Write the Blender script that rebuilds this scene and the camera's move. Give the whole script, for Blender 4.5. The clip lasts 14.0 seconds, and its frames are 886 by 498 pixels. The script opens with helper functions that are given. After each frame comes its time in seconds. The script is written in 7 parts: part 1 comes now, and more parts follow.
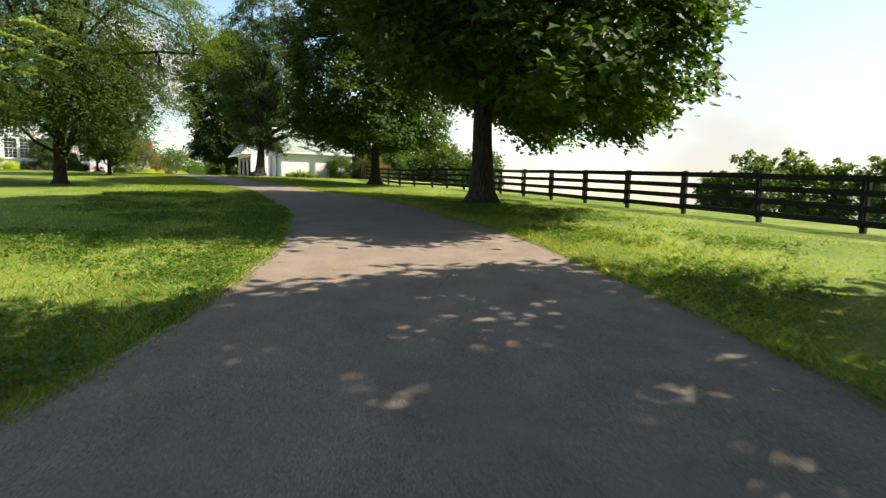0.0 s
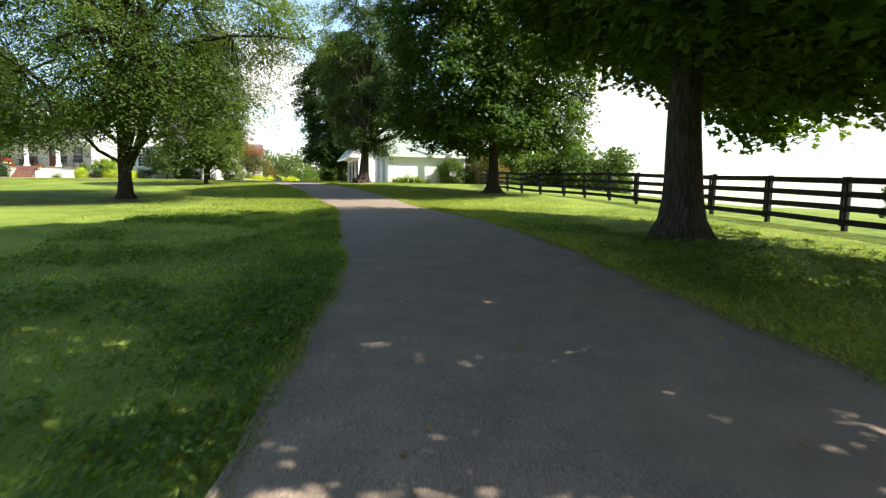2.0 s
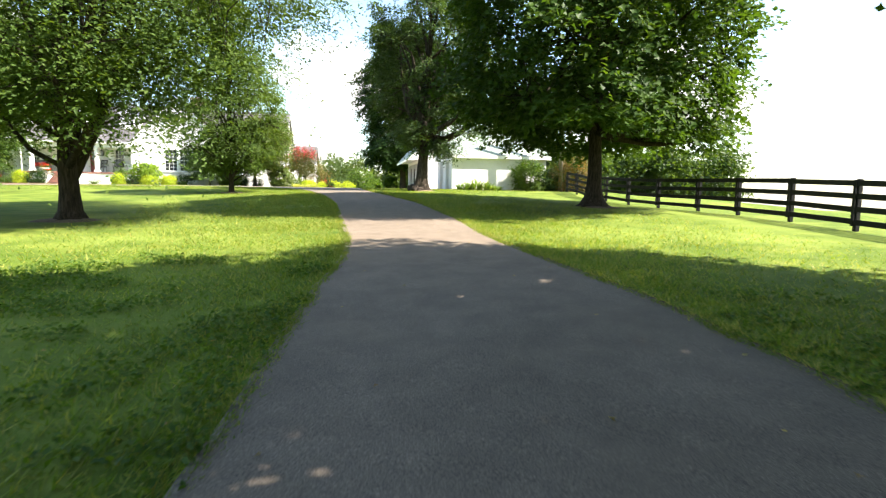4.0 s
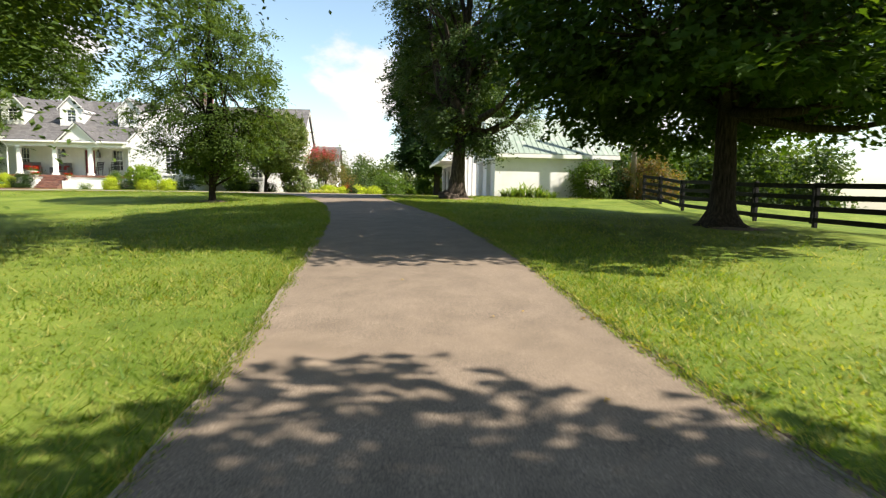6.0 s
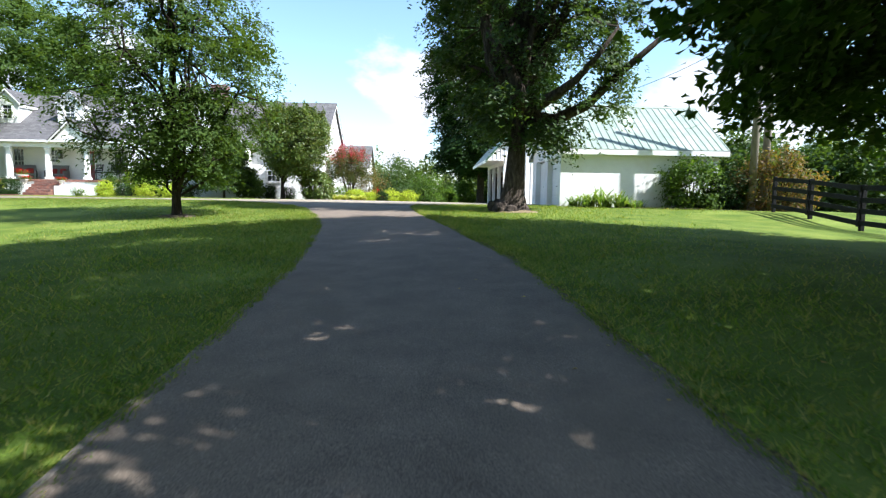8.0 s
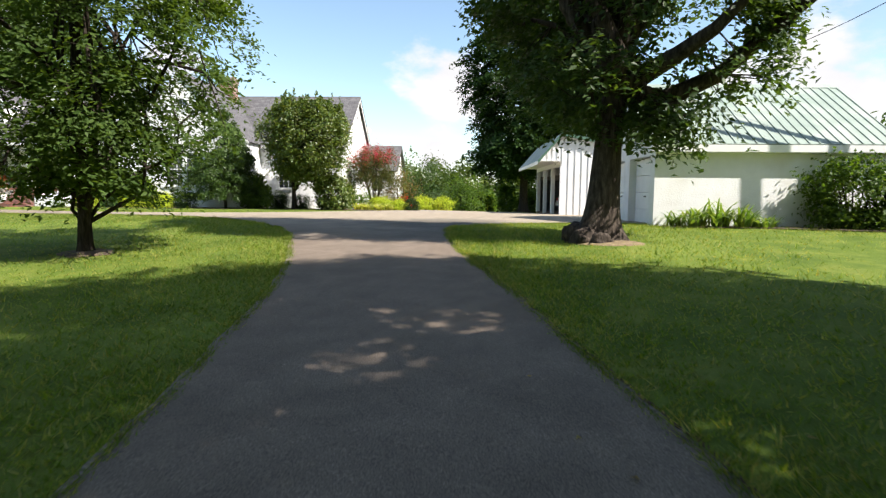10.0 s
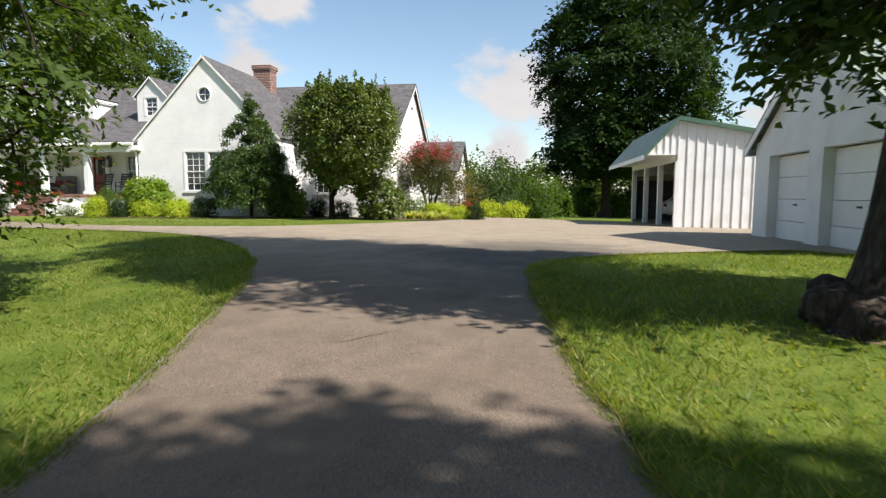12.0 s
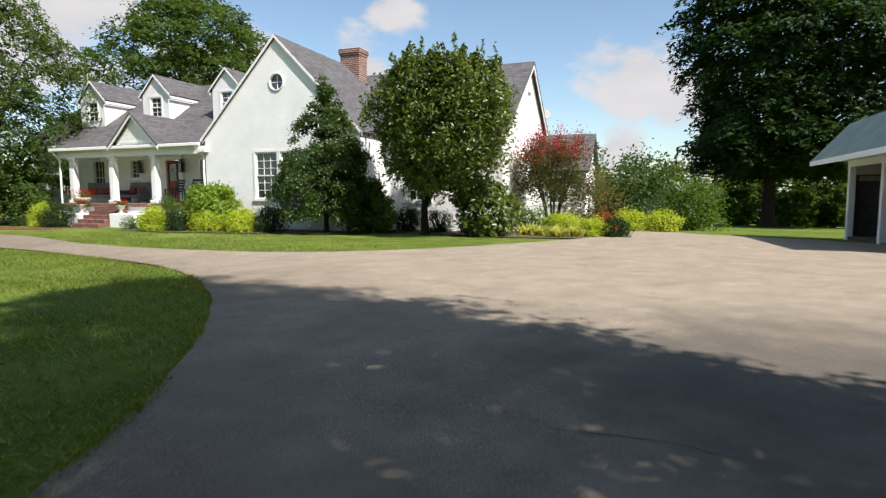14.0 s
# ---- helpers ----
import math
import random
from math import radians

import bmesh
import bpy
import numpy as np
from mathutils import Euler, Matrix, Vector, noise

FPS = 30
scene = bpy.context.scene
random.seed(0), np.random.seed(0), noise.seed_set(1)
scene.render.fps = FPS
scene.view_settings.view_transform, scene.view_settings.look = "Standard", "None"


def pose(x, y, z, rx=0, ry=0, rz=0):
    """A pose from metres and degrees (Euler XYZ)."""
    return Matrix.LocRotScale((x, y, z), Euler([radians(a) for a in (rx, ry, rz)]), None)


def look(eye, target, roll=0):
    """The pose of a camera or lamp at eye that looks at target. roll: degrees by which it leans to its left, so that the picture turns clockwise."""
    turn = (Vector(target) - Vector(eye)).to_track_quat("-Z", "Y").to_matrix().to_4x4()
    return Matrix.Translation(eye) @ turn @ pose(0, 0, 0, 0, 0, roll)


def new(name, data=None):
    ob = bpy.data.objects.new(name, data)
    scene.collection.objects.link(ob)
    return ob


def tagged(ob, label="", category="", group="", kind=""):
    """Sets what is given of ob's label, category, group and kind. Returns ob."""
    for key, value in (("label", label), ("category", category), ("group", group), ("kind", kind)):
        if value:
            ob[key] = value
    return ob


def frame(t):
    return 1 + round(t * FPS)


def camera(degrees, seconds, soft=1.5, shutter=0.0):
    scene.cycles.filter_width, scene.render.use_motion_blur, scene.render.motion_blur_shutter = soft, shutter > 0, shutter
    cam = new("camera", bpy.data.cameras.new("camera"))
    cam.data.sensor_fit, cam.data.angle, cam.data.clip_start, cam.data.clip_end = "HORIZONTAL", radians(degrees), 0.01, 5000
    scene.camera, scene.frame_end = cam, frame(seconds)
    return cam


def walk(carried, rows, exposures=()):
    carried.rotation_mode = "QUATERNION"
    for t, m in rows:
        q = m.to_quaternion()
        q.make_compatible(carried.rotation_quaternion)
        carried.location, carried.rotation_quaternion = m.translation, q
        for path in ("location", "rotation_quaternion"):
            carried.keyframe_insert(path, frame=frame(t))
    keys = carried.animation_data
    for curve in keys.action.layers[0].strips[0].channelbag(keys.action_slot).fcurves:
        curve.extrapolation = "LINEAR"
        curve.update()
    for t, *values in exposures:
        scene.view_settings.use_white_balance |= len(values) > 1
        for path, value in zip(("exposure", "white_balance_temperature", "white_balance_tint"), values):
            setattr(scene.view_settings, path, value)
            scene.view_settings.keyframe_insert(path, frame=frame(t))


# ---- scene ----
cam = camera(76.7, 14.0, soft=1.3, shutter=0.2)
METRES, EYE, TILT, LEAN, TURN = 48.966, 1.42, 0.0, 0.0, 0.0
ROWS = [
    (0.0, 0.0, 0.0, 0.0, 0.15, -6.11, -1.44),
    (0.5, -0.0026, 0.0343, 0.0025, 3.87, -6.2, -1.3),
    (1.0, -0.0076, 0.0678, 0.0044, 7.63, -6.28, -1.13),
    (1.5, -0.0146, 0.1023, 0.0061, 10.24, -6.31, -1.04),
    (2.0, -0.0228, 0.1397, 0.0096, 11.58, -6.34, -0.95),
    (2.5, -0.0318, 0.1798, 0.0122, 13.0, -6.35, -0.85),
    (3.0, -0.0423, 0.2208, 0.0146, 15.23, -6.32, -0.83),
    (5.5, -0.1043, 0.4055, 0.0168, 21.23, -5.82, -1.01),
    (6.0, -0.118, 0.4402, 0.0188, 22.18, -5.78, -0.97),
    (6.5, -0.1321, 0.4736, 0.0205, 23.08, -5.75, -0.94),
    (7.0, -0.1472, 0.5072, 0.0218, 24.27, -5.73, -0.9),
    (7.5, -0.1627, 0.5398, 0.0231, 25.31, -5.72, -0.89),
    (8.0, -0.1787, 0.5719, 0.0243, 26.4, -5.68, -0.85),
    (10.5, -0.2586, 0.7151, 0.0348, 31.0, -5.68, -0.4),
    (11.0, -0.2749, 0.7437, 0.0358, 32.22, -5.66, -0.36),
    (11.5, -0.2923, 0.7722, 0.0362, 34.4, -5.64, -0.27),
    (12.0, -0.3117, 0.7993, 0.0369, 36.93, -5.62, -0.15),
    (12.5, -0.3321, 0.8249, 0.038, 39.15, -5.58, -0.07),
    (13.0, -0.3536, 0.8501, 0.0389, 41.16, -5.55, -0.01),
    (13.5, -0.3769, 0.8743, 0.0398, 44.44, -5.47, 0.08),
    (14.0, -0.4012, 0.8972, 0.0409, 48.08, -5.37, 0.17),
]
walk(cam, [(t, pose(0, 0, EYE, TILT, LEAN, TURN) @ pose(METRES * x, METRES * y, METRES * z, 90 + pitch, roll, yaw)) for t, x, y, z, yaw, pitch, roll in ROWS],
     exposures=[(t, e, k, 14 if t > 10 else 11) for t, e, k in ((0.0, 1.26, 7500), (1.5, 1.2, 7300), (2.5, 2.06, 7100), (3.0, 2.14, 7100), (5.5, 1.45, 7400), (6.5, 1.05, 7350), (7.5, 1.15, 6500), (8.0, 1.36, 6050), (11.0, 0.94, 7100), (11.5, 0.88, 7000), (12.5, 0.54, 6800), (14.0, 0.6, 6750))])

# ---------- world, sun, exposure ----------
SUN_AZ, SUN_EL = radians(3), radians(47.5)
world = bpy.data.worlds.new("sky")
scene.world = world
world.use_nodes = True


def build_sky():
    nt = world.node_tree
    nt.nodes.clear()
    N, L = nt.nodes.new, nt.links.new
    out, bg = N("ShaderNodeOutputWorld"), N("ShaderNodeBackground")
    sky = N("ShaderNodeTexSky")
    sky.sky_type, sky.sun_disc = "NISHITA", False
    sky.sun_elevation, sky.sun_rotation = SUN_EL, radians(90) - SUN_AZ
    sky.air_density, sky.dust_density, sky.ozone_density = 1.0, 0.6, 1.0
    co = N("ShaderNodeTexCoord")
    norm = N("ShaderNodeVectorMath"); norm.operation = "NORMALIZE"
    L(co.outputs["Generated"], norm.inputs[0])
    d = norm.outputs[0]
    sep = N("ShaderNodeSeparateXYZ"); L(d, sep.inputs[0])

    def math_node(op, a, b=None, clamp=False):
        n = N("ShaderNodeMath"); n.operation, n.use_clamp = op, clamp
        for i, v in enumerate((a, b)):
            if v is None:
                continue
            if isinstance(v, (int, float)):
                n.inputs[i].default_value = v
            else:
                L(v, n.inputs[i])
        return n.outputs[0]

    def ramp(v, a, b):
        n = N("ShaderNodeMapRange"); n.interpolation_type = "SMOOTHSTEP"
        L(v, n.inputs[0]); n.inputs[1].default_value, n.inputs[2].default_value = a, b
        return n.outputs[0]

    # puffs of cloud
    stretch = N("ShaderNodeVectorMath"); stretch.operation = "MULTIPLY"
    L(d, stretch.inputs[0]); stretch.inputs[1].default_value = (1, 1, 1.9)
    noise_1 = N("ShaderNodeTexNoise"); L(stretch.outputs[0], noise_1.inputs["Vector"])
    noise_1.inputs["Scale"].default_value, noise_1.inputs["Detail"].default_value, noise_1.inputs["Roughness"].default_value = 7.0, 9, 0.55
    noise_2 = N("ShaderNodeTexNoise"); L(stretch.outputs[0], noise_2.inputs["Vector"])
    noise_2.inputs["Scale"].default_value, noise_2.inputs["Detail"].default_value = 2.6, 7
    total = None
    for yaw, el, wide in CLOUDS:
        yaw, el = radians(yaw), radians(el)
        c = (-math.sin(yaw) * math.cos(el), math.cos(yaw) * math.cos(el), math.sin(el))
        dist = N("ShaderNodeVectorMath"); dist.operation = "DISTANCE"
        L(d, dist.inputs[0]); dist.inputs[1].default_value = c
        near = math_node("SUBTRACT", 1.0, math_node("DIVIDE", dist.outputs["Value"], wide))
        near = math_node("MAXIMUM", near, -0.6)
        total = near if total is None else math_node("MAXIMUM", total, near)
    puff = math_node("ADD", total, math_node("MULTIPLY", math_node("SUBTRACT", noise_1.outputs["Fac"], 0.5), 2.3))
    puff = ramp(puff, 0.16, 0.62)
    # thin high veil, thicker towards the sun, the horizon and overhead
    side = math_node("ADD", math_node("MULTIPLY", sep.outputs["X"], 0.55), math_node("MULTIPLY", sep.outputs["Y"], 0.05))
    low = math_node("SUBTRACT", 0.27, math_node("MULTIPLY", sep.outputs["Z"], 0.75))
    low = math_node("ADD", low, math_node("MULTIPLY", math_node("MAXIMUM", math_node("SUBTRACT", sep.outputs["Z"], 0.42), 0.0), 0.8))
    veil = math_node("ADD", math_node("ADD", side, low), math_node("MULTIPLY", math_node("SUBTRACT", noise_2.outputs["Fac"], 0.5), 1.5))
    veil = math_node("MULTIPLY", ramp(veil, 0.05, 0.75), 0.92)
    tint = N("ShaderNodeMixRGB"); tint.blend_type = "MULTIPLY"; tint.inputs[0].default_value = 1.0
    L(sky.outputs[0], tint.inputs[1]); tint.inputs[2].default_value = (0.90, 0.97, 0.95, 1)
    shade = N("ShaderNodeMixRGB"); L(noise_1.outputs["Fac"], shade.inputs[0])
    shade.inputs[1].default_value, shade.inputs[2].default_value = (3.0, 3.2, 3.5, 1), (4.7, 4.75, 4.8, 1)
    thin = N("ShaderNodeMixRGB"); L(veil, thin.inputs[0]); L(tint.outputs[0], thin.inputs[1]); thin.inputs[2].default_value = (2.75, 2.8, 2.9, 1)
    mix = N("ShaderNodeMixRGB"); L(puff, mix.inputs[0]); L(thin.outputs[0], mix.inputs[1]); L(shade.outputs[0], mix.inputs[2])
    L(mix.outputs[0], bg.inputs["Color"])
    bg.inputs["Strength"].default_value = SKY
    L(bg.outputs[0], out.inputs["Surface"])


SKY = 0.122
CLOUDS = [(29.5, 11.5, 0.105), (25.5, 9, 0.075), (31, 4.5, 0.065), (53, 18, 0.07), (22, 3.5, 0.075), (56, 12, 0.10), (83, 16, 0.22), (4, 7, 0.12), (-4, 9, 0.14), (68, 10, 0.12)]
build_sky()
sun = new("sun", bpy.data.lights.new("sun", "SUN"))
sun.data.energy, sun.data.angle, sun.data.color = 5.0, radians(0.55), (1.0, 0.975, 0.94)
sun.matrix_world = look((40 * math.cos(SUN_AZ), 40 * math.sin(SUN_AZ), 42), (0, 0, 42 - 40 * math.tan(SUN_EL)))


# ---------- materials ----------
def material(name, colors, scale=4.0, rough=0.6, metal=0.0, bump=0.0, bump_scale=40.0, spec=0.5, coords="Object", detail=5.0,
             stain=None, stain_scale=0.8, vary=0.0, spread=(0.3, 0.7), stretch=None):
    """Noise between two or three colours, with stains, bump, and a random shift per object."""
    m = bpy.data.materials.new(name)
    m.use_nodes = True
    nt = m.node_tree
    N, L = nt.nodes.new, nt.links.new
    p = nt.nodes["Principled BSDF"]
    co = N("ShaderNodeTexCoord")
    vec = co.outputs[coords]
    if stretch:
        mp = N("ShaderNodeMapping"); L(vec, mp.inputs[0]); mp.inputs["Scale"].default_value = stretch
        vec = mp.outputs[0]
    nz = N("ShaderNodeTexNoise"); L(vec, nz.inputs["Vector"])
    nz.inputs["Scale"].default_value, nz.inputs["Detail"].default_value, nz.inputs["Roughness"].default_value = scale, detail, 0.6
    rp = N("ShaderNodeValToRGB"); L(nz.outputs["Fac"], rp.inputs[0])
    el = rp.color_ramp.elements
    el[0].position, el[1].position = spread
    el[0].color, el[1].color = (*colors[0], 1), (*colors[-1], 1)
    if len(colors) == 3:
        mid = el.new(sum(spread) / 2); mid.color = (*colors[1], 1)
    col = rp.outputs[0]
    if stain:
        n2 = N("ShaderNodeTexNoise"); L(vec, n2.inputs["Vector"])
        n2.inputs["Scale"].default_value, n2.inputs["Detail"].default_value = stain_scale, 4
        r2 = N("ShaderNodeMapRange"); L(n2.outputs["Fac"], r2.inputs[0])
        r2.inputs[1].default_value, r2.inputs[2].default_value = 0.48, 0.72
        mx = N("ShaderNodeMixRGB"); L(r2.outputs[0], mx.inputs[0]); L(col, mx.inputs[1]); mx.inputs[2].default_value = (*stain, 1)
        col = mx.outputs[0]
    if vary:
        oi = N("ShaderNodeObjectInfo")
        r3 = N("ShaderNodeMapRange"); L(oi.outputs["Random"], r3.inputs[0])
        r3.inputs[3].default_value, r3.inputs[4].default_value = 1 - vary, 1 + vary
        hs = N("ShaderNodeHueSaturation"); L(col, hs.inputs["Color"]); L(r3.outputs[0], hs.inputs["Value"])
        col = hs.outputs[0]
    L(col, p.inputs["Base Color"])
    p.inputs["Roughness"].default_value, p.inputs["Metallic"].default_value = rough, metal
    p.inputs["Specular IOR Level"].default_value = spec
    if bump:
        n4 = N("ShaderNodeTexNoise"); L(vec, n4.inputs["Vector"])
        n4.inputs["Scale"].default_value, n4.inputs["Detail"].default_value = bump_scale, 4
        b = N("ShaderNodeBump"); b.inputs["Strength"].default_value, b.inputs["Distance"].default_value = bump, 0.02
        L(n4.outputs["Fac"], b.inputs["Height"]); L(b.outputs[0], p.inputs["Normal"])
    return m


def leaf_material(name, colors, gloss=0.25, through_light=0.45, rough=0.5):
    """Leaves that let light through, each a little different in colour."""
    m = bpy.data.materials.new(name)
    m.use_nodes = True
    nt = m.node_tree
    N, L = nt.nodes.new, nt.links.new
    nt.nodes.clear()
    out = N("ShaderNodeOutputMaterial")
    geo = N("ShaderNodeNewGeometry")
    rp = N("ShaderNodeValToRGB"); L(geo.outputs["Random Per Island"], rp.inputs[0])
    el = rp.color_ramp.elements
    el[0].color, el[1].color = (*colors[0], 1), (*colors[-1], 1)
    for i, c in enumerate(colors[1:-1]):
        e = el.new((i + 1) / (len(colors) - 1)); e.color = (*c, 1)
    nz = N("ShaderNodeTexNoise"); co = N("ShaderNodeTexCoord"); L(co.outputs["Object"], nz.inputs["Vector"])
    nz.inputs["Scale"].default_value = 0.7
    hs = N("ShaderNodeHueSaturation"); L(rp.outputs[0], hs.inputs["Color"])
    mr = N("ShaderNodeMapRange"); L(nz.outputs["Fac"], mr.inputs[0]); mr.inputs[3].default_value, mr.inputs[4].default_value = 0.62, 1.1
    L(mr.outputs[0], hs.inputs["Value"])
    p = N("ShaderNodeBsdfPrincipled"); L(hs.outputs[0], p.inputs["Base Color"])
    p.inputs["Roughness"].default_value, p.inputs["Specular IOR Level"].default_value = rough, gloss
    tr = N("ShaderNodeBsdfTranslucent")
    warm = N("ShaderNodeMixRGB"); warm.blend_type = "MULTIPLY"; warm.inputs[0].default_value = 1.0
    L(hs.outputs[0], warm.inputs[1]); warm.inputs[2].default_value = (2.3, 2.2, 0.55, 1)
    L(warm.outputs[0], tr.inputs["Color"])
    mx = N("ShaderNodeMixShader"); mx.inputs[0].default_value = through_light
    L(p.outputs[0], mx.inputs[1]); L(tr.outputs[0], mx.inputs[2]); L(mx.outputs[0], out.inputs["Surface"])
    return m


def brick_material(name, c1, c2, mortar, scale=1.0, bump=0.4, rough=0.75, width=0.215, height=0.075):
    m = bpy.data.materials.new(name)
    m.use_nodes = True
    nt = m.node_tree
    N, L = nt.nodes.new, nt.links.new
    p = nt.nodes["Principled BSDF"]
    co = N("ShaderNodeTexCoord")
    sep = N("ShaderNodeSeparateXYZ"); L(co.outputs["Object"], sep.inputs[0])
    add = N("ShaderNodeMath"); add.operation = "ADD"; L(sep.outputs["X"], add.inputs[0]); L(sep.outputs["Y"], add.inputs[1])
    cmb = N("ShaderNodeCombineXYZ"); L(add.outputs[0], cmb.inputs["X"]); L(sep.outputs["Z"], cmb.inputs["Y"])
    br = N("ShaderNodeTexBrick"); L(cmb.outputs[0], br.inputs["Vector"])
    br.inputs["Scale"].default_value, br.inputs["Mortar Size"].default_value, br.inputs["Mortar Smooth"].default_value = scale, 0.008, 0.3
    br.inputs["Brick Width"].default_value, br.inputs["Row Height"].default_value = width, height
    br.inputs["Color1"].default_value, br.inputs["Color2"].default_value, br.inputs["Mortar"].default_value = (*c1, 1), (*c2, 1), (*mortar, 1)
    nz = N("ShaderNodeTexNoise"); L(co.outputs["Object"], nz.inputs["Vector"]); nz.inputs["Scale"].default_value = 1.3; nz.inputs["Detail"].default_value = 6
    mr = N("ShaderNodeMapRange"); L(nz.outputs["Fac"], mr.inputs[0]); mr.inputs[3].default_value, mr.inputs[4].default_value = 0.86, 1.12
    hs = N("ShaderNodeHueSaturation"); L(br.outputs["Color"], hs.inputs["Color"]); L(mr.outputs[0], hs.inputs["Value"])
    L(hs.outputs[0], p.inputs["Base Color"])
    p.inputs["Roughness"].default_value = rough
    n2 = N("ShaderNodeTexNoise"); L(co.outputs["Object"], n2.inputs["Vector"]); n2.inputs["Scale"].default_value = 25; n2.inputs["Detail"].default_value = 4
    mix = N("ShaderNodeMath"); mix.operation = "MULTIPLY_ADD"; L(n2.outputs["Fac"], mix.inputs[0]); mix.inputs[1].default_value = 0.45
    inv = N("ShaderNodeMath"); inv.operation = "SUBTRACT"; inv.inputs[0].default_value = 1.0; L(br.outputs["Fac"], inv.inputs[1])
    L(inv.outputs[0], mix.inputs[2])
    b = N("ShaderNodeBump"); b.inputs["Strength"].default_value, b.inputs["Distance"].default_value = bump, 0.012
    L(mix.outputs[0], b.inputs["Height"]); L(b.outputs[0], p.inputs["Normal"])
    return m


def glass_material(name):
    m = bpy.data.materials.new(name)
    m.use_nodes = True
    p = m.node_tree.nodes["Principled BSDF"]
    p.inputs["Base Color"].default_value = (0.03, 0.035, 0.04, 1)
    p.inputs["Roughness"].default_value, p.inputs["Specular IOR Level"].default_value = 0.04, 0.9
    return m


M_LAWN = material("lawn", [(0.06, 0.103, 0.013), (0.102, 0.148, 0.02), (0.175, 0.2, 0.038)], scale=1.3, rough=0.9, bump=0.9, bump_scale=55, spec=0.15,
                  stain=(0.17, 0.22, 0.04), stain_scale=0.35, detail=9, spread=(0.3, 0.72))
M_ASPHALT = material("worn_asphalt", [(0.047, 0.037, 0.028), (0.162, 0.128, 0.097), (0.37, 0.29, 0.222)], scale=90, rough=0.88, bump=0.09, bump_scale=120, spec=0.25,
                     stain=(0.17, 0.132, 0.097), stain_scale=0.5, detail=8, spread=(0.22, 0.78))


def add_stain_and_shade(mat, spots, depth):
    """Dark washed-in dirt and painted tree shade on a paved surface, at the given places (x, y, radius)."""
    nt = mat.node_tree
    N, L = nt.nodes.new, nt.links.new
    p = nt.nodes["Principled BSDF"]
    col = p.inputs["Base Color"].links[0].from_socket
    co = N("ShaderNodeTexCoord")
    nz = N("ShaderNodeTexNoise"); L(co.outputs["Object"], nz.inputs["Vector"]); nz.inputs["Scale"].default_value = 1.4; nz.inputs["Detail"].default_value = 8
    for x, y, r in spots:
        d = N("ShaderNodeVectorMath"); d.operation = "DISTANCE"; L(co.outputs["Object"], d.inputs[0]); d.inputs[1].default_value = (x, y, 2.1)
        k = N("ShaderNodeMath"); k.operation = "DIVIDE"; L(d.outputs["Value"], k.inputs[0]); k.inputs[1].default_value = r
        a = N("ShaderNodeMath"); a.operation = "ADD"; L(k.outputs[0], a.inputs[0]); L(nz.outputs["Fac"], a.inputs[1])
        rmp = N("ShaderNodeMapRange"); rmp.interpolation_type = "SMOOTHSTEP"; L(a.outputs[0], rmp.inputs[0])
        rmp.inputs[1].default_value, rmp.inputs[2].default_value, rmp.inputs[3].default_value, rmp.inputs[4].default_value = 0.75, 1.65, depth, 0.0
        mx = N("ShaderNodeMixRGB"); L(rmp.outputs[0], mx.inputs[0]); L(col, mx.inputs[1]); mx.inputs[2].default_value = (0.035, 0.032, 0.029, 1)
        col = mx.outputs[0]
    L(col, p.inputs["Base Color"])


def mottle(mat, scale, low, high):
    """Patches of lighter and darker wear, drawn out along the drive."""
    nt = mat.node_tree
    N, L = nt.nodes.new, nt.links.new
    p = nt.nodes["Principled BSDF"]
    col = p.inputs["Base Color"].links[0].from_socket
    co = N("ShaderNodeTexCoord")
    mp = N("ShaderNodeMapping"); L(co.outputs["Object"], mp.inputs[0]); mp.inputs["Scale"].default_value = (1.5, 0.9, 1.0)
    nz = N("ShaderNodeTexNoise"); L(mp.outputs[0], nz.inputs["Vector"])
    nz.inputs["Scale"].default_value, nz.inputs["Detail"].default_value, nz.inputs["Roughness"].default_value, nz.inputs["Distortion"].default_value = scale, 9, 0.68, 0.6
    r = N("ShaderNodeMapRange"); L(nz.outputs["Fac"], r.inputs[0])
    r.inputs[1].default_value, r.inputs[2].default_value, r.inputs[3].default_value, r.inputs[4].default_value = 0.3, 0.7, low, high
    hs = N("ShaderNodeHueSaturation"); L(col, hs.inputs["Color"]); L(r.outputs[0], hs.inputs["Value"])
    L(hs.outputs[0], p.inputs["Base Color"])


mottle(M_ASPHALT, 1.1, 0.87, 1.14)
# dirt under the shade tree, with its deep shadow painted into the colour
add_stain_and_shade(M_ASPHALT, ((-20.5, 48.4, 3.0),), 0.72)
add_stain_and_shade(M_ASPHALT, ((-18.6, 45.9, 1.9),), 0.3)
M_FENCE = material("black_creosote_paint", [(0.004, 0.004, 0.0045), (0.012, 0.012, 0.013)], scale=9, spec=0.25, rough=0.75, bump=0.4, bump_scale=30, vary=0.3, stretch=(1, 1, 1))
M_BARK_M = material("maple_bark", [(0.011, 0.009, 0.007), (0.034, 0.027, 0.021), (0.07, 0.056, 0.044)], scale=7, rough=0.95, spec=0.12, bump=1.0, bump_scale=14, stretch=(3, 3, 0.5), detail=8)
M_BARK_S = material("sycamore_bark", [(0.018, 0.014, 0.011), (0.054, 0.043, 0.034), (0.112, 0.09, 0.072)], scale=6, rough=0.95, spec=0.12, bump=1.0, bump_scale=12, stretch=(2.5, 2.5, 0.6), detail=8)
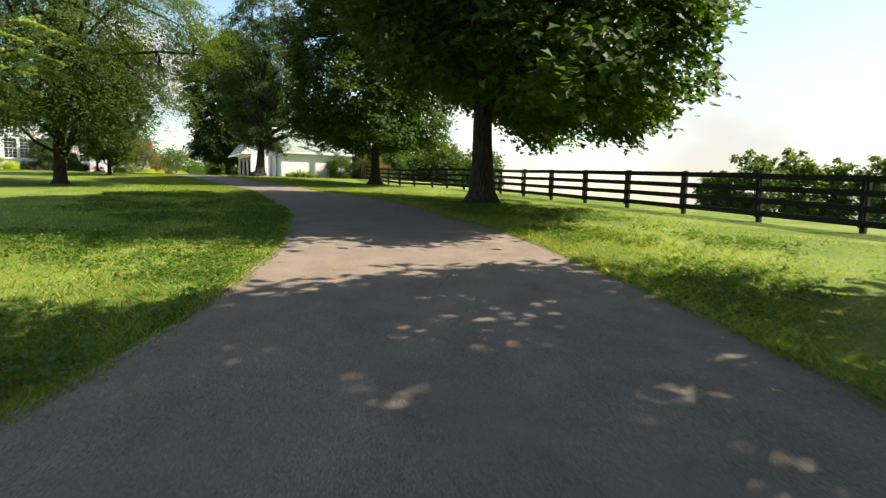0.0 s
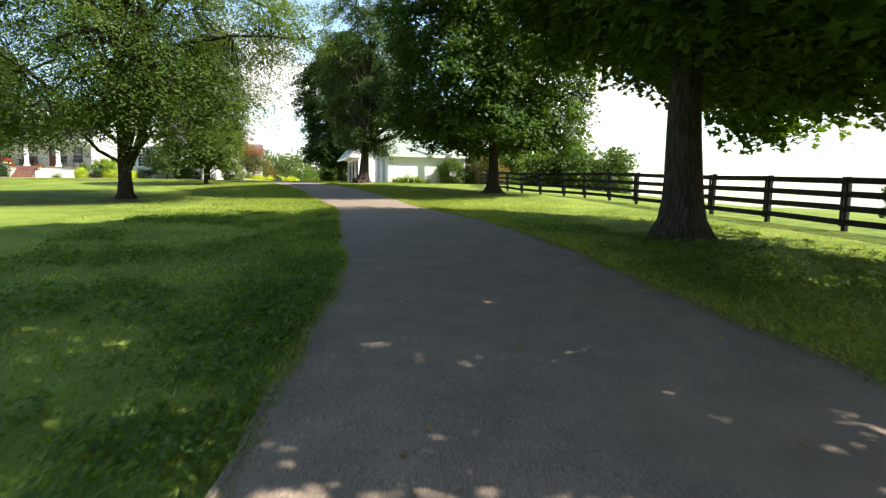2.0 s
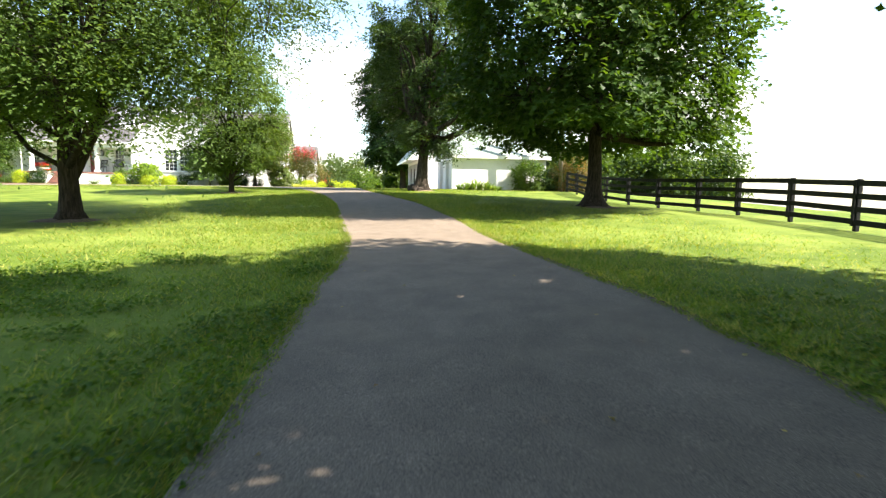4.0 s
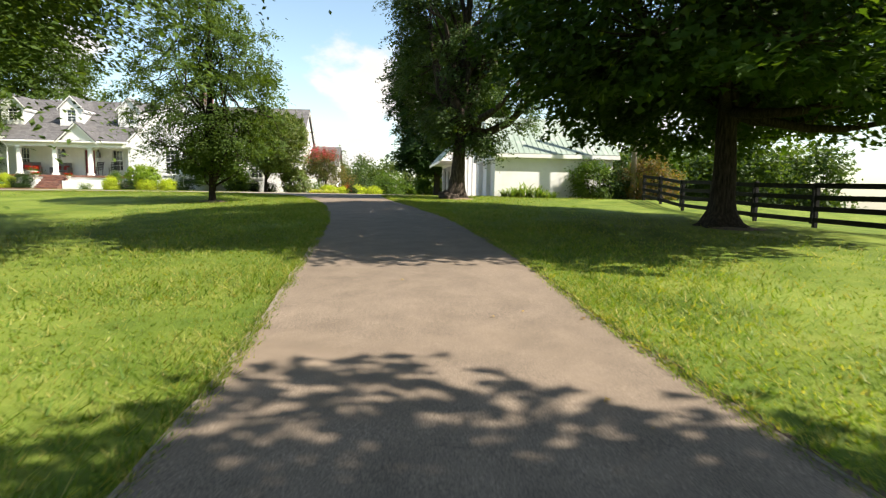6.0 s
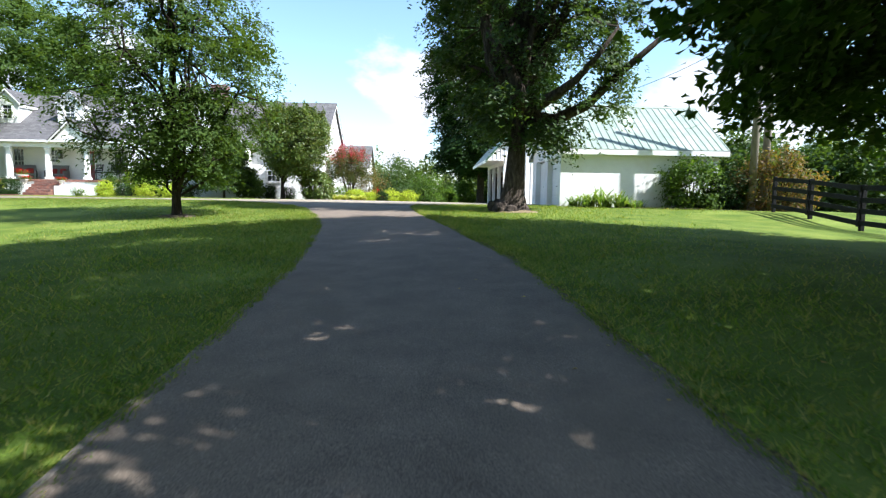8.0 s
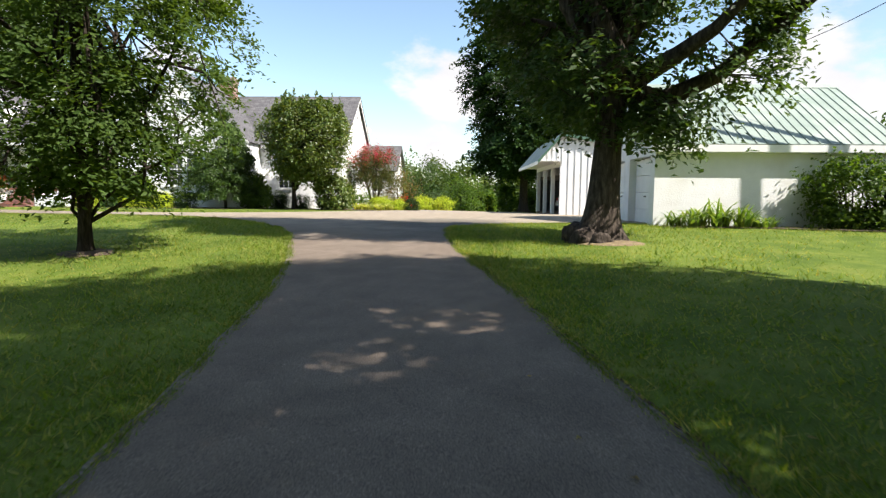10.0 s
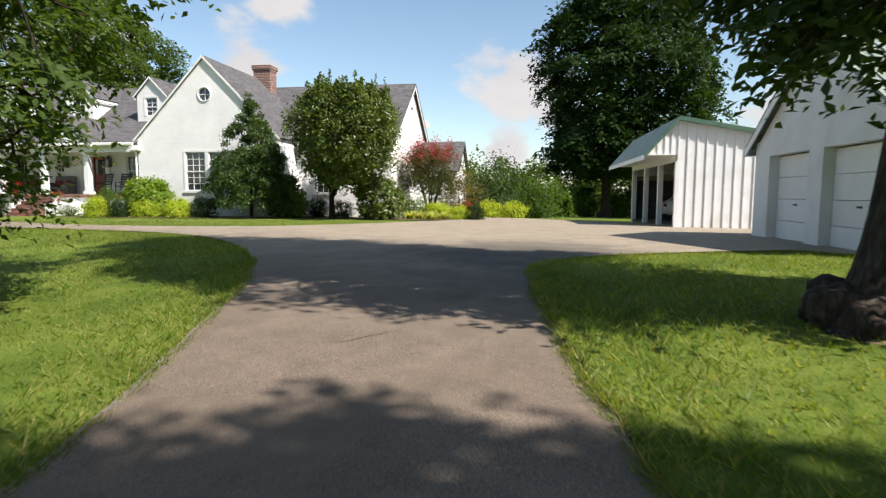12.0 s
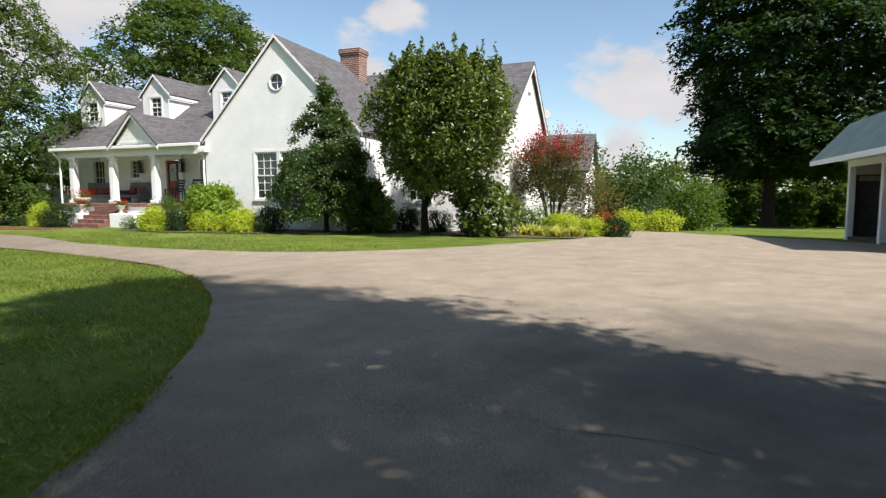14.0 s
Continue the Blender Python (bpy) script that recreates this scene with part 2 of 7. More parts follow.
M_LEAF_MAPLE = leaf_material("maple_leaf", [(0.03, 0.067, 0.014), (0.038, 0.078, 0.016), (0.048, 0.092, 0.019), (0.062, 0.108, 0.022)], through_light=0.34, gloss=0.12)
M_LEAF_OAK = leaf_material("oak_leaf", [(0.046, 0.085, 0.021), (0.058, 0.101, 0.025), (0.072, 0.118, 0.03), (0.088, 0.135, 0.035)], through_light=0.36, gloss=0.08)
M_LEAF_SYC = leaf_material("sycamore_leaf", [(0.04, 0.076, 0.022), (0.05, 0.09, 0.026), (0.064, 0.106, 0.03)], through_light=0.34)
M_LEAF_DARK = leaf_material("dark_leaf", [(0.015, 0.038, 0.01), (0.025, 0.056, 0.014), (0.04, 0.077, 0.018)], through_light=0.25, gloss=0.12)
M_LEAF_PEAR = leaf_material("pear_leaf", [(0.06, 0.105, 0.022), (0.085, 0.135, 0.027), (0.115, 0.16, 0.032), (0.16, 0.18, 0.04)], gloss=0.5, through_light=0.3, rough=0.35)
M_LEAF_HOLLY = leaf_material("holly_leaf", [(0.03, 0.066, 0.014), (0.052, 0.10, 0.02), (0.085, 0.14, 0.03)], gloss=0.45, through_light=0.32, rough=0.4)
M_LEAF_LIME = leaf_material("bright_shrub_leaf", [(0.12, 0.21, 0.025), (0.18, 0.28, 0.04), (0.25, 0.34, 0.06)])
M_LEAF_BRONZE = leaf_material("bronze_leaf", [(0.035, 0.07, 0.02), (0.06, 0.085, 0.03), (0.12, 0.08, 0.045)])
# paler copy of the pine needle, with sunlight painted into the colour
M_LEAF_SPRIG = leaf_material("sunlit_needle", [(0.20, 0.29, 0.07), (0.28, 0.37, 0.10), (0.36, 0.44, 0.14)], through_light=0.3)
M_LEAF_FAR = leaf_material("woodland_leaf", [(0.05, 0.085, 0.026), (0.07, 0.11, 0.034), (0.10, 0.14, 0.046)])
M_LEAF_PINE = leaf_material("pine_needle", [(0.07, 0.12, 0.03), (0.12, 0.17, 0.05), (0.17, 0.21, 0.07)], through_light=0.3)
M_LEAF_BUSH = leaf_material("shrub_leaf", [(0.05, 0.10, 0.02), (0.085, 0.15, 0.03), (0.12, 0.19, 0.04)])
M_LEAF_YELLOW = leaf_material("golden_leaf", [(0.24, 0.34, 0.03), (0.38, 0.46, 0.05), (0.52, 0.56, 0.08)])
M_LEAF_RUST = leaf_material("rusty_leaf", [(0.06, 0.09, 0.025), (0.12, 0.10, 0.04), (0.22, 0.12, 0.06)])
M_LEAF_STRAP = leaf_material("strap_leaf", [(0.07, 0.14, 0.035), (0.12, 0.2, 0.055), (0.22, 0.29, 0.10)], gloss=0.5, rough=0.35)
M_LEAF_HOSTA = leaf_material("variegated_strap_leaf", [(0.25, 0.32, 0.08), (0.42, 0.45, 0.18), (0.6, 0.58, 0.3)])
M_FLOWER = leaf_material("crimson_flower", [(0.25, 0.015, 0.03), (0.42, 0.03, 0.06), (0.5, 0.06, 0.10)], through_light=0.3)
M_FLOWER_RED = leaf_material("red_flower", [(0.4, 0.02, 0.01), (0.6, 0.04, 0.02)], through_light=0.3)
M_GRASS = leaf_material("grass_blade", [(0.068, 0.14, 0.016), (0.118, 0.192, 0.025), (0.19, 0.248, 0.043), (0.35, 0.31, 0.12)], through_light=0.4)
M_CLOVER = leaf_material("clover_leaf", [(0.045, 0.10, 0.016), (0.075, 0.14, 0.023), (0.12, 0.175, 0.032)], through_light=0.4)
M_WHITE_BRICK = brick_material("white_painted_brick", (0.83, 0.83, 0.82), (0.86, 0.86, 0.845), (0.8, 0.8, 0.79), bump=0.3, rough=0.7)
M_WHITE_BLOCK = material("white_painted_block", [(0.75, 0.75, 0.74), (0.83, 0.83, 0.82)], scale=2.2, rough=0.8, bump=0.35, bump_scale=18, stain=(0.70, 0.68, 0.63), stain_scale=0.9, detail=8)
M_TRIM = material("white_trim_paint", [(0.78, 0.78, 0.76), (0.84, 0.84, 0.82)], scale=3, rough=0.45, bump=0.08, bump_scale=30)
M_WHITE_METAL = material("white_ribbed_steel", [(0.72, 0.73, 0.73), (0.80, 0.80, 0.80)], scale=1.6, rough=0.42, stain=(0.66, 0.66, 0.63), stain_scale=1.5, vary=0.03)
M_SHINGLE = brick_material("grey_shingle", (0.08, 0.077, 0.079), (0.13, 0.125, 0.126), (0.045, 0.043, 0.044), bump=0.7, rough=0.92, width=0.32, height=0.11)
M_GREEN_METAL = material("faded_green_steel_roof", [(0.20, 0.26, 0.215), (0.28, 0.335, 0.285)], scale=1.2, rough=0.55, metal=0.0, stain=(0.32, 0.35, 0.31), stain_scale=0.6)
M_GREEN_TRIM = material("dark_green_trim", [(0.05, 0.115, 0.075), (0.075, 0.15, 0.10)], scale=4, rough=0.45)
M_RED_BRICK = brick_material("red_brick", (0.10, 0.035, 0.026), (0.27, 0.10, 0.065), (0.24, 0.20, 0.17), bump=0.8, width=0.21, height=0.075)
M_CHIMNEY = brick_material("chimney_brick", (0.075, 0.024, 0.018), (0.24, 0.085, 0.052), (0.46, 0.41, 0.36), bump=0.8, width=0.25, height=0.092)
M_CHIMNEY.node_tree.nodes["Brick Texture"].inputs["Mortar Size"].default_value = 0.013
M_GLASS = glass_material("window_glass")
M_SASH = material("white_sash_paint", [(0.76, 0.77, 0.77), (0.82, 0.82, 0.82)], scale=5, rough=0.4)
M_RED_DOOR = material("red_door_paint", [(0.18, 0.012, 0.012), (0.26, 0.02, 0.018)], scale=4, rough=0.35)
# dark colour that paints shade onto the shed's inner walls
M_PAINTED_SHADE = material("painted_interior_shade", [(0.03, 0.028, 0.026), (0.07, 0.065, 0.06)], scale=3, rough=0.9)
M_IRON = material("black_iron", [(0.012, 0.012, 0.013), (0.03, 0.03, 0.03)], scale=9, rough=0.5)
M_WOOD_POLE = material("weathered_pole_wood", [(0.16, 0.13, 0.10), (0.30, 0.26, 0.21)], scale=8, rough=0.9, bump=0.5, bump_scale=25, stretch=(4, 4, 0.4))
M_DRY_SOIL = material("dry_soil", [(0.13, 0.095, 0.055), (0.22, 0.165, 0.10), (0.3, 0.24, 0.14)], scale=14, rough=1.0, bump=1.0, bump_scale=40, detail=8, spec=0.1)
M_SOIL = material("mulch_soil", [(0.05, 0.033, 0.022), (0.17, 0.12, 0.08)], scale=18, rough=1.0, bump=1.0, bump_scale=45, detail=8)
M_STONE = material("pale_cast_stone", [(0.36, 0.33, 0.28), (0.52, 0.48, 0.42)], scale=9, rough=0.85, bump=0.5, bump_scale=40)
M_CONCRETE = material("concrete", [(0.33, 0.31, 0.28), (0.44, 0.42, 0.38)], scale=8, rough=0.85, bump=0.3, bump_scale=60)


# ---------- helpers for building ----------
def finish(bm, name, mat, smooth=False):
    me = bpy.data.meshes.new(name)
    bmesh.ops.recalc_face_normals(bm, faces=bm.faces)
    if smooth:
        for f in bm.faces:
            f.smooth = True
    bm.to_mesh(me)
    bm.free()
    me.materials.append(mat)
    return me


def part(name, bm, mat, parent=None, label="", smooth=False):
    ob = new(name, finish(bm, name, mat, smooth))
    ob.parent = parent
    return tagged(ob, label) if label else ob


def thing(name, m, label, category, group="", kind=""):
    ob = new(name)
    ob.matrix_world = m
    return tagged(ob, label, category, group, kind)


def box(bm, x0, x1, y0, y1, z0, z1, bevel=0.0):
    v = bmesh.ops.create_cube(bm, size=1.0, matrix=Matrix.LocRotScale(((x0 + x1) / 2, (y0 + y1) / 2, (z0 + z1) / 2), None, (abs(x1 - x0), abs(y1 - y0), abs(z1 - z0))))["verts"]
    if bevel:
        bmesh.ops.bevel(bm, geom=list({e for a in v for e in a.link_edges}), offset=bevel, segments=1, affect="EDGES")
    return v


def boxed(x0, x1, y0, y1, z0, z1, bevel=0.0):
    bm = bmesh.new()
    box(bm, x0, x1, y0, y1, z0, z1, bevel)
    return bm


def prism(points, a, b, axis="y"):
    """A polygon in the plane across the axis, made solid from a to b along it."""
    bm = bmesh.new()
    def at(p, c):
        return (p[0], c, p[1]) if axis == "y" else (c, p[0], p[1]) if axis == "x" else (p[0], p[1], c)
    lo = [bm.verts.new(at(p, a)) for p in points]
    hi = [bm.verts.new(at(p, b)) for p in points]
    bm.faces.new(lo)
    bm.faces.new(hi[::-1])
    for i in range(len(points)):
        j = (i + 1) % len(points)
        bm.faces.new((lo[i], lo[j], hi[j], hi[i]))
    return bm


def pierced(outer, holes, a, b, axis="y"):
    """A wall: an outline with openings, made solid from a to b along the axis."""
    bm = bmesh.new()
    def at(p, c):
        return (p[0], c, p[1]) if axis == "y" else (c, p[0], p[1])
    edges = []
    for loop in (outer, *holes):
        vs = [bm.verts.new(at(p, a)) for p in loop]
        edges += [bm.edges.new((vs[i], vs[(i + 1) % len(vs)])) for i in range(len(vs))]
    bmesh.ops.triangle_fill(bm, edges=edges, use_beauty=True, use_dissolve=False)
    new_geom = bmesh.ops.extrude_face_region(bm, geom=bm.faces[:])["geom"]
    shift = (0, b - a, 0) if axis == "y" else (b - a, 0, 0)
    bmesh.ops.translate(bm, verts=[g for g in new_geom if isinstance(g, bmesh.types.BMVert)], vec=shift)
    return bm


def rect(x0, x1, z0, z1):
    return [(x0, z0), (x1, z0), (x1, z1), (x0, z1)]


def tube(bm, path, radii, sides=8):
    """A round tapered tube along a path."""
    rings = []
    for i, p in enumerate(path):
        p = Vector(p)
        d = (Vector(path[min(i + 1, len(path) - 1)]) - Vector(path[max(i - 1, 0)])).normalized()
        side = d.cross((0.31, 0.83, 0.2)).normalized()
        up = d.cross(side)
        rings.append([bm.verts.new(p + radii[i] * (math.cos(2 * math.pi * k / sides) * side + math.sin(2 * math.pi * k / sides) * up)) for k in range(sides)])
    for a, b in zip(rings, rings[1:]):
        for k in range(sides):
            bm.faces.new((a[k], a[(k + 1) % sides], b[(k + 1) % sides], b[k]))
    bm.faces.new(rings[0])
    bm.faces.new(rings[-1])


def lathe(profile, sides=16):
    bm = bmesh.new()
    rings = [[bm.verts.new((r * math.cos(2 * math.pi * k / sides), r * math.sin(2 * math.pi * k / sides), z)) for k in range(sides)] for r, z in profile]
    for a, b in zip(rings, rings[1:]):
        for k in range(sides):
            bm.faces.new((a[k], a[(k + 1) % sides], b[(k + 1) % sides], b[k]))
    bm.faces.new(rings[0])
    bm.faces.new(rings[-1])
    return bm


# ---------- the lie of the land ----------
LAND_Y = [-60, 0, 5, 10.5, 18, 26, 31.5, 38, 44, 50, 58, 68, 85, 110, 180]
LAND_Z = [-2.5, 0, 0.35, 0.65, 0.93, 1.18, 1.37, 1.7, 2.0, 2.12, 2.05, 1.8, 1.2, 0.3, -3]


def land_profile(y):
    y = np.asarray(y, float)
    ky, kz = np.array(LAND_Y, float), np.array(LAND_Z, float)
    slope = np.zeros(len(ky))
    slope[1:-1] = (kz[2:] - kz[:-2]) / (ky[2:] - ky[:-2])
    i = np.clip(np.searchsorted(ky, y) - 1, 0, len(ky) - 2)
    h = ky[i + 1] - ky[i]
    s = np.clip((y - ky[i]) / h, 0, 1)
    return kz[i] * (1 + 2 * s) * (1 - s) ** 2 + s * (1 - s) ** 2 * h * slope[i] + kz[i + 1] * s * s * (3 - 2 * s) + s * s * (s - 1) * h * slope[i + 1]


def fence_x(y):
    return np.interp(y, [-40, 0, 11.4, 18.3, 26, 32.8, 38, 40.1, 43.4, 46, 48, 52, 80], [24, 13.2, 9.0, 6.3, 3.6, 1.2, -1.0, -2.4, -4.1, -5.2, -6.0, -7.4, -6.0])


def land(x, y):
    """Ground height: rises to the house, falls away in the field beyond the fence."""
    x, y = np.asarray(x, float), np.asarray(y, float)
    off = np.maximum(0, x - fence_x(y) - 2.0)
    fall = 3.2 * (1 - np.exp(-((off / 26.0) ** 1.6))) + 0.012 * np.maximum(0, off - 30)
    far = np.maximum(0, np.hypot(x + 10, y - 35) - 130)
    # the lawn between the drive and the fence slopes gently away below the garage
    ease = lambda v: v * v * (3 - 2 * v)
    strip = ease(np.clip((y - 31) / 11, 0, 1)) * (1 - ease(np.clip((y - 46) / 5, 0, 1)))
    tilt = 0.035 * strip * np.clip(x - np.interp(y, [30, 36, 42, 48], [-8, -11.5, -16.3, -19]) - 4, 0, 14)
    return land_profile(y) - fall - 0.015 * far - tilt


def ground_at(x, y):
    return float(land(x, y))


# outline of the drive and the apron before the house, as edge points
EDGE_LEFT = [(-2.6, -14), (-2.35, -4), (-2.25, 1.5), (-2.05, 4.2), (-2.3, 7.9), (-2.95, 10.5), (-3.9, 13.8), (-6.45, 19.8), (-8.1, 23.7), (-11.0, 28.7), (-13.3, 32.6), (-15.0, 35.3),
             (-18.2, 39.7), (-21.2, 42.8), (-22.8, 44.2), (-25.2, 45.75), (-28.0, 46.75), (-31.0, 47.0), (-35.0, 46.2), (-39.0, 45.1), (-46.0, 42.6), (-60.0, 36.0)]
EDGE_RIGHT = [(-61.5, 38.6), (-52.0, 42.6), (-45.0, 45.8), (-38.0, 47.0), (-33.7, 48.55), (-31.2, 50.35), (-30.0, 53.2), (-29.9, 57.4), (-30.6, 61.4), (-32.6, 64.3), (-36.0, 67.0), (-34.0, 69.5),
              (-29.0, 66.6), (-24.6, 66.2), (-16.0, 63.5), (-12.6, 57.0), (-15.1, 52.0), (-16.3, 51.9), (-18.2, 49.8), (-19.2, 48.3), (-19.4, 47.2), (-18.7, 45.6), (-16.4, 42.25), (-14.95, 40.5), (-13.1, 38.1), (-11.5, 36.0),
              (-9.75, 33.2), (-7.85, 29.85), (-6.25, 26.5), (-4.6, 23.6), (-2.7, 20.4), (-0.8, 16.0), (0.1, 13.1), (0.95, 10.8), (1.7, 7.6), (2.25, 4.9), (2.55, 3.2), (2.7, 0.0), (2.8, -5), (2.7, -14)]


def smooth_line(points, step=0.18):
    """A Catmull-Rom curve through the points."""
    p = [Vector((*a, 0)) for a in points]
    p = [2 * p[0] - p[1]] + p + [2 * p[-1] - p[-2]]
    out = []
    for i in range(1, len(p) - 2):
        n = max(2, int((p[i + 1] - p[i]).length / step))
        for k in range(n):
            s = k / n
            q = 0.5 * (2 * p[i] + (p[i + 1] - p[i - 1]) * s + (2 * p[i - 1] - 5 * p[i] + 4 * p[i + 1] - p[i + 2]) * s * s + (3 * p[i] - p[i - 1] - 3 * p[i + 1] + p[i + 2]) * s ** 3)
            out.append((q.x, q.y))
    out.append(points[-1])
    return out


def ragged(line, amount=0.03):
    return [(x + amount * noise.noise((x * 2.1, y * 2.1, 0)) + amount * 0.6 * noise.noise((x * 7, y * 7, 5)), y + amount * noise.noise((x * 2.1, y * 2.1, 9)) + amount * 0.6 * noise.noise((x * 7, y * 7, 3))) for x, y in line]


LINE_LEFT, LINE_RIGHT = ragged(smooth_line(EDGE_LEFT)), ragged(smooth_line(EDGE_RIGHT))
DRIVE = LINE_LEFT + LINE_RIGHT
DRIVE_NP = np.array(DRIVE)


def on_drive(x, y):
    """Which of the points lie on the drive."""
    x, y = np.asarray(x, float), np.asarray(y, float)
    inside = np.zeros(x.shape, bool)
    ax, ay = DRIVE_NP[:, 0], DRIVE_NP[:, 1]
    bx, by = np.roll(ax, -1), np.roll(ay, -1)
    for i in range(len(ax)):
        if ay[i] == by[i]:
            continue
        hit = (ay[i] > y) != (by[i] > y)
        if hit.any():
            cross = (bx[i] - ax[i]) * (y - ay[i]) / (by[i] - ay[i]) + ax[i]
            inside ^= hit & (x < cross)
    return inside


def build_ground():
    def axis(lo, hi, a, b, fine, grow):
        mid = list(np.arange(a, b, fine))
        up, step = [b], fine
        while up[-1] < hi:
            step *= grow
            up.append(up[-1] + step)
        down, step = [a], fine
        while down[-1] > lo:
            step *= grow
            down.append(down[-1] - step)
        return np.array(down[:0:-1] + mid + up)
    xs, ys = axis(-900, 900, -60, 20, 0.5, 1.12), axis(-500, 1200, -10, 75, 0.5, 1.12)
    X, Y = np.meshgrid(xs, ys)
    Z = land(X, Y)
    Z = Z + 0.012 * np.sin(X * 1.7 + np.sin(Y * 0.9)) * np.sin(Y * 1.3)
    w = len(xs)
    idx = np.arange(len(xs) * len(ys)).reshape(len(ys), w)
    faces = np.stack([idx[:-1, :-1], idx[:-1, 1:], idx[1:, 1:], idx[1:, :-1]], -1).reshape(-1, 4)
    me = mesh_from("ground", np.stack([X, Y, Z], -1).reshape(-1, 3), faces)
    me.materials.append(M_LAWN)
    me.shade_smooth()
    return tagged(new("ground", me), "mown green lawn and pasture with clover and dry patches", "lawn", kind="structure")


def mesh_from(name, verts, faces):
    """A mesh from arrays: faces all have the same number of corners."""
    me = bpy.data.meshes.new(name)
    n, k = faces.shape
    me.vertices.add(len(verts))
    me.vertices.foreach_set("co", np.ascontiguousarray(verts, dtype=np.float32).ravel())
    me.loops.add(n * k)
    me.loops.foreach_set("vertex_index", np.ascontiguousarray(faces, dtype=np.int32).ravel())
    me.polygons.add(n)
    me.polygons.foreach_set("loop_start", np.arange(0, n * k, k, dtype=np.int32))
    me.update(calc_edges=True)
    me.validate()
    return me


def build_drive():
    bm = bmesh.new()
    bm.faces.new([bm.verts.new((x, y, 0)) for x, y in DRIVE])
    bmesh.ops.triangulate(bm, faces=bm.faces[:])
    for y in np.arange(-13, 69, 1.0):
        bmesh.ops.bisect_plane(bm, geom=bm.verts[:] + bm.edges[:] + bm.faces[:], plane_co=(0, y, 0), plane_no=(0, 1, 0))
    for x in np.arange(-58, 3, 3.0):
        bmesh.ops.bisect_plane(bm, geom=bm.verts[:] + bm.edges[:] + bm.faces[:], plane_co=(x, 0, 0), plane_no=(1, 0, 0))
    co = np.array([v.co[:] for v in bm.verts])
    z = land(co[:, 0], co[:, 1]) + 0.035
    for v, h in zip(bm.verts, z):
        v.co.z = h
    for f in bm.faces:
        f.smooth = True
        if f.normal.z < 0:
            f.normal_flip()
    me = bpy.data.meshes.new("road")
    bm.to_mesh(me)
    bm.free()
    me.materials.append(M_ASPHALT)
    return tagged(new("road", me), "worn grey-brown asphalt driveway with ragged edges", "driveway", kind="structure")


def pale_apron():
    """The forecourt is older, paler paving than the drive."""
    nt = M_ASPHALT.node_tree
    N, L = nt.nodes.new, nt.links.new
    p = nt.nodes["Principled BSDF"]
    col = p.inputs["Base Color"].links[0].from_socket
    co = N("ShaderNodeTexCoord")
    sep = N("ShaderNodeSeparateXYZ"); L(co.outputs["Object"], sep.inputs[0])
    nz = N("ShaderNodeTexNoise"); L(co.outputs["Object"], nz.inputs["Vector"]); nz.inputs["Scale"].default_value = 0.35; nz.inputs["Detail"].default_value = 5
    add = N("ShaderNodeMath"); add.operation = "MULTIPLY_ADD"; L(nz.outputs["Fac"], add.inputs[0]); add.inputs[1].default_value = 6.0; L(sep.outputs["Y"], add.inputs[2])
    mr = N("ShaderNodeMapRange"); L(add.outputs[0], mr.inputs[0]); mr.inputs[1].default_value, mr.inputs[2].default_value = 46.0, 53.0
    hs = N("ShaderNodeMixRGB"); hs.blend_type = "MULTIPLY"; L(mr.outputs[0], hs.inputs[0]); L(col, hs.inputs[1]); hs.inputs[2].default_value = (1.72, 1.82, 1.76, 1)
    # wheel-worn mottling
    n2 = N("ShaderNodeTexNoise"); L(co.outputs["Object"], n2.inputs["Vector"]); n2.inputs["Scale"].default_value = 2.6; n2.inputs["Detail"].default_value = 7
    m2 = N("ShaderNodeMapRange"); L(n2.outputs["Fac"], m2.inputs[0]); m2.inputs[1].default_value, m2.inputs[2].default_value = 0.3, 0.7
    m2.inputs[3].default_value, m2.inputs[4].default_value = 0.87, 1.11
    h2 = N("ShaderNodeHueSaturation"); L(hs.outputs[0], h2.inputs["Color"]); L(m2.outputs[0], h2.inputs["Value"])
    L(h2.outputs[0], p.inputs["Base Color"])


pale_apron()
build_ground()
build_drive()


# ---------- leaves and trees ----------
LEAF_SHAPES = {
    # half outlines from stalk to tip: width, length, lift
    "maple": [(0.50, 0.34, 0.10), (0.17, 0.55, 0.05)],
    "plain": [(0.3, 0.5, 0.1)],
    "narrow": [(0.16, 0.45, 0.05)],
    "blade": [(0.06, 0.35, 0.02)],
    "oak": [(0.24, 0.6, 0.06)],
}


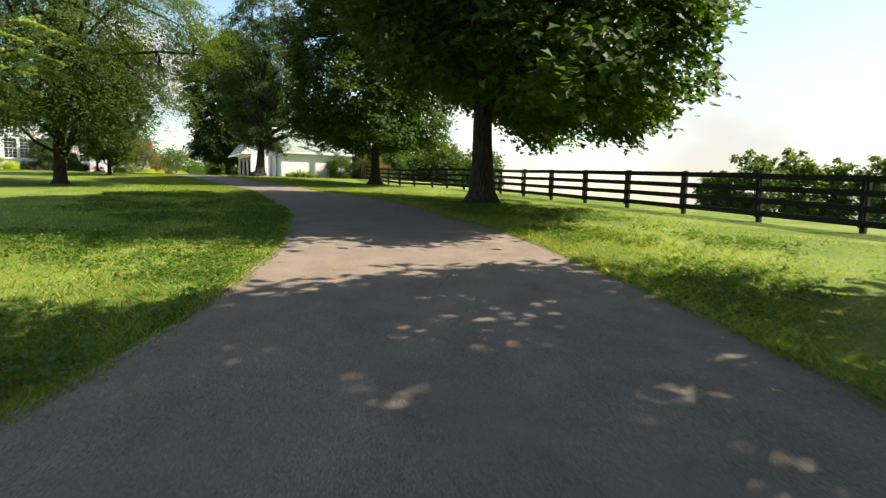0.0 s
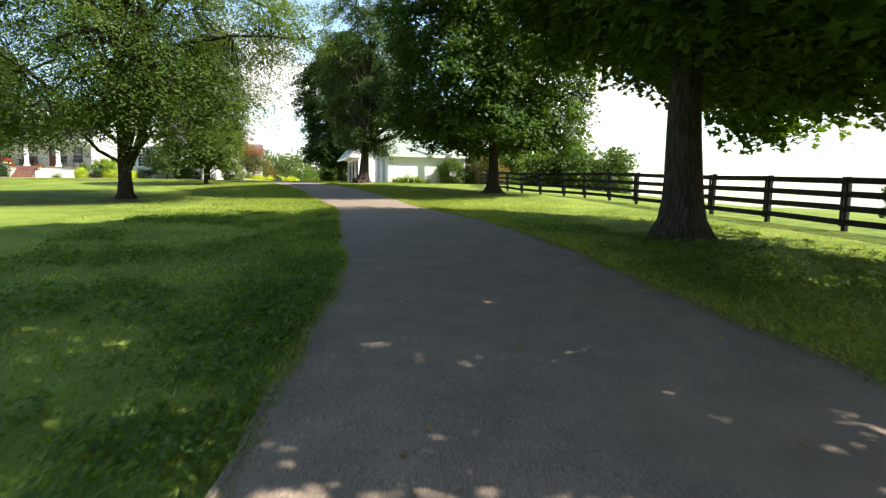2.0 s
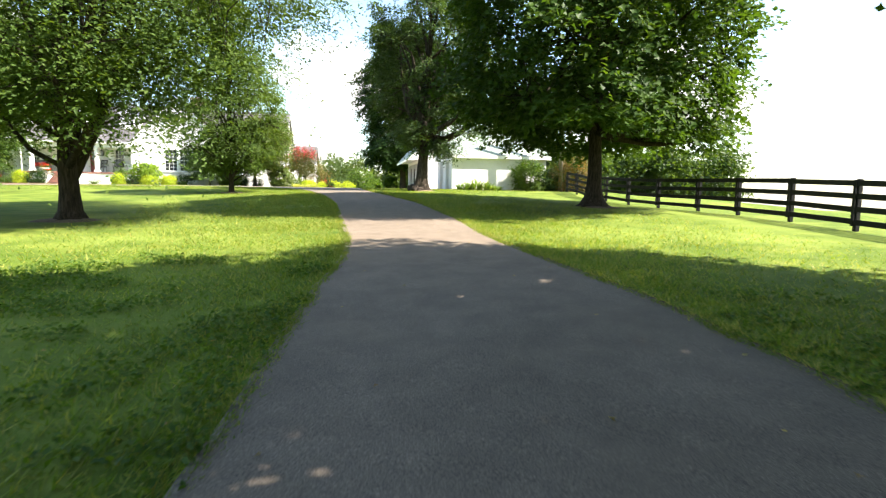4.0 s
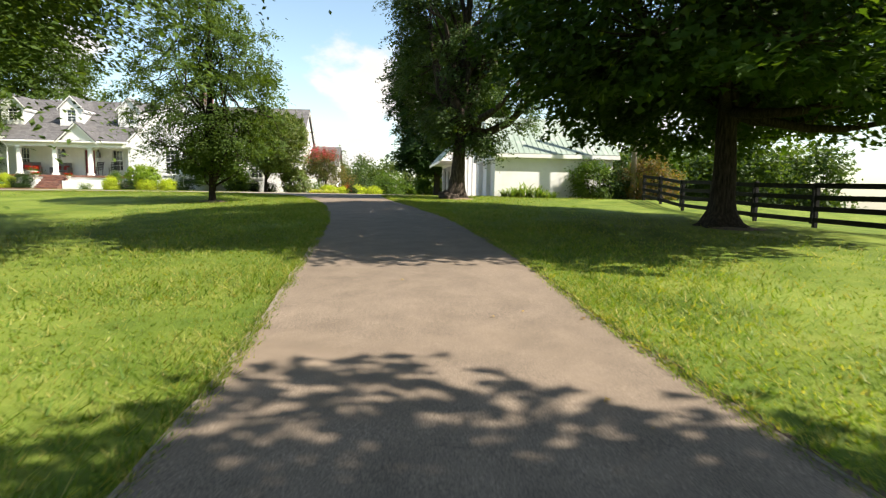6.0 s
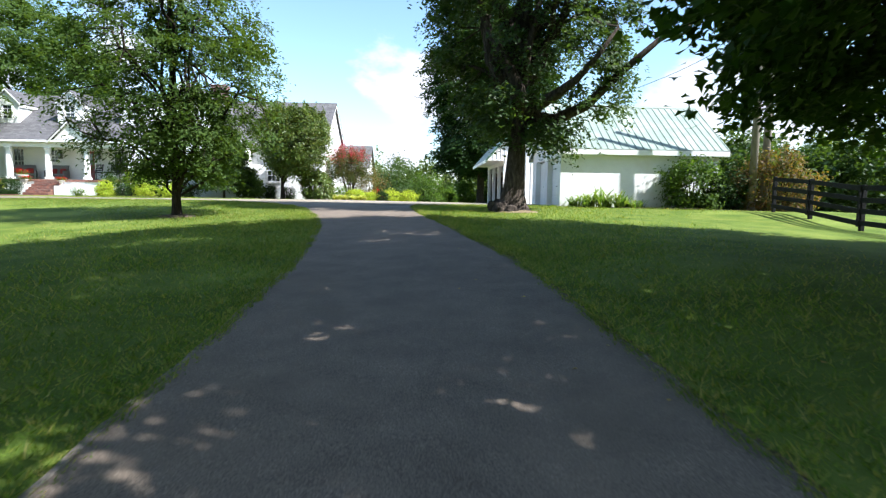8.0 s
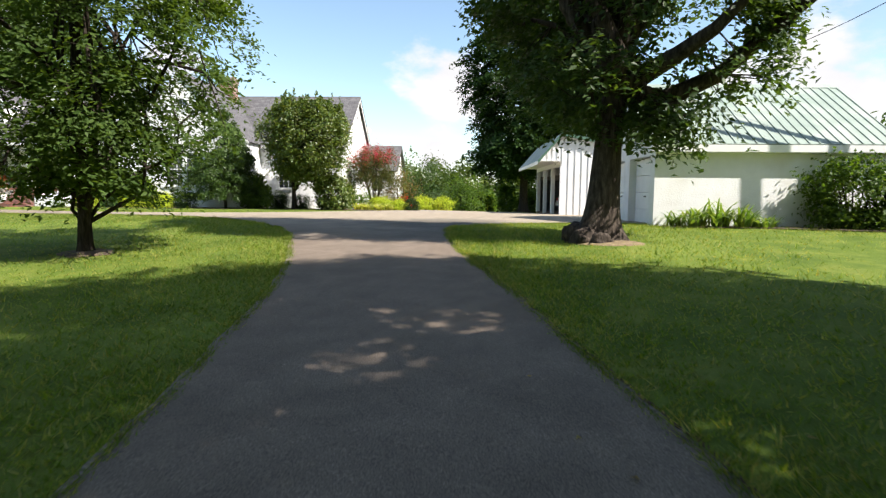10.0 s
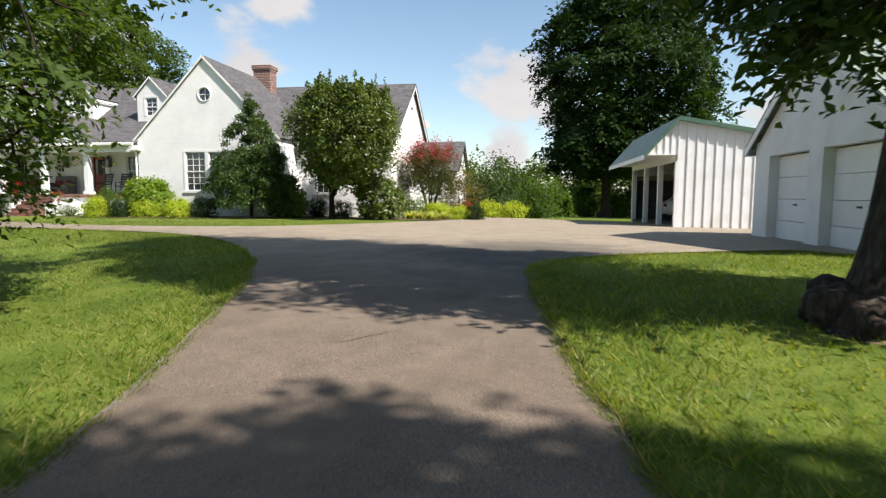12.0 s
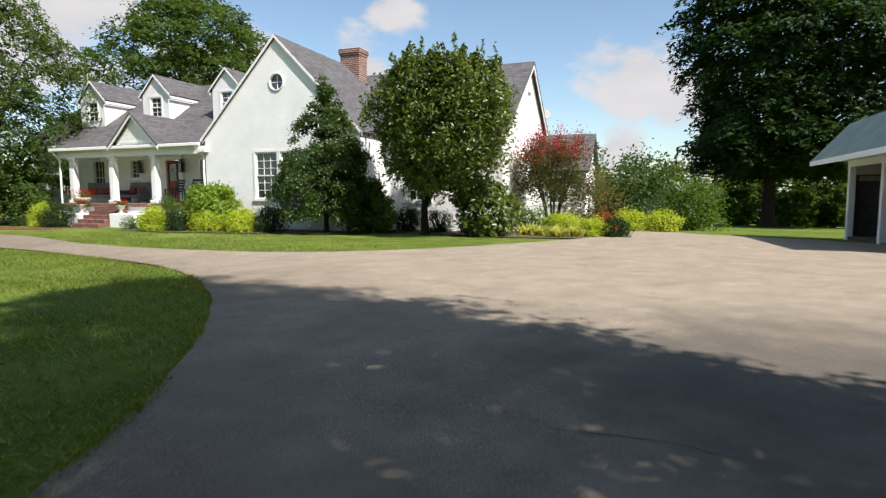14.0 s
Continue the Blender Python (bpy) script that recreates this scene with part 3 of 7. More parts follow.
def leaves(name, at, size, shape, mat, parent=None, rng=None, facing=None, tilt=0.7, label=""):
    """Many leaves in one mesh: each folded along its midrib and turned at random round the way it faces."""
    rng = rng or np.random.default_rng(1)
    n = len(at)
    half = np.array(LEAF_SHAPES[shape])
    k = len(half)
    left = half * (-1, 1, 1)
    outline = np.concatenate([[(0, 0, 0)], half, [(0, 1.0, -0.08)], left[::-1]])
    outline = outline - (0, 0.45, 0)
    up = rng.normal(size=(n, 3)) * tilt + (facing if facing is not None else np.array((0, 0, 1.0)))
    up /= np.linalg.norm(up, axis=1)[:, None]
    a = rng.normal(size=(n, 3))
    along = a - (a * up).sum(1)[:, None] * up
    along /= np.linalg.norm(along, axis=1)[:, None]
    across = np.cross(along, up)
    size = np.broadcast_to(size, n)[:, None, None] * rng.uniform(0.7, 1.25, n)[:, None, None]
    v = at[:, None] + size * (outline[None, :, :1] * across[:, None] + outline[None, :, 1:2] * along[:, None] + outline[None, :, 2:] * up[:, None])
    m = 2 * k + 2
    base = np.arange(n)[:, None] * m
    right_face = base + np.arange(0, k + 2)[None]
    left_face = base + np.concatenate([[0], np.arange(k + 1, m)])[None]
    me = mesh_from(name, v.reshape(-1, 3), np.concatenate([right_face, left_face]))
    me.materials.append(mat)
    ob = new(name, me)
    ob.parent = parent
    return tagged(ob, label) if label else ob


def crown_clusters(rng, n, centre, radii, ragged_by=0.45, inner=0.45, flat_bottom=0.9, seed=0, gaps=0.0, skirt=0.0):
    """Centres of leaf clumps: an uneven egg, fuller at its skin. skirt: how far its rim hangs down."""
    out = []
    while len(out) < n:
        d = Vector(rng.normal(size=3)).normalized()
        if d.z < 0:
            d.z = -flat_bottom * abs(d.z) ** 0.45
        lump = 1 + ragged_by * noise.noise((d.x * 2.2 + seed, d.y * 2.2, d.z * 2.2)) + 0.5 * ragged_by * noise.noise((d.x * 5 + seed, d.y * 5, d.z * 5))
        r = (inner + (1 - inner) * rng.random() ** 0.7) * lump
        p = Vector((centre[0] + d.x * r * radii[0], centre[1] + d.y * r * radii[1], centre[2] + d.z * r * radii[2]))
        p.z -= skirt * min(1.2, math.hypot(d.x, d.y) * r) ** 2
        if gaps and noise.noise((p.x * 0.55 + seed, p.y * 0.55, p.z * 0.8)) < -0.5 + gaps:
            continue
        out.append(p)
    return out


def scatter(rng, centres, per, spread):
    """Points in flattened round clumps about the centres."""
    n = len(centres) * per
    d = rng.normal(size=(n, 3))
    d /= np.linalg.norm(d, axis=1)[:, None]
    r = rng.random(n)[:, None] ** 0.5 * 1.55 * rng.uniform(0.6, 1.25, (len(centres), 1)).repeat(per, 0)
    return np.repeat(centres, per, 0) + d * r * (spread[0], spread[0], spread[1])


def spray_crown(rng, n, per, profile, shift=(0, 0), scale=(1, 1), seed=0, ragged_by=0.2, gaps=0.0, fill=0.3, disc=0.6, thick=0.1, hang=0.0, droop=0.25, lift=(0, 0)):
    """A crown of flat leaf sprays laid over an outline turned about the trunk. profile: (height, radius) from its underside to its top; lift: how far the underside rises along x and y."""
    prof = np.array(profile, float)
    seg = np.hypot(*np.diff(prof, axis=0).T) * (prof[1:, 1] + prof[:-1, 1] + 0.4)
    widest = prof[:, 1].max()
    middle = prof[prof[:, 1].argmax(), 0]
    centres, outs = [], []
    while len(centres) < n:
        i = rng.choice(len(seg), p=seg / seg.sum())
        u, a = rng.random(), rng.uniform(0, 2 * math.pi)
        z, r = prof[i] + (prof[i + 1] - prof[i]) * u
        c, s = math.cos(a), math.sin(a)
        lump = 1 + ragged_by * noise.noise((c * 1.7 + seed, s * 1.7, z * 0.33)) + 0.6 * ragged_by * noise.noise((c * 4 + seed, s * 4, z * 0.8))
        k = rng.uniform(0.8, 1.0) if rng.random() > fill else rng.random() ** 0.5 * 0.85
        r = r * lump * k
        z = z + (middle - z) * (1 - k) * 0.6
        z += hang * (r / widest) ** 2 * (noise.noise((c * 2.3 + seed, s * 2.3, 7.0)) - 0.1) * (1 if z < middle else 0.4)
        z += max(0.0, min(1.0, (middle + 1.5 - z) / (middle + 1.5 - prof[:, 0].min()))) * max(0.0, c * lift[0] + s * lift[1]) * r / widest
        p = (shift[0] + c * r * scale[0], shift[1] + s * r * scale[1], z)
        if noise.noise((p[0] * 0.5 + seed, p[1] * 0.5, z * 0.75)) + 0.65 * noise.noise((p[0] * 1.15, p[1] * 1.15 + seed, z * 1.5)) < -0.66 + gaps:
            continue
        centres.append(p)
        outs.append((c, s, (z - middle) / max(1.0, prof[-1, 0] - middle)))
    centres, outs = np.array(centres), np.array(outs)
    up = np.array((0, 0, 1.0)) + outs * (0.5, 0.5, 0.25) + rng.normal(size=(n, 3)) * 0.22
    up /= np.linalg.norm(up, axis=1)[:, None]
    t1 = np.cross(up, (0.3, 0.2, 0.9))
    t1 /= np.linalg.norm(t1, axis=1)[:, None]
    t2 = np.cross(up, t1)
    big = disc * rng.uniform(0.65, 1.3, n)
    th, q = rng.uniform(0, 2 * math.pi, (n, per)), rng.random((n, per)) ** 0.55
    # each spray has four to six fingers
    fingers = 1 + 0.35 * np.cos(th * rng.integers(4, 7, (n, 1)) + rng.uniform(0, 6, (n, 1)))
    q = q * fingers * big[:, None]
    at = centres[:, None] + q[..., None] * (np.cos(th)[..., None] * t1[:, None] + np.sin(th)[..., None] * t2[:, None]) + up[:, None] * (rng.normal(size=(n, per)) * thick)[..., None]
    at[..., 2] -= droop * q ** 2 / disc
    return [Vector(p) for p in centres], at.reshape(-1, 3), np.repeat(up, per, 0)


def build_tree(name, x, y, height, trunk_r, crown_z, radii, label, leaf="maple", leaf_mat=None, bark=None, clusters=300, per=60, leaf_size=0.13, spread=(0.5, 0.28),
               lean=(0, 0), fork=0.45, seed=0, flare=1.7, limbs=12, gaps=0.12, ragged_by=0.45, droop=0.0, crown_shift=(0, 0), waist=0.3, low_limb=None, inner=0.4, buttress=5, shoots=0, limb_from=0.5, limb_thick=0.42, hang=0.0, profile=None, scale=(1, 1), fill=0.3, disc=0.6, thick=0.1, tilt=0.4, lift=(0, 0)):
    """A tree: flared trunk with limbs, and a crown of clumps of single leaves. crown_z: lowest and highest of the crown above the ground."""
    rng = np.random.default_rng(seed + 11)
    z0 = ground_at(x, y)
    tree = thing(name, pose(x, y, z0 - 0.06), label, "tree")
    # trunk
    top = crown_z[0] + (crown_z[1] - crown_z[0]) * fork
    n, sides = 14, 18
    bm = bmesh.new()
    rings = []
    centres = []
    for i in range(n + 1):
        s = i / n
        z = top * s ** 1.35
        r = trunk_r * (1 - 0.55 * s) + trunk_r * (flare - 1) * math.exp(-z / (0.32 * max(0.6, trunk_r * 2)))
        cx, cy = lean[0] * s + 0.05 * noise.noise((z * 0.6, seed, 0)), lean[1] * s + 0.05 * noise.noise((z * 0.6, seed, 7))
        centres.append((cx, cy, z))
        ring = []
        for k in range(sides):
            a = 2 * math.pi * k / sides
            root = 1 + 0.22 * math.exp(-z / 0.45) * math.cos(buttress * a + seed) + 0.07 * noise.noise((math.cos(a) * 2 + seed, math.sin(a) * 2, z * 0.8))
            ring.append(bm.verts.new((cx + r * root * math.cos(a), cy + r * root * math.sin(a), z)))
        rings.append(ring)
    for a, b in zip(rings, rings[1:]):
        for k in range(sides):
            bm.faces.new((a[k], a[(k + 1) % sides], b[(k + 1) % sides], b[k]))
    bm.faces.new(rings[-1])
    part("trunk", bm, bark or M_BARK_M, tree, smooth=True)
    # crown clumps
    deep = crown_z[1] - crown_z[0]
    rz = deep * (1 - waist)
    centre = (lean[0] + crown_shift[0], lean[1] + crown_shift[1], crown_z[0] + waist * deep)
    sprays = None
    if profile:
        clumps, sprays, faces_up = spray_crown(rng, clusters, per, profile, (lean[0] + crown_shift[0], lean[1] + crown_shift[1]), scale, seed, ragged_by, gaps, fill, disc, thick, hang, droop, lift)
    else:
        clumps = crown_clusters(rng, clusters, centre, (radii[0], radii[1], rz), ragged_by, inner, waist * deep / rz, seed, gaps, droop)
        clumps = [p for p in clumps if p.z > crown_z[0] - 0.35]
    # limbs to far clumps, branches to near ones
    def limb(bm, a, b, r0, r1, sides, sag=0.12):
        a, b = Vector(a), Vector(b)
        d = b - a
        wob = Vector(rng.normal(size=3)) * 0.06 * d.length
        path = [a + d * s + Vector((0, 0, sag * d.length * math.sin(math.pi * s))) + wob * math.sin(2 * math.pi * s) for s in (0, 0.2, 0.4, 0.6, 0.8, 1)]
        tube(bm, path, [r0 + (r1 - r0) * s for s in (0, 0.2, 0.4, 0.6, 0.8, 1)], sides)
        return path
    picks = rng.choice(len(clumps), min(limbs, len(clumps)), replace=False)
    stems = []
    for j, i in enumerate(picks):
        s = rng.uniform(limb_from, 1.0)
        k = min(n, int(s * n))
        bm = bmesh.new()
        goal = clumps[i] * 0.9 + Vector(centres[k]) * 0.1
        stems += limb(bm, centres[k], goal, trunk_r * rng.uniform(0.28, 0.42), 0.03, 7)
        part("limb", bm, bark or M_BARK_M, tree, smooth=True)
    for goal in (low_limb or []):
        bm = bmesh.new()
        k = 8 if limb_from < 0.7 else 11
        path = limb(bm, centres[k], goal, trunk_r * limb_thick, 0.04, 8, sag=-0.10)
        stems += path[2:]
        part("limb", bm, bark or M_BARK_M, tree, smooth=True)
    bm = bmesh.new()
    pts = np.array([p[:] for p in stems])
    for p in clumps[:: 2]:
        near = stems[int(((pts - np.array(p[:])) ** 2).sum(1).argmin())]
        d = p - near
        if 0.3 < d.length < 4:
            side = Vector(rng.normal(size=3)) * 0.1 * d.length
            tube(bm, [near, near + d * 0.5 + side, p], [0.02, 0.013, 0.005], 4)
    part("twig_mass", bm, bark or M_BARK_M, tree)["kind"] = "stuff"
    c = np.array([p[:] for p in clumps])
    at = sprays if profile else scatter(rng, c, per, spread)
    if shoots:
        high = c[c[:, 2] > np.quantile(c[:, 2], 0.72)]
        tops = high[rng.integers(0, len(high), shoots)]
        u = rng.random((shoots, 34, 1))
        rise = rng.uniform(0.25, 0.7, (shoots, 1, 1)) * u
        run = tops[:, None] + rise * (np.array((0, 0, 1.0)) + 0.22 * rng.normal(size=(shoots, 1, 3))) + rng.normal(size=(shoots, 34, 3)) * 0.06 * (1.2 - u)
        at = np.concatenate([at, run.reshape(-1, 3)])
    out = at - np.array((centre[0], centre[1], centre[2] - rz))
    out /= np.linalg.norm(out, axis=1)[:, None]
    facing = out * 0.5 + (0, 0, 0.5)
    if profile:
        facing[:len(faces_up)] = faces_up
    leaves("crown", at, leaf_size, leaf, leaf_mat or M_LEAF_MAPLE, tree, rng, facing=facing, tilt=tilt if profile else 0.7)
    return tree


def build_shrub(name, x, y, radii, label, mat, leaf="plain", leaf_size=0.08, count=1500, seed=0, z=None, ragged_by=0.35, lumps=60, category="shrub", group="", spread=0.16, inner=0.6):
    rng = np.random.default_rng(seed + 101)
    z0 = ground_at(x, y) if z is None else z
    bush = thing(name, pose(x, y, z0 - 0.04), label, category, group)
    clumps = crown_clusters(rng, lumps, (0, 0, radii[2] * 0.5), (radii[0] * 0.85, radii[1] * 0.85, radii[2] * 0.55), ragged_by, inner, 0.9, seed)
    bm = bmesh.new()
    for p in clumps[::3]:
        a = Vector((p.x * 0.15, p.y * 0.15, 0))
        tube(bm, [a, a.lerp(p, 0.55) + Vector((0, 0, 0.06)), p], [0.022, 0.015, 0.006], 4)
    part("stem_mass", bm, M_BARK_M, bush)["kind"] = "stuff"
    c = np.array([p[:] for p in clumps])
    at = np.repeat(c, max(1, count // len(c)), 0)
    at = at + rng.normal(size=at.shape) * spread * min(1.0, max(radii) * 1.2)
    at[:, 2] = np.abs(at[:, 2])
    out = at / np.linalg.norm(at, axis=1)[:, None]
    leaves("foliage", at, leaf_size, leaf, mat, bush, rng, facing=out)
    return bush


# ---------- windows and doors ----------
def build_window(parent, x0, x1, z0, z1, y, axis="y", cols=3, rows=4, sill=True, name="window", outward=-1, trim=0.09):
    """A sash window in the opening x0..x1, z0..z1 of a wall whose outer face is at y. outward: which way out lies along the axis."""
    o = outward
    win = new(name)
    win.parent = parent
    if axis == "x":
        win.matrix_parent_inverse = Matrix()
        win.rotation_euler = (0, 0, radians(90))
    def b(u0, u1, d0, d1, w0, w1, bev=0.0):
        return boxed(u0, u1, min(d0, d1), max(d0, d1), w0, w1, bev)
    def sgn(v):
        return v
    # in the window's own frame u runs along the wall and d across it
    def conv(bm):
        if axis == "x":
            for v in bm.verts:
                u, d = v.co.x, v.co.y
                v.co.x, v.co.y = u, -d
        return bm
    f = 0.05
    yo = y + o * 0.02
    yi = y - o * 0.09
    frame_bm = bmesh.new()
    for u0, u1, w0, w1 in ((x0, x0 + f, z0, z1), (x1 - f, x1, z0, z1), (x0 + f, x1 - f, z1 - f, z1), (x0 + f, x1 - f, z0, z0 + f), (x0 + f, x1 - f, (z0 + z1) / 2 - 0.025, (z0 + z1) / 2 + 0.025)):
        box(frame_bm, u0, u1, min(yi, y - o * 0.02), max(yi, y - o * 0.02), w0, w1)
    part("frame", conv(frame_bm), M_SASH, win)
    cas = bmesh.new()
    for u0, u1, w0, w1 in ((x0 - trim, x0, z0, z1 + trim), (x1, x1 + trim, z0, z1 + trim), (x0, x1, z1, z1 + trim)):
        box(cas, u0, u1, min(yo, y - o * 0.03), max(yo, y - o * 0.03), w0, w1)
    part("casing", conv(cas), M_TRIM, win)
    part("pane", conv(b(x0 + f, x1 - f, yi - o * 0.012, yi - o * 0.004, z0 + f, z1 - f)), M_GLASS, win, "dark reflecting window glass")
    mun = bmesh.new()
    for i in range(1, cols):
        u = x0 + f + (x1 - x0 - 2 * f) * i / cols
        box(mun, u - 0.011, u + 0.011, min(yi, yi + o * 0.025), max(yi, yi + o * 0.025), z0 + f, z1 - f)
    for j in range(1, rows):
        if rows % 2 == 0 and j == rows // 2:
            continue
        w = z0 + f + (z1 - z0 - 2 * f) * j / rows
        box(mun, x0 + f, x1 - f, min(yi, yi + o * 0.022), max(yi, yi + o * 0.022), w - 0.011, w + 0.011)
    part("muntins", conv(mun), M_SASH, win)
    if sill:
        part("sill", conv(b(x0 - 0.12, x1 + 0.12, y + o * 0.07, y - o * 0.05, z0 - 0.11, z0, 0.01)), M_TRIM, win)
    return win


def roof_slab(points, thick, label=""):
    """A thin slab from four corners of its top."""
    bm = bmesh.new()
    top = [bm.verts.new(p) for p in points]
    nrm = (Vector(points[1]) - Vector(points[0])).cross(Vector(points[-1]) - Vector(points[0])).normalized()
    if nrm.z < 0:
        nrm = -nrm
    low = [bm.verts.new(Vector(p) - nrm * thick) for p in points]
    bm.faces.new(top)
    bm.faces.new(low[::-1])
    for i in range(len(points)):
        j = (i + 1) % len(points)
        bm.faces.new((top[i], low[i], low[j], top[j]))
    return bm


# ---------- the house ----------
PSI = 28
HOUSE_Z = 2.1
HOUSE = pose(-44.6, 52.45, HOUSE_Z, 0, 0, PSI)


def in_house(x, y, z=0.0):
    return HOUSE @ Vector((x, y, z))


def build_house():
    h = thing("house", HOUSE, "white painted brick house with grey shingle gables and dormers", "house")
    # front gable wing
    L, R, Y = 0.45, 7.77, -0.25
    cx, eave, top = 4.11, 3.75, 7.5
    win = [(2.97, 4.03), (4.19, 5.25)]
    circle = [(cx + 0.31 * math.cos(a), 5.84 + 0.31 * math.sin(a)) for a in np.linspace(0, 2 * math.pi, 25)[:-1]]
    part("wall", pierced([(L, -0.6), (R, -0.6), (R, eave), (cx, top), (L, eave)], [rect(a, b, 1.25, 3.12) for a, b in win] + [circle], Y, Y + 0.25), M_WHITE_BRICK, h)
    part("wall", boxed(R - 0.25, R, Y + 0.25, 1.9, -0.6, eave + 0.05), M_WHITE_BRICK, h)
    part("wall", boxed(L, L + 0.25, Y + 0.25, 1.95, -0.6, eave + 0.05), M_WHITE_BRICK, h)
    for e in (L, R):
        s = 1 if e == L else -1
        part("cornice_return", boxed(e - s * 0.28, e + s * 0.2, Y - 0.27, Y - 0.003, 3.2, 3.36, 0.015), M_TRIM, h)
    for a, b in win:
        build_window(h, a, b, 1.25, 3.12, Y, cols=3, rows=6)
    # round window
    ro = new("round_window"); ro.parent = h
    ring = bmesh.new()
    tube_pts = [(cx + 0.33 * math.cos(a), Y - 0.02, 5.84 + 0.33 * math.sin(a)) for a in np.linspace(0, 2 * math.pi, 33)]
    tube(ring, tube_pts, [0.03] * 33, 6)
    part("casing", ring, M_TRIM, ro)
    part("pane", prism([(cx + 0.3 * math.cos(a), 5.84 + 0.3 * math.sin(a)) for a in np.linspace(0, 2 * math.pi, 25)[:-1]], Y + 0.08, Y + 0.09), M_GLASS, ro)
    bars = bmesh.new()
    box(bars, cx - 0.012, cx + 0.012, Y + 0.055, Y + 0.08, 5.55, 6.13)
    box(bars, cx - 0.29, cx + 0.29, Y + 0.05, Y + 0.075, 5.828, 5.852)
    part("muntins", bars, M_SASH, ro)
    # its roof: two slopes back to the wing
    ov, lap = 0.16, 0.09
    def z_of(x):
        return top + 0.16 - abs(x - cx) * (top - eave) / (cx - L)
    part("roof", roof_slab([(L - ov, Y - lap, z_of(L - ov)), (cx, Y - lap, top + 0.16), (cx, 7.2, top + 0.16), (L - ov, 7.2, z_of(L - ov))], 0.09), M_SHINGLE, h)
    part("roof", roof_slab([(cx, Y - lap, top + 0.16), (R + ov, Y - lap, z_of(R + ov)), (R + ov, 7.2, z_of(R + ov)), (cx, 7.2, top + 0.16)], 0.09), M_SHINGLE, h)
    for side in (-1, 1):
        e = L - ov if side < 0 else R + ov
        s = 0.11
        part("bargeboard", prism([(e, z_of(e) - 0.02), (cx, top + 0.14), (cx, top + 0.02), (e, z_of(e) - 0.14)], Y - lap - 0.03, Y - lap - 0.004), M_TRIM, h)
        part("soffit", roof_slab([(e, Y - lap + 0.06, z_of(e) - 0.17), (cx, Y - lap + 0.06, top - 0.015), (cx, Y - 0.003, top - 0.015), (e, Y - 0.003, z_of(e) - 0.17)], 0.02), M_TRIM, h)
    # wing to the side, its gable end outwards
    WX, WY0, WR, WZ, WE = 12.75, 1.9, 6.9, 7.3, 3.72
    WY1 = 2 * WR - WY0
    part("wall", pierced(rect(R, WX, -0.8, WE), [rect(8.8, 9.75, 1.15, 2.75)], WY0, WY0 + 0.25), M_WHITE_BRICK, h)
    build_window(h, 8.8, 9.75, 1.15, 2.75, WY0, cols=3, rows=4)
    part("wall", pierced([(WY0 + 0.25, -0.8), (WY1, -0.8), (WY1, WE), (WR, WZ), (WY0 + 0.25, WE + 0.16)], [rect(6.5, 7.3, 4.9, 6.1)], WX - 0.25, WX, "x"), M_WHITE_BRICK, h)
    wz = lambda y: WZ + 0.16 - abs(y - WR) * (WZ - WE) / (WR - WY0)
    part("roof", roof_slab([(cx, WY0 - 0.35, wz(WY0 - 0.35)), (WX + 0.22, WY0 - 0.35, wz(WY0 - 0.35)), (WX + 0.22, WR, WZ + 0.16), (cx, WR, WZ + 0.16)], 0.09), M_SHINGLE, h)
    part("roof", roof_slab([(-11.5, WR, WZ + 0.16), (WX + 0.22, WR, WZ + 0.16), (WX + 0.22, WY1 + 0.35, wz(WY1 + 0.35)), (-11.5, WY1 + 0.35, wz(WY1 + 0.35))], 0.09), M_SHINGLE, h)
    for y in (WY0 - 0.35, WY1 + 0.35):
        part("bargeboard", prism([(y, wz(y) - 0.1), (WR, WZ + 0.055), (WR, WZ - 0.15), (y, wz(y) - 0.3)], WX + 0.17, WX + 0.2, "x"), M_TRIM, h)
    part("gutter", boxed(R + 0.2, WX + 0.2, WY0 - 0.47, WY0 - 0.35, WE - 0.2, WE - 0.06, 0.015), M_TRIM, h)
    part("downspout_head", boxed(R + 0.42, R + 0.72, WY0 - 0.5, WY0 - 0.3, WE - 0.06, WE + 0.14, 0.01), M_TRIM, h)
    part("wall", boxed(-11.4, WX - 0.25, WY1 - 0.25, WY1, -0.8, WE), M_WHITE_BRICK, h)
    # small attic vent shutter
    part("shutter", boxed(WX - 0.2, WX - 0.12, 6.5, 7.3, 4.9, 6.1), M_TRIM, h)
    # low annexe beyond the wing
    AX, AY0, AY1, AE, AT = 15.3, 7.4, 12.2, 2.6, 4.35
    part("wall", pierced(rect(WX, AX, -0.9, AE), [rect(13.6, 14.4, 1.0, 2.2)], AY0, AY0 + 0.25), M_WHITE_BRICK, h)
    build_window(h, 13.6, 14.4, 1.0, 2.2, AY0, cols=2, rows=4)
    am = (AY0 + AY1) / 2
    part("wall", prism([(AY0 + 0.25, -0.9), (AY1, -0.9), (AY1, AE), (am, AT - 0.1), (AY0 + 0.25, AE + 0.1)], AX - 0.25, AX, "x"), M_WHITE_BRICK, h)
    part("roof", roof_slab([(WX, AY0 - 0.3, AE - 0.12), (AX + 0.2, AY0 - 0.3, AE - 0.12), (AX + 0.2, am, AT + 0.05), (WX, am, AT + 0.05)], 0.09), M_SHINGLE, h)
    part("roof", roof_slab([(WX, am, AT + 0.05), (AX + 0.2, am, AT + 0.05), (AX + 0.2, AY1 + 0.3, AE - 0.12), (WX, AY1 + 0.3, AE - 0.12)], 0.09), M_SHINGLE, h)
    # main body with the porch
    ML, MY, PF = -12.7, 1.75, -0.15
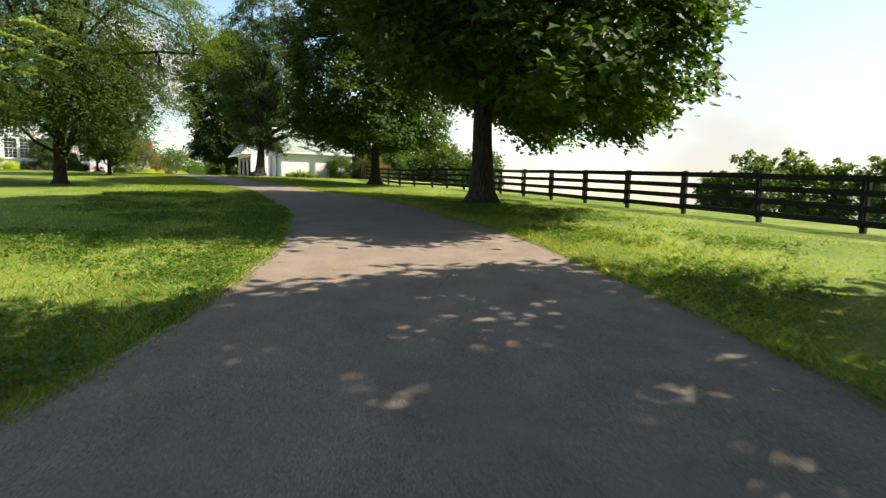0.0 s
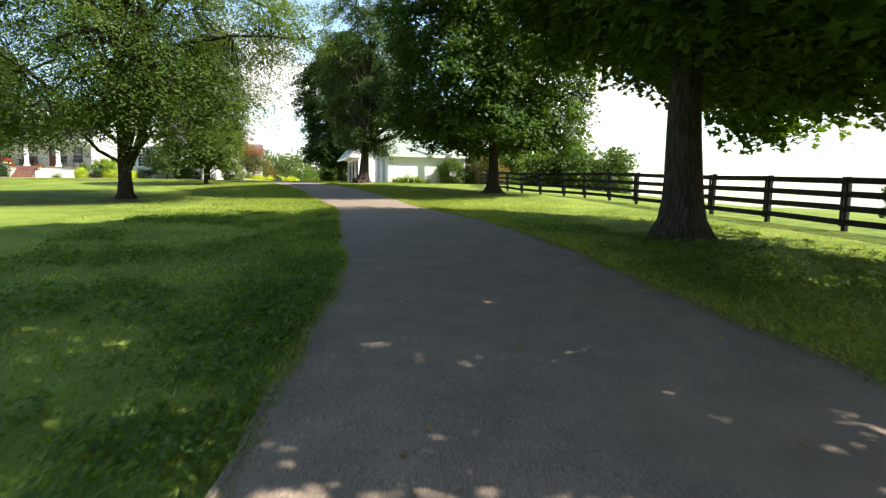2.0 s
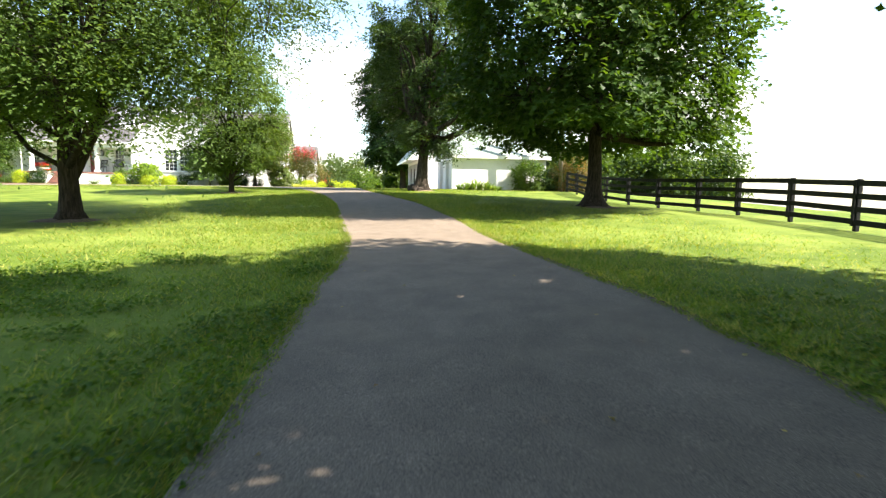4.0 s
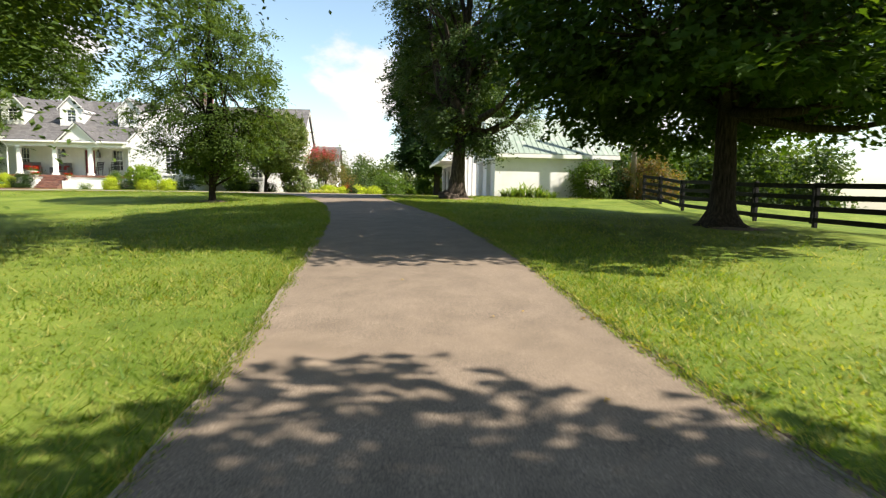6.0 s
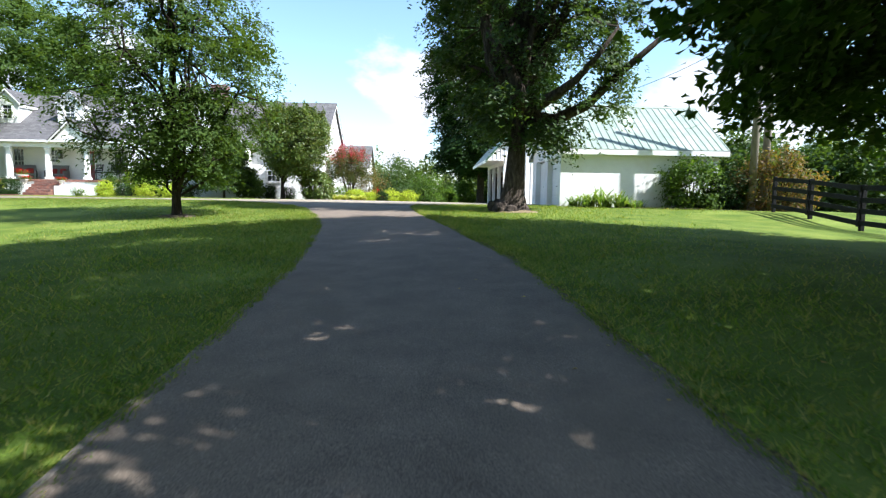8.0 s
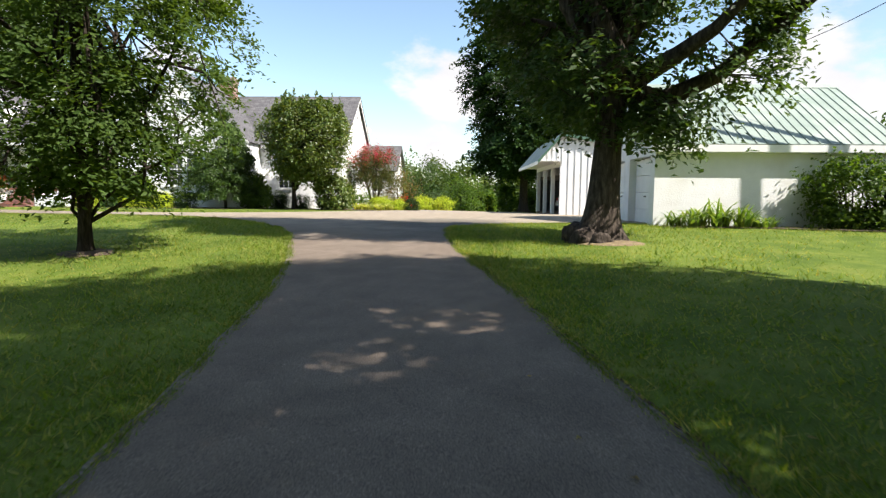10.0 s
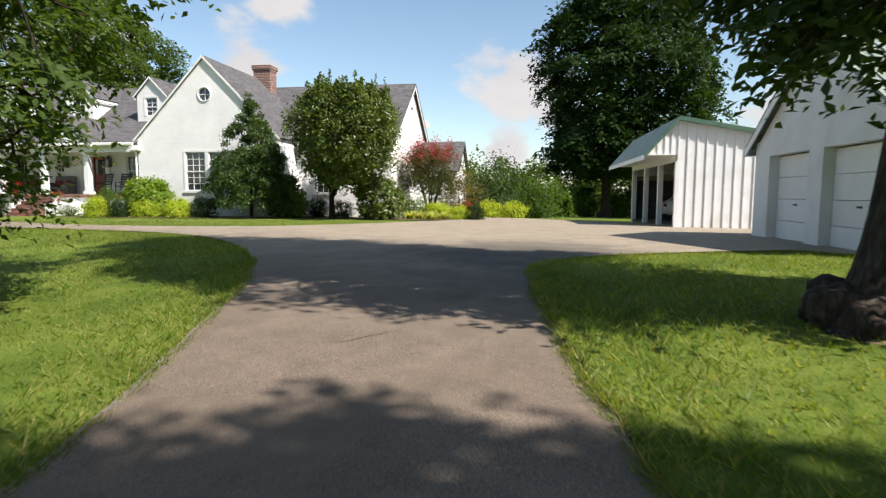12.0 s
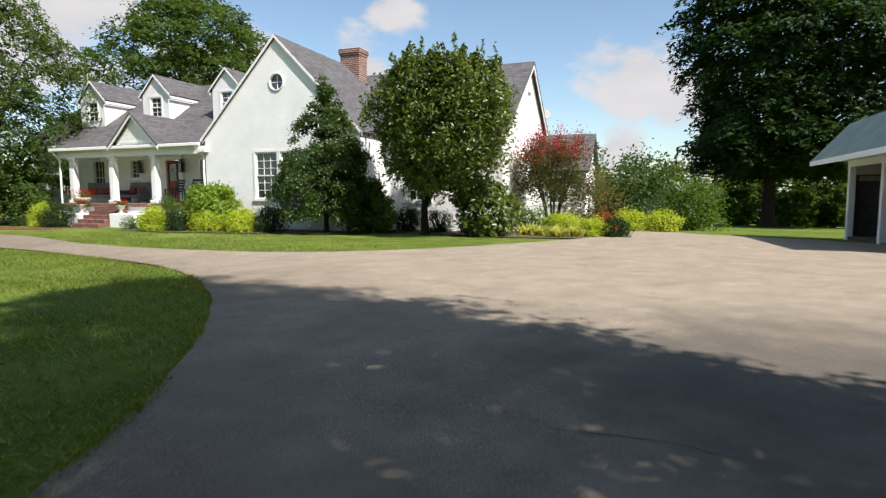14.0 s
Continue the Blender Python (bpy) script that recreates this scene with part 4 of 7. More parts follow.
    wins = ((-10.96, -10.25, 1.45, 3.18, 3, 4), (-8.63, -7.87, 1.45, 3.18, 3, 4), (-6.08, -5.56, 2.25, 3.15, 2, 4), (-1.75, -0.95, 1.5, 3.1, 3, 4))
    openings = [rect(a, b, c, d) for a, b, c, d, n, k in wins] + [rect(-3.9, -2.93, 1.06, 3.16)]
    part("wall", pierced(rect(ML, L, -0.6, 4.2), openings, MY, MY + 0.25), M_WHITE_BRICK, h)
    part("wall", prism([(MY + 0.25, -0.6), (WY1 - 0.3, -0.6), (WY1 - 0.3, WE), (6.0, 7.2), (MY + 0.25, 4.2)], ML, ML + 0.25, "x"), M_WHITE_BRICK, h)
    for a, b, c, d, n, k in wins:
        build_window(h, a, b, c, d, MY, cols=n, rows=k)
    # roof of the main body: low over the porch, steeper above
    K = [(PF - 0.32, 3.64), (1.5, 4.3), (6.0, 7.46)]
    PL = -8.5
    part("roof", roof_slab([(PL, K[0][0], K[0][1]), (L - 0.32, K[0][0], K[0][1]), (L - 0.32, K[1][0], K[1][1]), (PL, K[1][0], K[1][1])], 0.1), M_SHINGLE, h)
    part("roof", roof_slab([(ML - 0.3, K[1][0], K[1][1]), (cx, K[1][0], K[1][1]), (cx, K[2][0], K[2][1]), (ML - 0.3, K[2][0], K[2][1])], 0.1), M_SHINGLE, h)
    part("roof", roof_slab([(ML - 0.3, MY - 0.55, 4.02), (PL, MY - 0.55, 4.02), (PL, K[1][0] + 0.01, K[1][1] + 0.004), (ML - 0.3, K[1][0] + 0.01, K[1][1] + 0.004)], 0.1), M_SHINGLE, h)
    part("roof", roof_slab([(ML - 0.3, 6.0, 7.46), (cx, 6.0, 7.46), (cx, 9.4, 6.0), (ML - 0.3, 9.4, 6.0)], 0.1), M_SHINGLE, h)
    part("gutter", boxed(ML - 0.25, PL, MY - 0.67, MY - 0.55, 3.8, 3.94, 0.015), M_TRIM, h)
    part("gutter", boxed(PL - 0.05, L - 0.05, PF - 0.45, PF - 0.32, 3.46, 3.6, 0.02), M_TRIM, h)
    for x0, x1 in ((PL + 0.05, PL + 0.25), (L - 0.15, L - 0.1)):
        spout = bmesh.new()
        tube(spout, [(x0, PF - 0.38, 3.48), (x1 - 0.05, PF - 0.25, 3.25), (x1, PF - 0.12, 3.05), (x1, PF - 0.12, 0.3)], [0.045] * 4, 8)
        part("downspout", spout, M_TRIM, h)
    part("beam", boxed(PL + 0.1, L, PF - 0.13, PF + 0.13, 3.16, 3.48), M_TRIM, h)
    part("beam", boxed(PL + 0.1, PL + 0.36, PF + 0.13, MY, 3.16, 3.48), M_TRIM, h)
    part("porch_ceiling", boxed(PL + 0.36, L, PF + 0.13, MY, 3.36, 3.4), M_TRIM, h)
    part("porch_floor", boxed(PL - 0.1, L, PF - 0.3, MY, 0.9, 1.05, 0.015), M_RED_BRICK, h)
    part("porch_base", boxed(PL - 0.05, L, PF - 0.22, MY, -0.5, 0.9), M_WHITE_BRICK, h)
    for x in (-7.5, -4.97, -2.46):
        c = new("column"); c.parent = h
        part("shaft", boxed(x - 0.14, x + 0.14, PF - 0.14, PF + 0.14, 1.2, 3.04, 0.02), M_TRIM, c)
        part("base", boxed(x - 0.2, x + 0.2, PF - 0.2, PF + 0.2, 1.05, 1.2, 0.02), M_TRIM, c)
        part("capital", boxed(x - 0.19, x + 0.19, PF - 0.19, PF + 0.19, 3.04, 3.16, 0.02), M_TRIM, c)
    # little pediment over the porch
    px0, px1, pz, pt = -4.56, -1.92, 3.62, 5.02
    pm = (px0 + px1) / 2
    part("pediment", prism([(px0 + 0.12, pz), (px1 - 0.12, pz), (pm, pt - 0.12)], PF - 0.3, PF - 0.18), M_TRIM, h)
    for i in range(7):
        z = pz + 0.1 + 0.17 * i
        w = (pt - 0.2 - z) / (pt - pz) * (px1 - px0) / 2
        if w > 0.08:
            part("clapboard", boxed(pm - w, pm + w, PF - 0.318, PF - 0.302, z, z + 0.145), M_TRIM, h)
    for a, b in ((px0 - 0.15, pm), (px1 + 0.15, pm)):
        za = pz - 0.05
        part("roof", roof_slab([(a, PF - 0.52, za), (b, PF - 0.52, pt), (b, 2.7, pt), (a, 2.7, za)], 0.06), M_SHINGLE, h)
        part("bargeboard", prism([(a, za - 0.07), (b, pt - 0.07), (b, pt - 0.2), (a, za - 0.2)], PF - 0.5, PF - 0.46), M_TRIM, h)
    # dormers
    for dx in (-0.7, -5.07, -9.4):
        d = new("dormer"); d.parent = h
        w, y0, zb, ze, zt = 0.84, 2.5, 4.85, 6.45, 7.28
        part("front", pierced([(dx - w, zb), (dx + w, zb), (dx + w, ze), (dx, zt), (dx - w, ze)], [rect(dx - 0.35, dx + 0.35, 5.28, 6.25)], y0, y0 + 0.12), M_TRIM, d)
        for s in (-1, 1):
            part("cheek", boxed(dx + s * w - (0.1 if s > 0 else 0), dx + s * w + (0 if s > 0 else 0.1), y0 + 0.12, 5.0, zb, ze), M_TRIM, d)
            part("roof", roof_slab([(dx + s * (w + 0.16), y0 - 0.1, ze - 0.12), (dx, y0 - 0.1, zt + 0.08), (dx, 5.9, zt + 0.08), (dx + s * (w + 0.16), 5.9, ze - 0.12)], 0.06), M_SHINGLE, d)
            part("bargeboard", prism([(dx + s * (w + 0.16), ze - 0.135), (dx, zt + 0.065), (dx, zt - 0.03), (dx + s * (w + 0.16), ze - 0.23)], y0 - 0.13, y0 - 0.104), M_TRIM, d)
            part("fascia", boxed(dx + s * (w + 0.13), dx + s * (w + 0.16), y0 - 0.05, 4.6, ze - 0.3, ze - 0.19), M_TRIM, d)
        # its window hangs on the house, being as deep as parts go
        build_window(h, dx - 0.35, dx + 0.35, 5.28, 6.25, y0, cols=2, rows=4, sill=False)
    # front door
    door = new("front_door"); door.parent = h
    d0, d1 = -3.8, -3.03
    part("leaf", boxed(d0, d1, MY + 0.06, MY + 0.11, 1.07, 3.06, 0.01), M_RED_DOOR, door, "red painted panelled door")
    part("casing", pierced(rect(d0 - 0.25, d1 + 0.25, 1.055, 3.3), [rect(d0, d1, 1.06, 3.08)], MY - 0.05, MY + 0.05), M_TRIM, door)
    part("pane", boxed(d0 + 0.15, d1 - 0.15, MY + 0.045, MY + 0.062, 2.1, 2.9), M_GLASS, door)
    for z in (1.25, 1.62):
        part("panel", boxed(d0 + 0.15, d1 - 0.15, MY + 0.045, MY + 0.06, z, z + 0.27, 0.006), M_RED_DOOR, door)
    part("knob", boxed(d1 - 0.12, d1 - 0.06, MY, MY + 0.06, 1.95, 2.01, 0.01), M_IRON, door)
    # steps
    for i in range(6):
        part("step", boxed(-5.6, -4.0, PF - 0.3 - 0.28 * (i + 1), PF - 0.3 - 0.28 * i + (0.2 if i == 0 else 0.0), -0.35, 0.9 - 0.175 * i, 0.012), M_RED_BRICK, h, "dark red brick step")
    part("cheek_wall", boxed(-6.7, -5.65, PF - 1.3, PF - 0.31, -0.3, 0.62, 0.02), M_WHITE_BRICK, h)
    part("cheek_wall", boxed(-3.95, -2.5, PF - 1.2, PF - 0.31, -0.3, 0.62, 0.02), M_WHITE_BRICK, h)
    # lanterns by the door
    for x in (-5.3, -2.7):
        lan = new("wall_lantern"); lan.parent = h
        b = bmesh.new()
        box(b, x - 0.13, x + 0.13, MY - 0.34, MY - 0.08, 2.5, 2.54)
        box(b, x - 0.11, x + 0.11, MY - 0.32, MY - 0.1, 2.92, 2.98)
        for sx in (-0.12, 0.1):
            for sy in (-0.33, -0.11):
                box(b, x + sx, x + sx + 0.02, MY + sy, MY + sy + 0.02, 2.54, 2.92)
        box(b, x - 0.05, x + 0.05, MY - 0.26, MY - 0.16, 2.98, 3.08)
        box(b, x - 0.02, x + 0.02, MY - 0.22, MY, 3.08, 3.11)
        part("cage", b, M_IRON, lan)
        part("glass", boxed(x - 0.09, x + 0.09, MY - 0.3, MY - 0.125, 2.55, 2.91), M_GLASS, lan)
    # chimney
    ch = new("chimney"); ch.parent = h
    part("shaft", boxed(3.9, 4.9, 5.1, 5.9, 6.0, 8.15), M_CHIMNEY, ch, "red brick chimney stack")
    part("collar", boxed(3.86, 4.94, 5.06, 5.94, 8.06, 8.15), M_CHIMNEY, ch)
    part("cap", boxed(3.82, 4.98, 5.02, 5.98, 8.153, 8.38, 0.02), M_CHIMNEY, ch, "soot-darkened brick cap")
    part("flue", boxed(4.15, 4.55, 5.2, 5.6, 8.38, 8.42), M_IRON, ch)
    # satellite dish on the far slope
    dish = new("satellite_dish"); dish.parent = h
    bm = lathe([(0.02, 0.0), (0.12, 0.01), (0.22, 0.035), (0.3, 0.075), (0.295, 0.085), (0.2, 0.045), (0.02, 0.012)], 20)
    bmesh.ops.transform(bm, matrix=pose(12.8, 10.6, 5.55, 60, 0, 40), verts=bm.verts)
    part("bowl", bm, M_CONCRETE, dish, smooth=True)
    bm = bmesh.new()
    tube(bm, [(12.7, 10.9, 4.7), (12.75, 10.8, 5.2), (12.8, 10.65, 5.5)], [0.025] * 3, 6)
    part("mast", bm, M_IRON, dish)
    return h


build_house()


# ---------- the block garage ----------
GARAGE = pose(-14.74, 51.25, 2.1, 0, 0, PSI)


def build_garage():
    g = thing("garage", GARAGE @ Matrix.Scale(0.965, 4), "white block garage with faded green steel roof and two doors", "garage")
    W, D, E, T = 6.8, 6.4, 2.62, 4.75
    m = D / 2
    part("wall", boxed(-0.1, W, 0, 0.22, -0.6, E), M_WHITE_BLOCK, g)
    part("wall", boxed(-0.1, W, D - 0.22, D, -0.6, E), M_WHITE_BLOCK, g)
    doors = [(0.5, 2.65), (3.3, 5.45)]
    part("wall", pierced([(0.22, -0.6), (D - 0.22, -0.6), (D - 0.22, E), (m, T - 0.1), (0.22, E)], [rect(a, b, -0.1, 2.2) for a, b in doors], -0.1, 0.2, "x"), M_WHITE_BLOCK, g)
    part("wall", prism([(0.22, -0.6), (D - 0.22, -0.6), (D - 0.22, E), (m, T - 0.1), (0.22, E)], W - 0.22, W, "x"), M_WHITE_BLOCK, g)
    for a, b in doors:
        d = new("overhead_door"); d.parent = g
        for i in range(4):
            part("section", boxed(0.14, 0.18, a + 0.01, b - 0.01, -0.06 + i * 0.56, -0.06 + i * 0.56 + 0.55, 0.008), M_TRIM, d)
        part("handle", boxed(0.11, 0.14, (a + b) / 2 - 0.08, (a + b) / 2 + 0.08, 0.9, 0.94), M_IRON, d)
        part("threshold", boxed(-0.1, 0.2, a, b, -0.12, -0.075), M_CONCRETE, g)
    ov, en = 0.28, 0.3
    sl = (T - E) / m
    def rz(y):
        return T + 0.08 - abs(y - m) * sl
    for y in (-ov, D + ov):
        part("roof", roof_slab([(-en, y, rz(y)), (W + en, y, rz(y)), (W + en, m, T + 0.08), (-en, m, T + 0.08)], 0.05), M_GREEN_METAL, g)
        n = 24
        for i in range(n + 1):
            x = -en + (W + 2 * en) * i / n
            x = min(max(x, -en + 0.02), W + en - 0.02)
            nz = 0.016
            part("rib", roof_slab([(x - 0.018, y, rz(y) + nz + 0.016), (x + 0.018, y, rz(y) + nz + 0.016), (x + 0.018, m, T + 0.08 + nz + 0.016), (x - 0.018, m, T + 0.08 + nz + 0.016)], 0.03), M_GREEN_METAL, g)
        part("fascia", boxed(-en, W + en, y - (0.02 if y < 0 else 0), y + (0 if y < 0 else 0.02), rz(y) - 0.24, rz(y) - 0.03), M_TRIM, g)
        part("soffit", boxed(-en, W + en, min(y, 0 if y < 0 else D), max(y, 0 if y < 0 else D), rz(y) - 0.26, rz(y) - 0.24), M_TRIM, g)
        for x in (-en, W + en - 0.03):
            part("bargeboard", prism([(y, rz(y) - 0.05), (m, T + 0.03), (m, T - 0.18), (y, rz(y) - 0.26)], x, x + 0.03, "x"), M_TRIM, g)
    part("ridge_cap", prism([(m - 0.15, T + 0.01), (m, T + 0.15), (m + 0.15, T + 0.01)], -en, W + en, "x"), M_GREEN_METAL, g)
    return g


build_garage()

# ---------- the open steel shed ----------
SHED = pose(-20.78, 60.93, 1.95, 0, 0, PSI)


def build_shed():
    s = thing("shed", SHED @ Matrix.Scale(1.13, 4), "open-sided white ribbed steel shed with green roof trim", "shed")
    D, W = 8.0, 8.0
    apex, ez, ex, back = 3.56, 2.36, -1.14, 2.0
    rz = lambda x: apex - (x + 0.1) * (apex - back) / (W + 0.1)
    lz = lambda x: apex - (-0.1 - x) * (apex - ez) / (-0.1 - ex)
    # near end wall in ribbed sheets
    for y0, y1 in ((0.0, 0.06), (D - 0.06, D)):
        part("wall", prism([(-0.1, -0.5), (W, -0.5), (W, rz(W)), (-0.1, apex - 0.05)], y0, y1), M_WHITE_METAL, s)
        part("gable_sheet", prism([(-0.1, apex - 0.05), (-1.0, lz(-1.0) - 0.05), (-1.0, 2.44), (-0.1, 2.44)], y0, y1), M_WHITE_METAL, s)
    x = -0.08
    while x < W:
        part("rib", prism([(x, -0.4), (x + 0.045, -0.4), (x + 0.045, rz(x) - 0.07), (x, rz(x) - 0.07)], -0.032, 0.0), M_WHITE_METAL, s)
        x += 0.29
    for x in (-0.95, -0.72, -0.5, -0.29):
        part("rib", prism([(x, 2.45), (x + 0.045, 2.45), (x + 0.045, lz(x) - 0.1), (x, lz(x) - 0.1)], -0.032, 0.0), M_WHITE_METAL, s)
    # back wall in the dark colour, so the bay's shade is painted on
    part("wall", boxed(W - 0.06, W, 0.06, D - 0.06, -0.5, rz(W)), M_PAINTED_SHADE, s)
    part("corner_trim", boxed(-0.14, 0.0, -0.04, 0.1, -0.4, 2.2), M_WHITE_METAL, s)
    # roof
    part("roof", roof_slab([(-0.1, -0.15, apex + 0.06), (W + 0.2, -0.15, rz(W + 0.2) + 0.06), (W + 0.2, D + 0.15, rz(W + 0.2) + 0.06), (-0.1, D + 0.15, apex + 0.06)], 0.05), M_GREEN_METAL, s)
    part("roof", roof_slab([(ex, -0.15, ez + 0.06), (-0.1, -0.15, apex + 0.06), (-0.1, D + 0.15, apex + 0.06), (ex, D + 0.15, ez + 0.06)], 0.05), M_GREEN_METAL, s)
    part("rake_trim", prism([(ex, ez + 0.08), (-0.1, apex + 0.08), (-0.1, apex - 0.06), (ex, ez - 0.06)], -0.19, -0.15), M_GREEN_TRIM, s)
    part("rake_trim", prism([(-0.1, apex + 0.08), (W + 0.2, rz(W + 0.2) + 0.08), (W + 0.2, rz(W + 0.2) - 0.06), (-0.1, apex - 0.06)], -0.19, -0.15), M_GREEN_TRIM, s)
    part("fascia", boxed(ex - 0.02, ex, -0.15, D + 0.15, ez - 0.1, ez + 0.05), M_TRIM, s)
    part("soffit", boxed(ex + 0.01, -0.145, -0.1, D + 0.1, 2.4, 2.43), M_TRIM, s)
    part("beam", boxed(-0.14, 0.02, 0.1, D - 0.07, 2.2, 2.43), M_TRIM, s)
    for y in (2.45, 5.0, 7.75):
        part("post", boxed(-0.15, 0.03, y - 0.09, y + 0.09, -0.4, 2.2, 0.01), M_TRIM, s)
    part("floor", boxed(-0.1, W - 0.1, 0.1, D - 0.1, -0.3, -0.02), M_SOIL, s)
    # sheets added inside the white end walls to paint the bay's deep shade
    part("shade_lining", boxed(0.1, W - 0.1, D - 0.14, D - 0.07, -0.02, 1.95), M_PAINTED_SHADE, s, "dark sheet that paints the shed's inner shade")
    part("shade_lining", boxed(0.1, W - 0.1, 0.07, 0.12, -0.02, 1.95), M_PAINTED_SHADE, s, "dark sheet that paints the shed's inner shade")
    for i in range(4):
        part("purlin", boxed(0.1, W - 0.1, 1.2 + i * 2.1, 1.3 + i * 2.1, 1.75, 1.9), M_WOOD_POLE, s)
    return s


build_shed()


# ---------- the board fence ----------
def build_fence():
    ys = np.linspace(-34, 51.5, 3000)
    xs = fence_x(ys)
    dist = np.concatenate([[0], np.cumsum(np.hypot(np.diff(xs), np.diff(ys)))])
    at = np.arange(0.3, dist[-1], 2.5)
    px, py = np.interp(at, dist, xs), np.interp(at, dist, ys)
    fence = thing("fence", pose(px[14], py[14], ground_at(px[14], py[14])), "black four-board horse fence along the lawn", "fence")
    inv = fence.matrix_world.inverted()
    rng = np.random.default_rng(5)
    ends = []
    for x, y in zip(px, py):
        z = ground_at(x, y)
        b = boxed(-0.055, 0.055, -0.055, 0.055, -0.3, 1.24 + rng.uniform(-0.01, 0.02), 0.012)
        bmesh.ops.transform(b, matrix=inv @ pose(x, y, z, rng.uniform(-1, 1), rng.uniform(-1, 1), 20), verts=b.verts)
        part("post", b, M_FENCE, fence)
        ends.append(Vector((x, y, z)))
    for i, (a, b) in enumerate(zip(ends, ends[1:])):
        d = b - a
        side = Vector((-d.y, d.x, 0)).normalized()
        for h in (0.22, 0.53, 0.84, 1.15):
            j0, j1 = rng.uniform(-0.012, 0.012, 2)
            bm = bmesh.new()
            p, q = a + side * 0.085 + Vector((0, 0, h + j0)), b + side * 0.085 + Vector((0, 0, h + j1))
            t = d.normalized()
            vs = [bm.verts.new(o + side * s * 0.013 + Vector((0, 0, v))) for o in (p - t * 0.0, q - t * 0.006) for s in (-1, 1) for v in (-0.068, 0.068)]
            for f in ((0, 1, 3, 2), (4, 6, 7, 5), (0, 4, 5, 1), (2, 3, 7, 6), (1, 5, 7, 3), (0, 2, 6, 4)):
                bm.faces.new([vs[k] for k in f])
            bmesh.ops.transform(bm, matrix=inv, verts=bm.verts)
            part("rail", bm, M_FENCE, fence)
        bm = boxed(-0.045, 0.045, -0.012, 0.012, 0.12, 1.23)
        bmesh.ops.transform(bm, matrix=inv @ Matrix.Translation(a + side * 0.112) @ Matrix.Rotation(math.atan2(d.y, d.x), 4, "Z"), verts=bm.verts)
        part("batten", bm, M_FENCE, fence)
    return fence


build_fence()

# ---------- trees ----------
build_tree("maple_tree", 1.2, 18.4, 12, 0.42, (3.0, 14.5), (6.5, 8.6), "large sugar maple with furrowed dark trunk beside the drive", clusters=2600, per=48, leaf_size=0.205, seed=1, limbs=20, flare=1.75, fork=0.3,
           profile=[(3.3, 0.8), (2.8, 4.2), (2.5, 6.8), (3.4, 8.0), (5.0, 8.5), (6.5, 8.6), (7.4, 6.8), (8.8, 4.9), (11.0, 4.2), (13.0, 3.1), (14.4, 0.9)], scale=(0.61, 1.0), crown_shift=(-0.05, -1.8), ragged_by=0.17, gaps=0.04, hang=2.6, lift=(-4.2, 1.2), disc=0.62, thick=0.12, limb_from=0.72,
           low_limb=[Vector((4.8, -2.0, 6.4)), Vector((3.0, 3.0, 6.8))])
build_tree("maple_tree", -4.6, 37.3, 12, 0.33, (2.6, 14.8), (6.4, 6.4), "spreading dark green maple near the fence", clusters=2400, per=48, leaf_size=0.198, seed=4, limbs=20, flare=2.2, fork=0.3,
           profile=[(3.3, 0.8), (2.9, 3.0), (2.3, 4.8), (2.9, 5.4), (5.0, 5.6), (8.0, 5.7), (10.0, 5.6), (12.0, 5.2), (14.2, 4.2), (16.0, 1.4)], scale=(0.88, 1.2), lift=(-0.6, -0.3), crown_shift=(-0.25, -0.9), ragged_by=0.18, gaps=0.04, hang=1.2, disc=0.62, thick=0.12,
           low_limb=[Vector((4.4, 0.8, 2.9)), Vector((3.2, -2.5, 3.4)), Vector((3.8, 2.6, 3.6))])
build_tree("oak_tree", -17.6, 25.8, 13, 0.26, (2.4, 14.5), (6.6, 6.6), "pin oak with airy drooping branches on the lawn", leaf="oak", leaf_mat=M_LEAF_OAK, clusters=1250, per=165, leaf_size=0.122, seed=7, limbs=30, flare=1.6, fork=0.75,
           profile=[(3.0, 0.5), (2.6, 3.0), (2.4, 4.8), (3.2, 5.6), (5.0, 6.0), (6.5, 6.9), (8.5, 6.2), (11.0, 4.4), (13.0, 2.4), (14.6, 0.5)], ragged_by=0.34, gaps=0.12, hang=1.3, lift=(0.6, 4.5), crown_shift=(-0.4, 0.3), fill=0.4, disc=1.0, thick=0.08, droop=0.45, tilt=0.3, limb_from=0.2)
build_tree("oak_tree", -23.6, 39.7, 9, 0.13, (1.2, 9.6), (3.0, 3.0), "young slender oak on the lawn before the house", leaf="oak", leaf_mat=M_LEAF_OAK, clusters=620, per=84, leaf_size=0.125, seed=9, limbs=32, flare=1.3, fork=0.9,
           profile=[(1.3, 0.4), (1.2, 1.5), (2.2, 2.6), (4.3, 3.1), (6.0, 2.7), (7.8, 1.5), (9.4, 0.4)], ragged_by=0.45, gaps=0.21, hang=0.6, fill=0.5, disc=0.45, thick=0.08, droop=0.3, limb_from=0.15, shoots=40)
